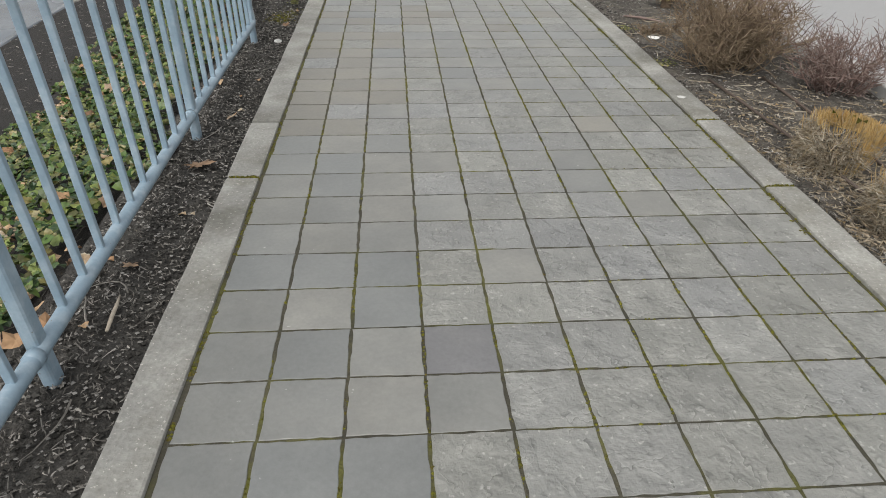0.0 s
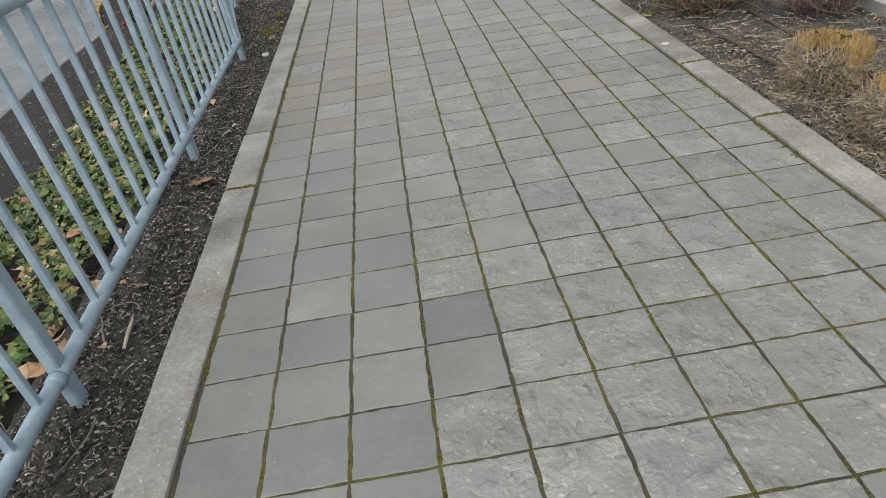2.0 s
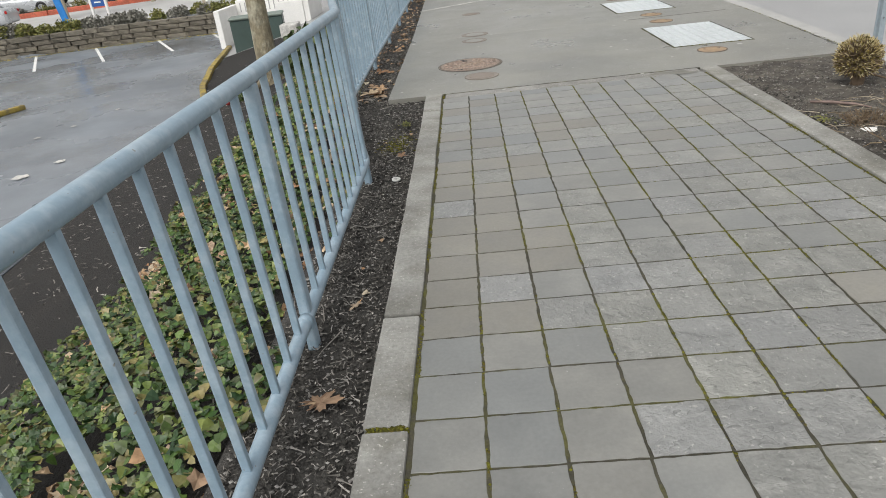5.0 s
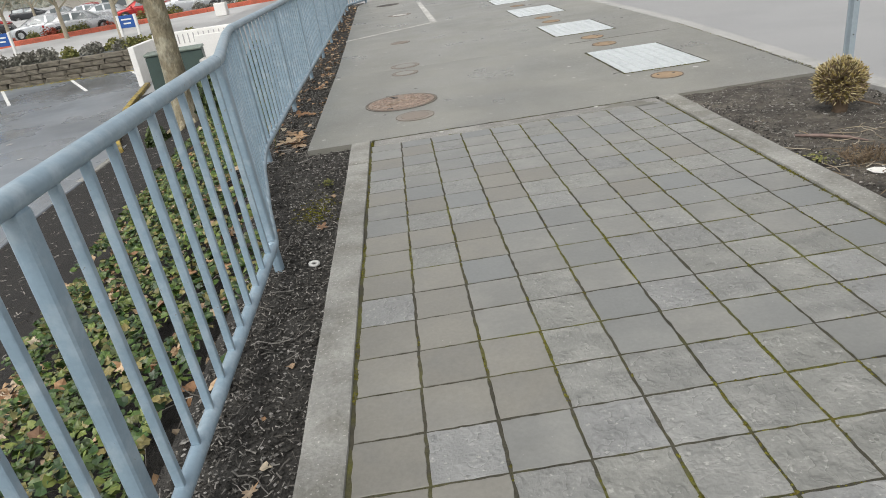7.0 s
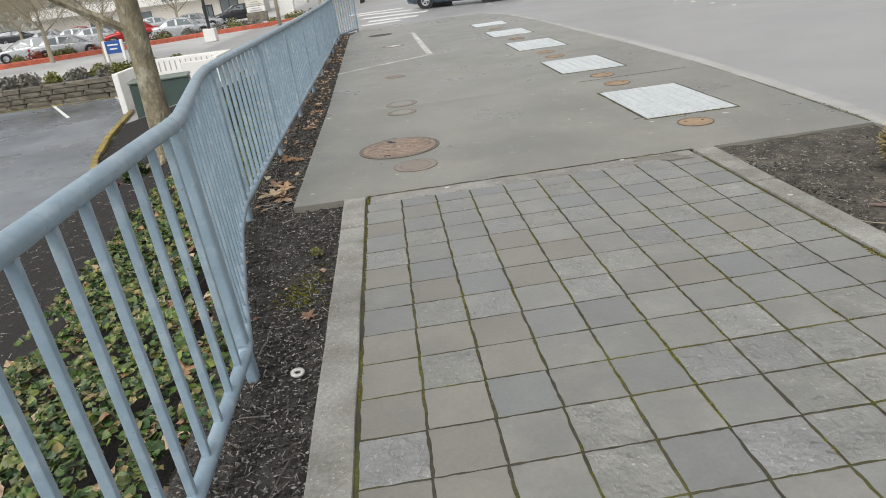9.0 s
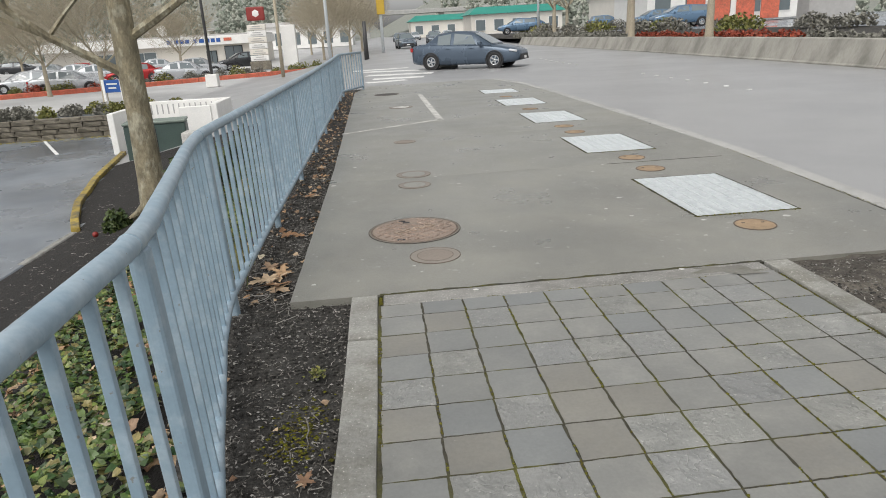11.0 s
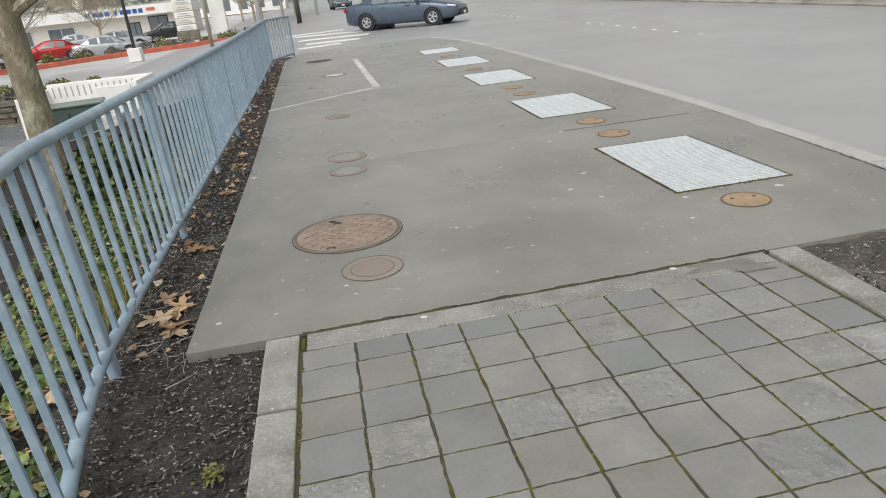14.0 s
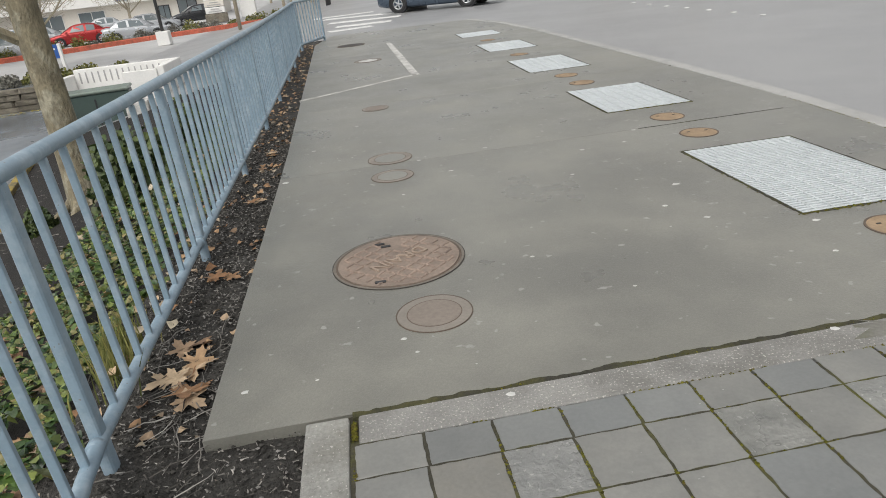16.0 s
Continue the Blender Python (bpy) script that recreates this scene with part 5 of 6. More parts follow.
tree = limb_tree("plane_tree", (-3.86, 7.9, -1.22), 8.2, 0.20, 3, (M_BARK, M_BARK), "bare street tree with mottled peeling bark", 0.8, 0.60, depth=4, limbs=6, low=0.535, a0=3.6)
t = Pile()
rt = random.Random(4)
for i in range(7):
    a = 6.283 * i / 7
    t.tube([(0.16 * math.cos(a), 0.16 * math.sin(a), 0.16), (0.3 * math.cos(a), 0.3 * math.sin(a), 0.02), (0.52 * math.cos(a), 0.52 * math.sin(a), -0.1)], [0.07, 0.06, 0.03], 6)
raw("root_flare", t.V, t.F, M_BARK, tree, smooth=True)
cup = thing("red_cup", pose(-4.6, 7.1, -1.33, 80, 0, 30), "crushed red cup lying on the mulch", "litter")
V, F = tube_data([(0, 0, 0), (0, 0, 0.11)], [0.032, 0.046], 12)
raw("wall", V, F, M_SIGNRED, cup, smooth=True)

# bins and walls of the enclosure
enc = thing("bin_enclosure", pose(-7.1, 19.4, -1.9), "off-white painted block enclosure beside the lot", "enclosure")
for lo_, hi_ in (((-1.75, -0.1, 0), (-1.55, 2.2, 1.32)), ((-1.55, 2.0, 0), (1.75, 2.2, 1.46)), ((1.55, -0.1, 0), (1.75, 2.0, 1.46)), ((0.55, -0.15, 0), (1.55, 0.05, 1.4))):
    t = bmesh.new()
    box(t, lo_, hi_, 0.015)
    part("wall", t, M_CREAM, enc)
for k in range(5):
    t = bmesh.new()
    box(t, (-1.78, 0.1 + k * 0.42, 0.05), (-1.752, 0.14 + k * 0.42, 1.28))
    part("rib", t, M_FADED, enc)
for k in range(16):
    t = bmesh.new()
    box(t, (-1.4 + k * 0.19, 1.985, 1.02), (-1.36 + k * 0.19, 1.998, 1.36))
    part("slot", t, M_ROOF, enc)
ubox = thing("utility_cabinet", pose(-6.8, 17.6, -1.85, 0, 0, 10), "dark green metal utility cabinet behind the tree", "cabinet")
t = bmesh.new()
box(t, (-0.86, -0.4, 0), (0.86, 0.4, 1.08), 0.03)
part("body", t, M_GREENBOX, ubox)
t = bmesh.new()
box(t, (-0.89, -0.44, 1.08), (0.89, 0.44, 1.17), 0.03)
part("lid", t, mat("sage_lid", (0.18, 0.22, 0.19), 0.5, bump=0.1), ubox)
t = bmesh.new()
box(t, (-0.02, -0.415, 0.1), (0.02, -0.402, 0.95))
part("seam", t, M_TRIM, ubox)
vbox = thing("vent_box", pose(-5.55, 16.9, -1.75), "small pale grey utility box near the fence", "box")
t = bmesh.new()
box(t, (-0.3, -0.3, 0), (0.3, 0.3, 0.75), 0.06, segs=2)
part("body", t, M_FADED, vbox)


# ---- planting over the stone wall, shrubs ----
def shrub(x, y, z, r, h, m, seed, label, group="", n=260):
    rr = random.Random(seed)
    th = thing("low_shrub", pose(x, y, z), label, "shrub", group)
    p = Pile()
    for i in range(n):
        d = Vector((rr.gauss(0, 1), rr.gauss(0, 1), abs(rr.gauss(0, 0.9)))).normalized()
        k = rr.uniform(0.55, 1.08) * (1 + 0.2 * noise.noise((d.x * 2 + seed, d.y * 2, d.z * 2)))
        p.leaf(Vector((d.x * r * k, d.y * r * k, d.z * h * k)), rr.uniform(0.07, 0.14) * (0.5 + r), rr.uniform(0, 6.3), rr.uniform(-1.2, 1.2), rr.uniform(-1.2, 1.2), 3, 0.25)
    raw("foliage", p.V, p.F, m, th)
    p = Pile()
    for i in range(5):
        a = i * 1.26
        p.tube([(0, 0, -0.1), (0.4 * r * math.cos(a), 0.4 * r * math.sin(a), h * 0.6)], [0.03, 0.012], 4)
    raw("stems", p.V, p.F, M_GREYTWIG, th)
    return th


wall = tagged(new("stone_retaining_wall"), "dark dry-laid stone retaining wall along the lot", "wall", kind="structure")
sr = random.Random(8)
stones = []
for v in range(4):
    t = bmesh.new()
    box(t, (-0.5, -0.5, -0.5), (0.5, 0.5, 0.5), 0.09)
    for q in t.verts:
        q.co += Vector((sr.uniform(-0.05, 0.05), sr.uniform(-0.12, 0.12), sr.uniform(-0.06, 0.06)))
    me = bpy.data.meshes.new("stone")
    t.to_mesh(me)
    t.free()
    me.materials.append(M_STONEWALL)
    stones.append(me)
for (xa, ya), (xb, yb) in zip(WALL, WALL[1:]):
    L = math.hypot(xb - xa, yb - ya)
    ang = math.degrees(math.atan2(yb - ya, xb - xa))
    for course in range(4):
        s = -sr.uniform(0, 0.4)
        while s < L:
            w = sr.uniform(0.45, 0.95)
            u = (s + w / 2) / L
            ob = new("stone", stones[sr.randrange(4)])
            ob.parent = wall
            ob.matrix_basis = pose(xa + (xb - xa) * u, ya + (yb - ya) * u, -1.8 + course * 0.205, 0, 0, ang) @ Matrix.Diagonal((w - 0.02, 0.4, 0.2, 1))
            s += w
seed = 100
for k in range(56):
    x = -38 + k * 0.54 + sr.uniform(-0.2, 0.2)
    y = ramp(x, [(p[0], p[1]) for p in WALL]) + sr.uniform(0.7, 1.7)
    pick = sr.random()
    m = M_HEDGE if pick < 0.5 else (M_REDLEAF if pick < 0.68 else M_GREYLEAF)
    name_ = {M_HEDGE: "olive green", M_REDLEAF: "red-leaved", M_GREYLEAF: "grey-green"}[m]
    shrub(x, y, -1.12, sr.uniform(0.35, 0.6), sr.uniform(0.35, 0.6), m, seed + k, name_ + " low shrub above the stone wall", "shrubs above the wall", 480)
rk = tagged(new("red_kerb"), "red painted fire-lane kerb of the shopping lot", "kerb", kind="structure")
RK = [(-40, 33), (-26, 38.0), (-18, 43.0), (-13, 47.0), (-7.6, 50.5), (-3.5, 53)]
for (xa, ya), (xb, yb) in zip(RK, RK[1:]):
    L = math.hypot(xb - xa, yb - ya)
    t = bmesh.new()
    box(t, (0.01, -0.12, -0.1), (L - 0.01, 0.12, 0.3), 0.04)
    part("kerb_length", t, M_REDKERB, rk).matrix_basis = pose(xa, ya, -1.18, 0, 0, math.degrees(math.atan2(yb - ya, xb - xa)))
for k in range(26):
    u = k / 25
    x = -30 + 25 * u + sr.uniform(-0.3, 0.3)
    y = ramp(x, RK) + sr.uniform(0.8, 2.0)
    pick = sr.random()
    m = M_HEDGE if pick < 0.45 else (M_REDLEAF if pick < 0.7 else M_GREYLEAF)
    name_ = {M_HEDGE: "olive green", M_REDLEAF: "red-leaved", M_GREYLEAF: "grey-green"}[m]
    shrub(x, y, -1.15, sr.uniform(0.45, 0.8), sr.uniform(0.45, 0.8), m, seed + 80 + k, name_ + " shrub behind the red kerb", "shrubs behind the red kerb", 420)


def board_sign(x, y, z, turn):
    th = thing("lot_sign", pose(x, y, z, 0, 0, turn), "white framed blue directional sign on two posts", "sign", "lot signs")
    for sx in (-0.42, 0.42):
        t = bmesh.new()
        box(t, (sx - 0.06, -0.05, 0), (sx + 0.06, 0.05, 1.3), 0.01)
        part("post", t, M_CREAM, th)
    t = bmesh.new()
    box(t, (-0.36, -0.035, 0.75), (0.36, 0.035, 1.28), 0.01)
    part("panel", t, M_SIGNBLUE, th)
    for i, w in enumerate((0.5, 0.36)):
        t = bmesh.new()
        box(t, (-w / 2, -0.041, 1.08 - i * 0.17), (w / 2, -0.036, 1.14 - i * 0.17))
        part("text_bar", t, M_CREAM, th, "white illegible line of lettering")


board_sign(-11.6, 27.6, -1.15, -12)
board_sign(-17.0, 27.2, -1.15, -12)


# ---- vehicles ----
def loft(sections, n_close=True):
    t = bmesh.new()
    rows_ = [[t.verts.new(p) for p in s] for s in sections]
    for a, b in zip(rows_, rows_[1:]):
        for i in range(len(a) - 1):
            t.faces.new((a[i], a[i + 1], b[i + 1], b[i]))
    t.faces.new(rows_[0])
    t.faces.new(rows_[-1][::-1])
    return t


def car(name, m, base, colour, label, suv=False, group=""):
    """A four-door car, nose to +x, on the ground at z 0."""
    th = thing(name, base, label, "car", group)
    up = 0.16 if suv else 0.0
    st = [(-2.28, 0.62, 0.40, 0.80), (-2.22, 0.80, 0.26, 0.93), (-1.9, 0.87, 0.20, 1.0), (-1.2, 0.89, 0.18, 0.98), (0.0, 0.89, 0.17, 0.93), (0.75, 0.89, 0.17, 0.91),
          (1.5, 0.87, 0.18, 0.83), (2.0, 0.80, 0.22, 0.72), (2.25, 0.66, 0.28, 0.62), (2.31, 0.5, 0.36, 0.52)]
    secs = []
    for x, w, z0, z1 in st:
        z0, z1 = z0 + up, z1 + up * 1.3
        zm = z0 + (z1 - z0) * 0.55
        half = [(0.0, z0), (w * 0.85, z0), (w * 0.97, z0 + 0.08), (w, zm), (w * 0.97, z1 - 0.07), (w * 0.86, z1), (0.0, z1 + 0.025)]
        ring_ = [(x, y, z) for y, z in half] + [(x, -y, z) for y, z in half[-2:0:-1]]
        secs.append(ring_ + [ring_[0]])
    t = bmesh.new()
    rows_ = [[t.verts.new(p) for p in s[:-1]] for s in secs]
    for a, b in zip(rows_, rows_[1:]):
        for i in range(len(a)):
            j = (i + 1) % len(a)
            t.faces.new((a[i], a[j], b[j], b[i]))
    t.faces.new(rows_[0])
    t.faces.new(rows_[-1][::-1])
    bmesh.ops.subdivide_edges(t, edges=t.edges[:], cuts=1, use_grid_fill=True, smooth=0.6)
    part("body", t, m, th, "", True)
    rh = 1.46 + (0.2 if suv else 0)
    zb = 0.92 + up * 1.3
    rear = -2.0 if suv else -1.75
    cab = [(rear, 0.70, zb, zb + 0.02), (rear + (0.15 if suv else 0.62), 0.66, zb, rh - 0.08), (-0.55, 0.64, zb, rh), (0.15, 0.63, zb, rh - 0.03), (0.42, 0.63, zb, rh - 0.1), (1.22, 0.72, zb - 0.06, zb)]

    def cabin(grow, cut=None):
        rows_c = []
        for x, w, z0, z1 in cab:
            wt = w - 0.07 * (z1 - z0) / 0.5
            ww = 0.79
            rows_c.append([(x, -ww - grow, z0), (x, -wt - grow, max(z0, z1 - 0.06)), (x, -wt * 0.8, z1 + grow), (x, wt * 0.8, z1 + grow), (x, wt + grow, max(z0, z1 - 0.06)), (x, ww + grow, z0)])
        return rows_c

    part("cabin", loft(cabin(0.0)), m, th, "", True)
    rc = [[Vector(p) for p in row] for row in cabin(0.008)]

    def pane(nm, a, b, c, d, inset=0.08):
        t = bmesh.new()
        mid = (a + b + c + d) / 4
        q = [mid + (p - mid) * (1 - inset) for p in (a, b, c, d)]
        nrm = (q[1] - q[0]).cross(q[3] - q[0]).normalized()
        if nrm.dot(mid - Vector((0, 0, 0.9))) < 0:
            nrm = -nrm
        v0 = [t.verts.new(p + nrm * 0.006) for p in q]
        v1 = [t.verts.new(p - nrm * 0.01) for p in q]
        t.faces.new(v0)
        for i in range(4):
            j = (i + 1) % 4
            t.faces.new((v0[i], v0[j], v1[j], v1[i]))
        part(nm, t, M_CARGLASS, th, "dark glass pane")

    up_ = Vector((0, 0, 1))
    for s, (lo_i, hi_i) in ((-1, (0, 1)), (1, (5, 4))):
        pane("side_window", rc[1][lo_i], rc[2][lo_i] + Vector((0.05, 0, 0)), rc[2][hi_i] + Vector((0.05, 0, 0)), rc[1][hi_i], 0.13)
        pane("side_window", rc[2][lo_i] + Vector((0.1, 0, 0)), rc[4][lo_i] + Vector((0.22, 0, 0)), rc[4][hi_i] - Vector((0.05, 0, 0)), rc[2][hi_i] + Vector((0.1, 0, 0)), 0.12)
    wide = Vector((0, 0.13, 0))
    pane("windscreen", rc[5][2] - wide, rc[5][3] + wide, rc[4][3] + wide * 0.4, rc[4][2] - wide * 0.4, 0.05)
    pane("rear_window", rc[0][2] - wide, rc[0][3] + wide, rc[1][3], rc[1][2], 0.08)
    wr_ = 0.315 + (0.04 if suv else 0)
    for wx in (-1.36, 1.34):
        for s in (-1, 1):
            wh = part("wheel", ring(wr_ * 0.62, wr_, -0.1, 0.1, 28), M_TYRE, th, "black tyre with alloy rim", True)
            wh.matrix_basis = pose(wx, s * 0.79, wr_, 90 * -s, 0, 0)
            part("rim", ring(wr_ * 0.52, wr_ * 0.63, -0.09, 0.094, 24), M_RIM, wh, "", True)
            part("hub", disc(wr_ * 0.14, 0.0, 0.085, 12), M_RIM, wh, "", True)
            for k in range(5):
                t = bmesh.new()
                box(t, (0.02, -0.028, 0.05), (wr_ * 0.56, 0.028, 0.085), 0.008, pose(0, 0, 0, 0, 0, 72 * k))
                part("spoke", t, M_RIM, wh)
            part("arch", ring(wr_, wr_ + 0.045, -0.05, 0.112, 28), M_TRIM, th, "dark wheel arch", True).matrix_basis = pose(wx, s * 0.79, wr_ + 0.015, 90 * -s, 0, 0)
    for s in (-1, 1):
        t = bmesh.new()
        box(t, (-0.24, -0.17, -0.04), (0.08, 0.15, 0.045), 0.035, pose(2.09, s * 0.60, 0.635 + up, 0, 10, s * -24), 2)
        part("headlight", t, M_LAMP, th, "clear headlamp")
        t = bmesh.new()
        box(t, (-0.05, -0.16, -0.08), (0.07, 0.16, 0.08), 0.03, pose(-2.21, s * 0.66, 0.80 + up, 0, 0, s * 20), 2)
        part("tail_light", t, M_TAIL, th, "red tail lamp")
        t = bmesh.new()
        box(t, (-0.07, -0.1, -0.06), (0.07, 0.1, 0.06), 0.03, pose(0.78, s * 0.96, 0.97 + up), 2)
        part("mirror", t, m, th)
        for dx in (-0.62, 0.38):
            t = bmesh.new()
            box(t, (-0.09, -0.012, -0.013), (0.09, 0.012, 0.013), 0.006, pose(dx, s * 0.885, 0.80 + up))
            part("door_handle", t, m, th)
    t = bmesh.new()
    ys_ = [-0.62 + 1.24 * k / 12 for k in range(13)]
    face = [[t.verts.new((2.335 - 0.55 * max(0, abs(y) - 0.42) ** 1.5 + 0.02 * (zz < 0.4) - dx, y * (1.0 if zz < 0.4 else 0.86), zz + up)) for y in ys_]
            for zz, dx in ((0.29, 0.14), (0.29, 0), (0.50, 0.0), (0.50, 0.14))]
    for ra, rb in zip(face, face[1:]):
        for k in range(12):
            t.faces.new((ra[k], ra[k + 1], rb[k + 1], rb[k]))
    part("grille", t, M_TRIM, th, "black front grille")
    t = bmesh.new()
    box(t, (-0.02, -0.15, -0.05), (0.008, 0.15, 0.05), 0.004, pose(2.345, 0, 0.37 + up))
    part("number_plate", t, M_CREAM, th)
    return th


P_SLATE, P_RED, P_SILVER, P_DARK, P_BLUE = (paint("slate_blue_car_paint", (0.085, 0.115, 0.155)), paint("red_car_paint", (0.35, 0.02, 0.02)), paint("silver_car_paint", (0.5, 0.52, 0.54)),
                                            paint("charcoal_car_paint", (0.04, 0.042, 0.046)), paint("blue_car_paint", (0.12, 0.2, 0.3)))
car("sedan", P_SLATE, pose(3.7, 24.9, -0.12, 0, 0, -28), "slate", "slate blue sedan turning out at the crossing")
wait = car("sedan", paint("grey_blue_car_paint", (0.13, 0.16, 0.19)), pose(2.6, 66, -0.12, 0, 0, -86), "dark", "dark grey sedan waiting at the crossing", group="cars in traffic")
silver = car("sedan", P_SILVER, pose(-23, 56, -1.2, 0, 0, 20), "silver", "silver sedan parked in the shopping lot", group="parked cars")
red = car("sedan", P_RED, pose(-19.2, 52.6, -1.2, 0, 0, 195), "red", "red sedan parked in the shopping lot", group="parked cars")
dark = car("sport_utility_car", P_DARK, pose(-31, 51, -1.2, 0, 0, 12), "dark", "dark sport utility car parked in the lot", True, "parked cars")
blue = car("sport_utility_car", P_BLUE, pose(23.5, 50, 0.62, 0, 0, 176), "blue", "grey-blue sport utility car parked above the barrier", True, "parked cars")
for x, y, a in ((-27, 62, 15), (-38, 60, 190), (-44, 66, 10), (-33, 70, 14), (-50, 58, 20), (-41, 64, 12), (-56, 72, 10), (-38, 84, 188), (-30, 92, 8), (-48, 94, 12), (-60, 88, 190)):
    copy_thing(silver, pose(x, y, -1.2, 0, 0, a))
for x, y, a in ((-26.5, 31.5, 190), (-33, 36, 12), (-20.5, 44, 15), (-24.5, 47, 190), (-16, 60, 10), (-22, 66, 200), (-14.5, 50, 15), (-31, 44, 10)):
    copy_thing(silver, pose(x, y, -1.2, 0, 0, a))
for x, y, a in ((-29, 66, 200), (-42, 72, 14), (-52, 80, 10)):
    copy_thing(red, pose(x, y, -1.2, 0, 0, a))
for x, y, a in ((-36, 53, 12), (-25, 74, 190), (-47, 78, 14), (-13, 64, 200), (-40, 54, 14), (-44, 86, 10), (-35, 98, 190)):
    copy_thing(dark, pose(x, y, -1.2, 0, 0, a))
for x, y, a in ((3.2, 96, -90), (6.8, 84, -90), (3.3, 120, -90)):
    tagged(copy_thing(wait, pose(x, y, -0.12, 0, 0, a)), "dark car coming down the far street")
for x, y, a in ((9.6, 96, 90), (9.8, 118, 90), (6.5, 125, -90)):
    tagged(copy_thing(silver, pose(x, y, -0.12, 0, 0, a)), "silver car on the far street", group="cars in traffic")
for x, y, a in ((15.5, 74, 175), (19, 82, 5), (27, 64, 180), (30, 88, 0)):
    tagged(copy_thing(blue, pose(x, y, ramp(y, [(40, 0.36), (80, 0.2), (120, 0.0)]) + 0.3, 0, 0, a)), "grey-blue car on the raised lot")

# ---- road ----
for i in range(7):
    th = thing("lane_marker", pose(7.75, 10.4 + i * 1.0, -0.12), "white raised ceramic lane marker on the road", "lane marker", "lane markers")
    t = disc(0.055, 0, 0.018, 14)
    part("button", t, M_WHITE, th, "", True)
for y in [22.6 + 1.0 * i for i in range(7)] + [34 + 1.0 * i for i in range(7)]:
    th = thing("lane_marker", pose(7.5, y, -0.12), "white raised ceramic lane marker on the road", "lane marker", "lane markers")
    part("button", disc(0.055, 0, 0.018, 12), M_WHITE, th, "", True)
for a, b, w_ in (((-0.45, 19.6), (0.85, 19.9), 0.45), ((-0.25, 21.3), (1.55, 21.1), 0.6), ((-0.5, 23.6), (2.0, 23.0), 0.6), ((-0.7, 26.2), (2.35, 25.2), 0.6)):
    stripe("crosswalk_bar", (*a, -0.115), (*b, -0.115), w_, M_WHITE, "white crosswalk bar on asphalt", 0.006)
stripe("stop_bar", (-1.2, 27.6, -0.115), (1.25, 27.9, -0.115), 0.55, M_WHITE, "white stop bar across the side street", 0.006)
stripe("lane_line", (2.2, 34, -0.115), (2.9, 62, -0.115), 0.15, M_WHITE, "white lane line on the far street", 0.006)
isl = tagged(new("traffic_island"), "small concrete traffic island at the crossing", "island", kind="structure")
t = bmesh.new()
vs = [t.verts.new(p) for p in ((1.9, 33.0, 0), (2.0, 27.2, 0), (2.5, 25.8, 0), (3.3, 26.0, 0), (3.2, 28.5, 0), (2.8, 33.4, 0))]
f = t.faces.new(vs)
r = bmesh.ops.extrude_face_region(t, geom=[f])
for v in r["geom"]:
    if isinstance(v, bmesh.types.BMVert):
        v.co.z = 0.16
part("island_kerb", t, M_KERB, isl).matrix_basis = pose(0, 0, -0.13)

# ---- concrete barrier and the raised bed behind it ----
barrier = tagged(new("concrete_barrier"), "long weathered sloped concrete barrier beyond the road", "barrier", kind="structure")
BAR_X = [(-30, 13.4), (9.3, 12.6), (19.2, 12.8), (30.5, 12.8), (60, 11.8), (80, 12.0)]
by = [-14 + 3.9 * i for i in range(19)]
for a, b in zip(by, by[1:]):
    hh = ramp(b, [(20, 0.70), (58, 0.55), (66, 0.4)])
    prof = [(0.0, -0.2), (0.0, 0.02), (0.05, 0.06), (0.30, hh - 0.02), (0.34, hh), (0.62, hh), (0.62, -0.2)]
    t = bmesh.new()
    rows_ = []
    for y in (a + 0.012, b - 0.012):
        x0 = ramp(y, BAR_X)
        rows_.append([t.verts.new((x0 + px, y, pz - 0.1)) for px, pz in prof])
    for i in range(len(prof)):
        j = (i + 1) % len(prof)
        t.faces.new((rows_[0][i], rows_[0][j], rows_[1][j], rows_[1][i]))
    t.faces.new(rows_[0])
    t.faces.new(rows_[1][::-1])
    part("barrier_panel", t, M_BARRIER, barrier)
V, F = [], []
yy_ = [-14 + 4 * i for i in range(36)]
for y in yy_:
    x0 = ramp(y, BAR_X)
    zt = ramp(y, [(40, 0.36), (80, 0.2), (120, 0.0)])
    V += [(x0 + 0.6, y, zt), (x0 + 3.4, y, zt + 0.12), (x0 + 7, y, zt + 0.3), (120, y, zt + 0.3)]
for j in range(len(yy_) - 1):
    for i in range(3):
        F.append((j * 4 + i, j * 4 + i + 1, j * 4 + i + 5, j * 4 + i + 4))
tagged(raw("raised_lot", V, F, [M_SOIL, M_LOT], index=[0 if i % 3 < 2 else 1 for i in range(len(F))]), "raised planted strip and lot behind the barrier", "ground", kind="structure")
hr = random.Random(44)
for k in range(60):
    y = -6 + k * 1.15 + hr.uniform(-0.2, 0.2)
    x0 = ramp(y, BAR_X)
    m = M_REDLEAF if 19 < y < 34 else M_GREYLEAF
    lab = "red-leaved hedge shrub above the barrier" if m is M_REDLEAF else "grey twiggy shrub above the barrier"
    shrub(x0 + hr.uniform(1.0, 1.7), y, 0.36, hr.uniform(0.5, 0.75), hr.uniform(0.3, 0.45) if m is M_REDLEAF else hr.uniform(0.3, 0.6), m, 300 + k, lab, "shrubs above the barrier", 430)
for k in range(26):
    y = 2 + k * 3.0 + hr.uniform(-1, 1)
    shrub(ramp(y, BAR_X) + hr.uniform(3.5, 6.5), y, 0.7, hr.uniform(0.7, 1.2), hr.uniform(0.5, 0.9), M_GREYLEAF if k % 3 else M_HEDGE, 400 + k, "tall rough shrub on the raised strip",
          "shrubs on the raised strip", 430)
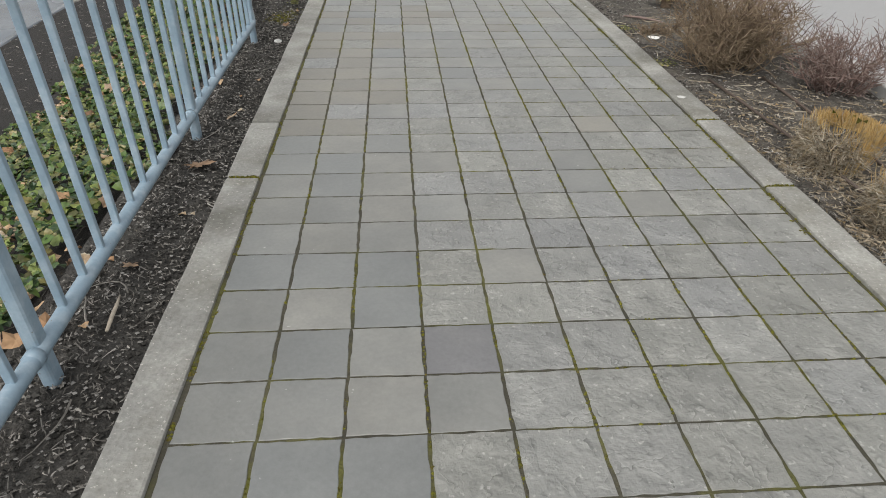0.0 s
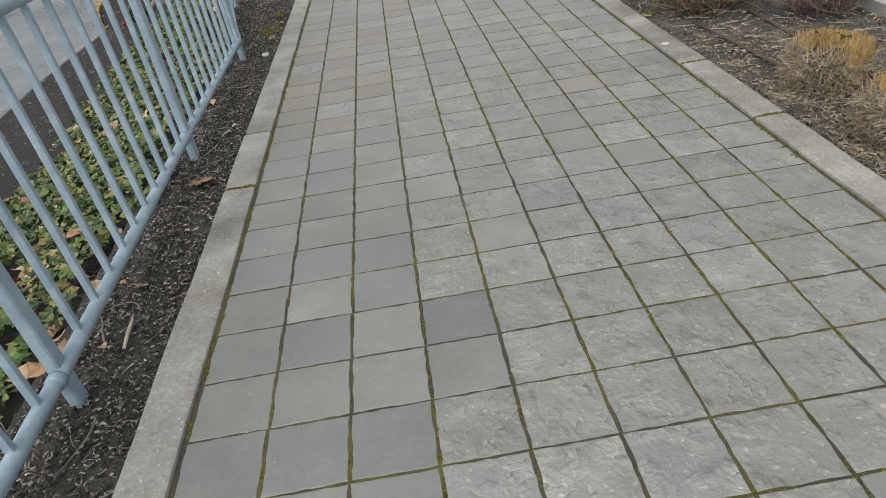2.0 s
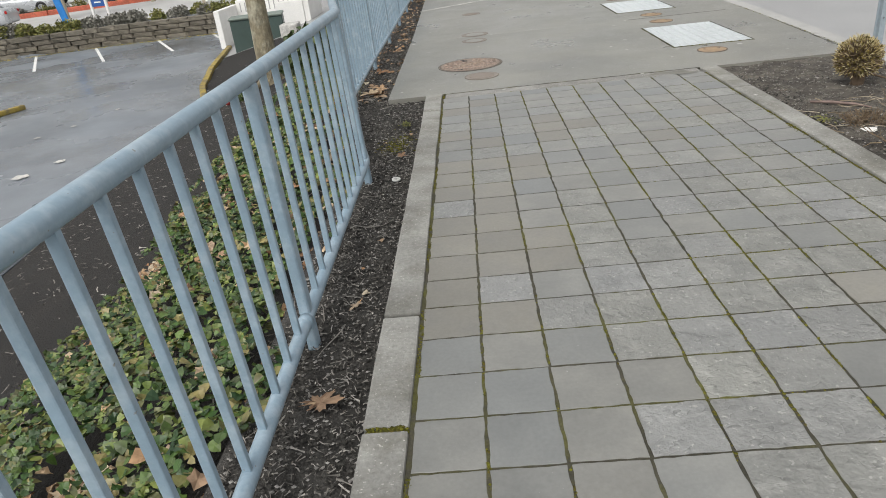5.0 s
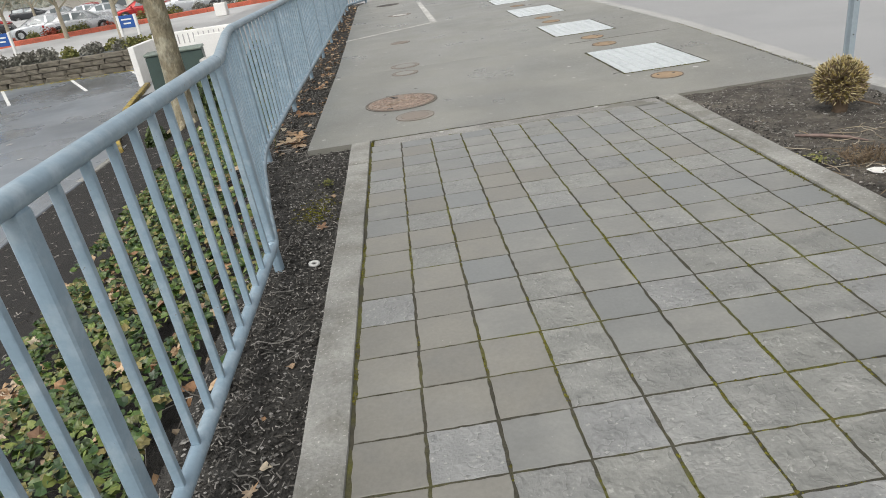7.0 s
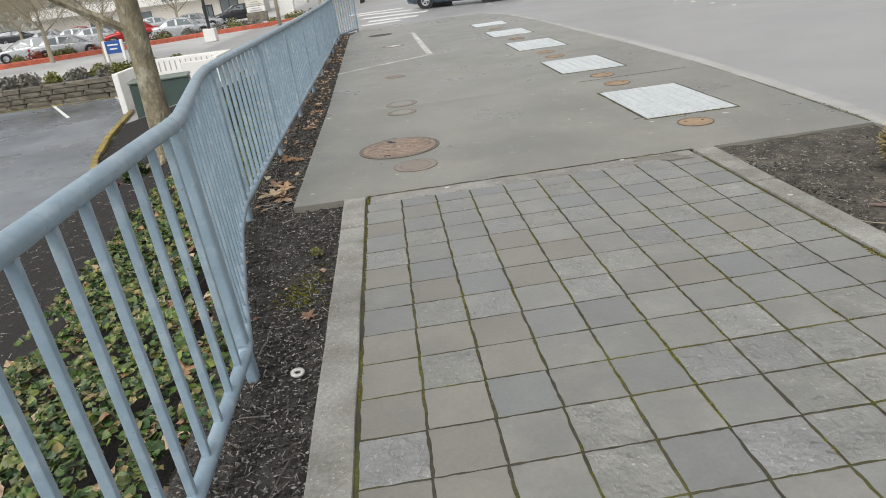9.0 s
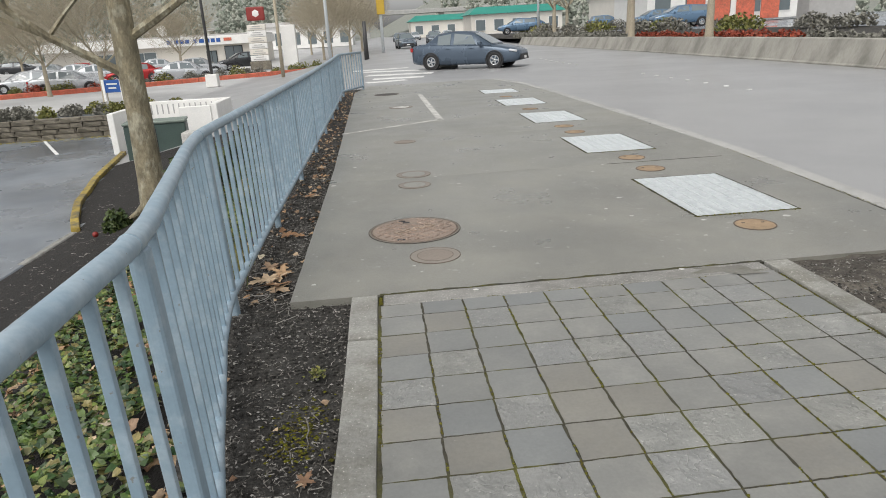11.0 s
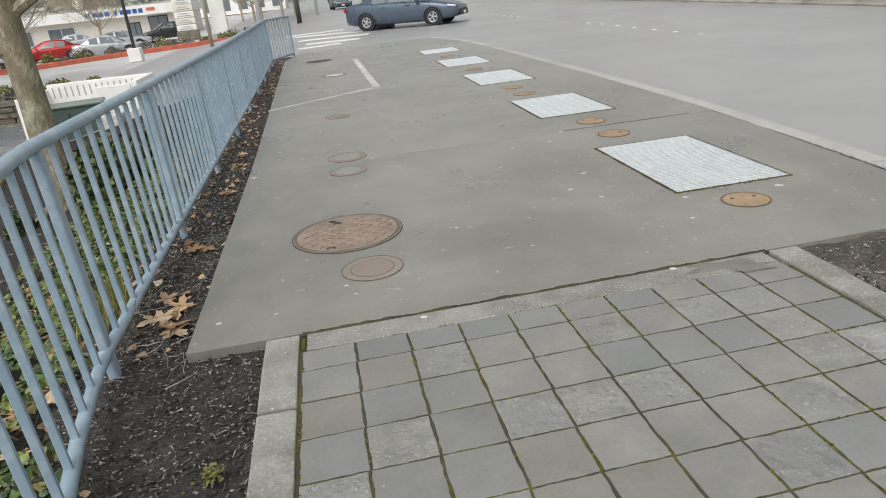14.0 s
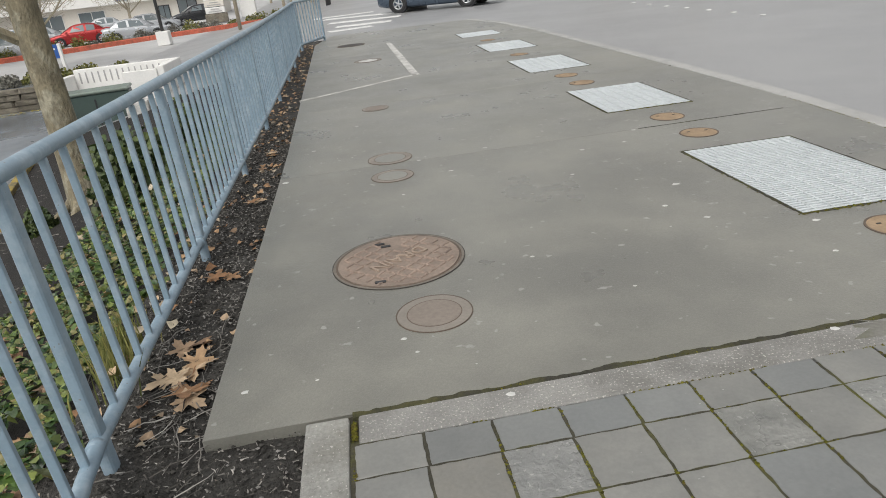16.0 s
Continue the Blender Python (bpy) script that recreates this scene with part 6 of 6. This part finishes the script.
plinth = thing("grey_plinth", pose(20.5, 27.5, 0.64), "dark grey masonry plinth on the raised lot", "plinth")
t = bmesh.new()
box(t, (-1.1, -0.5, 0), (1.1, 0.5, 1.5), 0.04)
part("block", t, M_ROOF, plinth)

# ---- trees, poles, buildings in the distance ----
far1 = limb_tree("bare_tree", (13.6, 24.5, 0.5), 8, 0.16, 21, (M_GREYTWIG, M_GREYTWIG), "leafless street tree above the barrier", 0.6, 0.32, depth=3)
for x, y, z in ((13.4, 33, 0.5), (16.5, 42, 0.7), (14, 52, 0.5), (18, 63, 0.6)):
    copy_thing(far1, pose(x, y, z, 0, 0, y * 37))
far2 = limb_tree("bare_tree", (-13.5, 31.5, -1.15), 7, 0.13, 22, (M_GREYTWIG, M_GREYTWIG), "leafless lot tree with grey-brown branches", 0.75, 0.3, depth=4, limbs=5, haze=2600)
for x, y, z, a in ((-22, 33, -1.15, 70), (-30, 36, -1.15, 130), (-3.8, 52, -0.7, 200), (-2.6, 60, -0.6, 20), (-1.8, 70, -0.5, 250), (-5.5, 66, -0.8, 120), (-17, 58, -1.2, 10), (-38, 48, -1.2, 300),
                   (-20, 40, -1.15, 33), (-27, 47, -1.2, 210), (-36, 41, -1.15, 95), (-44, 56, -1.2, 10), (-34, 66, -1.2, 280), (-2.2, 84, -0.4, 190), (-9, 90, -0.6, 77), (-26, 84, -1, 160)):
    copy_thing(far2, pose(x, y, z, 0, 0, a) )


def lamp_pole(x, y, z, h, r, m, label, base=0.0):
    th = thing("light_pole", pose(x, y, z), label, "pole")
    tube("shaft", [(0, 0, 0), (0, 0, h * 0.5), (0, 0, h)], [r, r * 0.85, r * 0.7], m, th, 10)
    if base:
        t = bmesh.new()
        box(t, (-base, -base, 0), (base, base, 0.75), 0.03)
        part("footing", t, M_CREAM, th, "pale concrete footing")
    return th


lamp_pole(-10.3, 40, -1.15, 9, 0.10, M_POLE, "dark lamp pole on a concrete footing", 0.35)
lamp_pole(-2.75, 36, -0.3, 9, 0.10, M_GALV, "grey metal signal pole by the crossing")
lamp_pole(-0.85, 42, -0.2, 2.4, 0.16, M_POLE, "stout black post by the street")
lamp_pole(-6.3, 42, -1.0, 6, 0.12, M_GREYTWIG, "brown wooden pole by the lot")
lamp_pole(15.0, 62, 0.4, 9, 0.12, M_GALV, "grey street light pole above the barrier")
sig = thing("traffic_signal", pose(0.3, 55, -0.12), "yellow traffic signal with mast arm over the street", "traffic signal")
tube("mast", [(0, 0, 0), (0, 0, 6.3)], [0.13, 0.1], M_GALV, sig, 10)
tube("arm", [(0, 0, 4.6), (4, 0, 4.8), (9, 0, 4.9)], [0.08, 0.07, 0.05], M_GALV, sig, 8)
t = bmesh.new()
box(t, (-0.3, -0.25, 3.0), (0.35, -0.05, 4.2), 0.04)
part("signal_head", t, M_WOODPOST, sig)


def bank_building():
    th = thing("bank_building", pose(-18.5, 72, -1.15), "low cream bank building with a white fascia", "building")
    t = bmesh.new()
    box(t, (-16, 0, 0), (5.2, 14, 2.35), 0.02)
    part("wall", t, M_STUCCO, th)
    t = bmesh.new()
    box(t, (-16.4, -0.9, 2.35), (5.5, 14.3, 3.25), 0.03)
    part("fascia", t, M_CREAM, th, "white fascia band")
    t = bmesh.new()
    box(t, (-16.2, -0.7, 3.25), (5.3, 14.1, 3.4), 0.02)
    part("roof", t, M_ROOF, th)
    for i, (x, w) in enumerate(((-3.0, 0.5), (-2.3, 0.4), (-1.75, 0.4), (-1.2, 0.4), (-0.4, 0.3), (0.25, 0.5), (0.85, 0.4), (1.4, 0.4), (1.95, 0.4))):
        t = bmesh.new()
        box(t, (x - w / 2, -0.95, 2.62), (x + w / 2, -0.905, 3.0))
        part("sign_bar", t, M_SIGNBLUE, th, "blue sign shape")
    t = bmesh.new()
    box(t, (2.5, -0.95, 2.7), (3.3, -0.905, 3.0), 0.02)
    part("sign_emblem", t, M_REDKERB, th, "red sign shape")
    for x, w, z0, z1 in ((3.2, 1.7, 0.05, 2.1), (0.9, 0.9, 0.3, 1.7), (-6, 2.4, 0.6, 1.9), (-10, 2.4, 0.6, 1.9)):
        win = bmesh.new()
        box(win, (x - w / 2 - 0.08, -0.08, z0 - 0.06), (x + w / 2 + 0.08, 0.02, z1 + 0.08), 0.01)
        fr_ = part("window", win, M_TRIM if w < 2 else M_CREAM, th, "framed dark window")
        for s in (-1, 1):
            t = bmesh.new()
            box(t, (x + (-w / 2 if s < 0 else 0.04), -0.11, z0), (x + (-0.04 if s < 0 else w / 2), -0.085, z1))
            part("pane", t, M_CARGLASS, fr_)
    t = bmesh.new()
    dish = disc(0.55, 0, 0.08, 20)
    part("roof_dish", dish, M_CREAM, th, "white round roof dish", True).matrix_basis = pose(-4.4, 2, 4.0, 75, 0, 0)
    t.free()
    return th


bank_building()
pyl = thing("pylon_sign", pose(-10.6, 60, -1.1), "tall stacked tenant sign with a dark red top", "sign")
for i in range(6):
    t = bmesh.new()
    box(t, (-0.85, -0.2, 0.75 + i * 0.52), (0.75, 0.2, 1.22 + i * 0.52), 0.03)
    part("panel", t, M_STUCCO if i % 2 else M_CREAM, pyl)
    for k, w in enumerate((1.1, 0.7)):
        t = bmesh.new()
        box(t, (-w / 2 - 0.05, -0.23, 0.87 + i * 0.52 + k * 0.18), (w / 2 - 0.05, -0.205, 0.93 + i * 0.52 + k * 0.18))
        part("text_bar", t, M_ROOF, pyl, "grey illegible line of lettering")
t = bmesh.new()
box(t, (-0.95, -0.25, 0), (0.85, 0.25, 0.72), 0.04)
part("plinth", t, M_STONEWALL, pyl)
t = bmesh.new()
box(t, (-0.75, -0.2, 4.15), (0.8, 0.2, 5.3), 0.12, segs=2)
part("top_sign", t, M_SIGNRED, pyl, "dark red shaped top panel")
t = bmesh.new()
bmesh.ops.create_cone(t, cap_ends=True, segments=6, radius1=0.32, radius2=0.1, depth=0.04)
part("emblem", t, M_CREAM, pyl, "white leaf-like shape").matrix_basis = pose(0.05, -0.22, 4.75, 90, 0, 0)
box_w = thing("white_pylon", pose(-8.2, 62, -1.0), "plain white sign pylon", "sign")
t = bmesh.new()
box(t, (-0.65, -0.3, 0), (0.65, 0.3, 3.6), 0.05)
part("panel", t, M_CREAM, box_w)


def far_building(x, y, z, w, d, h, wall_m, roof_m, label, seed, eave=0.6, rise=1.2):
    rr = random.Random(seed)
    th = thing("far_building", pose(x, y, z), label, "building")
    t = bmesh.new()
    box(t, (-w / 2, 0, 0), (w / 2, d, h), 0.02)
    part("wall", t, wall_m, th)
    t = bmesh.new()
    a = [(-w / 2 - eave, -eave, h), (w / 2 + eave, -eave, h), (w / 2 + eave, d + eave, h), (-w / 2 - eave, d + eave, h)]
    b = [(-w / 2 + eave * 2, eave * 2, h + rise), (w / 2 - eave * 2, eave * 2, h + rise), (w / 2 - eave * 2, d - eave * 2, h + rise), (-w / 2 + eave * 2, d - eave * 2, h + rise)]
    va, vb = [t.verts.new(p) for p in a], [t.verts.new(p) for p in b]
    t.faces.new(va[::-1])
    t.faces.new(vb)
    for i in range(4):
        t.faces.new((va[i], va[(i + 1) % 4], vb[(i + 1) % 4], vb[i]))
    part("roof", t, roof_m, th)
    k = int(w / 3)
    for i in range(k):
        x0 = -w / 2 + (i + 0.5) * w / k
        t = bmesh.new()
        box(t, (x0 - 0.9, -0.06, 0.6), (x0 + 0.9, 0.02, h * 0.75))
        fr_ = part("window", t, M_CREAM, th)
        t = bmesh.new()
        box(t, (x0 - 0.8, -0.09, 0.7), (x0 + 0.8, -0.065, h * 0.75 - 0.1))
        part("pane", t, M_CARGLASS, fr_)
    return th


far_building(24, 118, 0.2, 16, 12, 3.4, M_STUCCO, M_TEAL, "far low building with a teal roof", 1)
far_building(14, 150, 0, 14, 12, 3.4, M_STUCCO, M_TEAL, "far low shop with a teal canopy roof", 2)
far_building(38, 66, 0.8, 22, 10, 3.4, M_CREAM, M_ROOF, "white low shop with red doors on the raised lot", 3, 0.4, 0.5)
for k in range(4):
    t = thing("red_door", pose(32 + k * 2.6, 65.9, 0.8), "red panelled roller door of the shop", "door", "red doors")
    b = bmesh.new()
    box(b, (-0.95, -0.1, 0), (0.95, 0.04, 2.3), 0.02)
    part("panel", b, M_REDKERB, t)
far_building(-75, 190, -0.6, 60, 18, 5, M_STUCCO, M_ROOF, "long beige store across the shopping lot", 4, 0.5, 0.8)
far_building(-14, 130, -0.5, 18, 14, 4, M_CREAM, M_ROOF, "pale shop beyond the bank", 5, 0.5, 0.8)
far_building(52, 105, 0.6, 30, 14, 4.5, M_STUCCO, M_ROOF, "pale store on the raised lot", 6, 0.5, 0.8)
bridge = thing("overpass", pose(0, 240, 0), "long pale concrete overpass crossing the far street", "bridge")
t = bmesh.new()
box(t, (-70, 0, 7.2), (60, 8, 8.6), 0.1)
part("deck", t, M_KERB, bridge)
for x in (-50, -25, -4, 22, 46):
    t = bmesh.new()
    box(t, (x - 0.8, 2, -2), (x + 0.8, 6, 7.2), 0.1)
    part("pier", t, M_KERB, bridge)

# wooded slopes in the distance; haze is put into their pale colours
V, F = [], []
hx = [-700 + 50 * i for i in range(29)]
hy = [(150, 0), (230, 0.25), (330, 0.7), (480, 1.0), (700, 1.25)]
for y, u in hy:
    for x in hx:
        gap = 1 - 0.85 * math.exp(-((x - 6) / 40) ** 2)
        V.append((x, y, -3 + u * gap * (34 + 16 * noise.noise((x * 0.006, y * 0.004, 3)) + (14 if x < -40 else 0))))
w = len(hx)
for j in range(len(hy) - 1):
    for i in range(w - 1):
        F.append((j * w + i, j * w + i + 1, (j + 1) * w + i + 1, (j + 1) * w + i))
tagged(raw("far_hills", V, F, mat("hazed_wood_floor", (0.25, 0.26, 0.23), 0.95, bump=0.0), smooth=True), "wooded hills beyond the town", "hills", kind="structure")
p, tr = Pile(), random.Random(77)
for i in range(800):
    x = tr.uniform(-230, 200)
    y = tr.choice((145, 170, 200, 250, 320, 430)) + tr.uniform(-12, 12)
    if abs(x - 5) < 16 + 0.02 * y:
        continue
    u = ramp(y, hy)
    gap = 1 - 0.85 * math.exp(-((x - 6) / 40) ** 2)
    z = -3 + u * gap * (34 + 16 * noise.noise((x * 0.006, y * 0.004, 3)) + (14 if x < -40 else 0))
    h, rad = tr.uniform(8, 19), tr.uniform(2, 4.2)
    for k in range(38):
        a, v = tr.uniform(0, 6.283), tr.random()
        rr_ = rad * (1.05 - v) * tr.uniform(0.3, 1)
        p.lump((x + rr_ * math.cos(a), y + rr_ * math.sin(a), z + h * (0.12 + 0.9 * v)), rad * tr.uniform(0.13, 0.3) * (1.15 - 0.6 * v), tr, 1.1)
p.make("far_woods", M_FIR, "distant evergreen woods on the hills, paled by painted haze", "woods")

bpole = thing("blue_banner_post", pose(-17.6, 25.2, -1.15, 0, -8, 0), "bright blue slanted banner post above the stone wall", "post")
t = bmesh.new()
box(t, (-0.16, -0.05, 0), (0.16, 0.05, 1.9), 0.03)
part("banner", t, mat("bright_blue_vinyl", (0.02, 0.22, 0.62), 0.5, bump=0.0), bpole)

# damp yellowed leaves washed against the stone wall
pile, yl = Pile(), random.Random(55)
for i in range(700):
    x = yl.uniform(-24, -8.8)
    y = ramp(x, WALL) - 0.3 - abs(yl.gauss(0, 0.35)) * (0.4 + max(0.0, noise.noise((x * 0.6, 0, 2))) * 2.5)
    pile.leaf((x, y, -1.885), yl.uniform(0.06, 0.14), yl.uniform(0, 6.3), yl.uniform(-0.15, 0.15), yl.uniform(-0.15, 0.15), 4, 0.1)
pile.make("washed_leaves", island_mat("yellowed_leaves", ((0.32, 0.27, 0.06), (0.42, 0.36, 0.10), (0.22, 0.17, 0.06)), 0.7, 0.2, 0.3), "damp yellow leaves washed along the stone wall", "leaves")

# dark evergreen shrubs on the bank between fence and tree
for k, (x, y, r_) in enumerate(((-2.3, 5.6, 0.45), (-2.7, 6.6, 0.5), (-2.2, 7.6, 0.42), (-4.3, 7.3, 0.2))):
    shrub(x, y, ground_z(x, y), r_, r_ * 1.5, M_BANKLEAF, 900 + k, "dark green leafy shrub on the mulch bank", "shrubs on the bank", 900)

# ---- pavers ----
def paver_mesh(seed, x0, x1, y0, y1):
    """A paver with a worn uneven outline, rounded edge and slightly hollow top."""
    rr = random.Random(seed)
    n = 8
    ring = []
    for (ax, ay), (bx, by) in zip(((x0, y0), (x1, y0), (x1, y1), (x0, y1)), ((x1, y0), (x1, y1), (x0, y1), (x0, y0))):
        for k in range(n):
            u = k / n
            w = 0.0024
            ring.append((ax + (bx - ax) * u + rr.uniform(-w, w), ay + (by - ay) * u + rr.uniform(-w, w)))
    cx, cy = (x0 + x1) / 2, (y0 + y1) / 2
    V = [(x, y, -0.05) for x, y in ring] + [(x, y, -0.0009) for x, y in ring]
    V += [(cx + (x - cx) * 0.982, cy + (y - cy) * 0.982, rr.uniform(-0.0003, 0.0003)) for x, y in ring]
    V.append((cx, cy, 0.0005))
    m = len(ring)
    F = []
    for k in range(m):
        q = (k + 1) % m
        F += [(k, q, m + q, m + k), (m + k, m + q, 2 * m + q, 2 * m + k), (2 * m + k, 2 * m + q, 3 * m)]
    return V, F


pr = random.Random(21)
gx, gy = 0.0056, 0.0042
variants = {}
for kind_, mm in (("s", M_SLATE), ("c", M_CLEFT), ("d", M_SLATE_DARK), ("b", M_BEIGE)):
    for v in range(6):
        V, F = paver_mesh(v * 7 + (50 if kind_ == "c" else 0), -PX / 2 + gx, PX / 2 - gx, -PY / 2 + gy, PY / 2 - gy)
        if kind_ == "c" and v % 2:
            V = [(q[1], -q[0], q[2]) for q in V]
        me = bpy.data.meshes.new("paver")
        me.from_pydata(V, [], F)
        me.materials.append(mm)
        for p in me.polygons:
            p.use_smooth = False
        variants[kind_, v] = me
for v in range(4):
    V, F = paver_mesh(v + 200, -PX / 2 + gx, PX / 2 - gx, -0.078, 0.078)
    me = bpy.data.meshes.new("paver")
    me.from_pydata(V, [], F)
    me.materials.append(M_SLATE)
    variants["h", v] = me
for r in range(-1, 41):
    for c in range(10):
        smooth_chance = 0.92 if c < 3 else (0.5 if c == 3 else 0.12)
        if r < 13:
            smooth_chance = 0.8 - 0.03 * c
        k = "h" if r < 0 else ("s" if pr.random() < smooth_chance else "c")
        if (c, r) in ((3, 23), (3, 24), (4, 3), (5, 4), (5, 8), (4, 9)):
            k = "d" if r == 23 else "s"
        if c == 3 and r in (20, 21, 22, 25):
            k = "c"
        if k == "s" and (c, r) not in ((3, 23), (3, 24)) and pr.random() < (0.85 if c < 3 and 7 <= r <= 15 else 0.35 if 4 <= r <= 6 or c < 2 and r < 4 else 0.04):
            k = "b"
        v = pr.randrange(4 if k == "h" else 6)
        ob = new("paver", variants[k, v])
        ob.parent = pavement
        y = -0.100 if r < 0 else ROW0 - PY * (r + 0.5)
        ob.matrix_basis = pose(COL0 + PX * (c + 0.5), y + skew(y) * (COL0 + PX * (c + 0.5)), pr.uniform(-0.0007, 0.0007), pr.uniform(-0.2, 0.2), pr.uniform(-0.2, 0.2),
                               (90 if k == "c" and v % 2 else 180 if k != "c" and pr.random() < 0.5 else 0) + math.degrees(skew(y)) + pr.uniform(-0.3, 0.3))
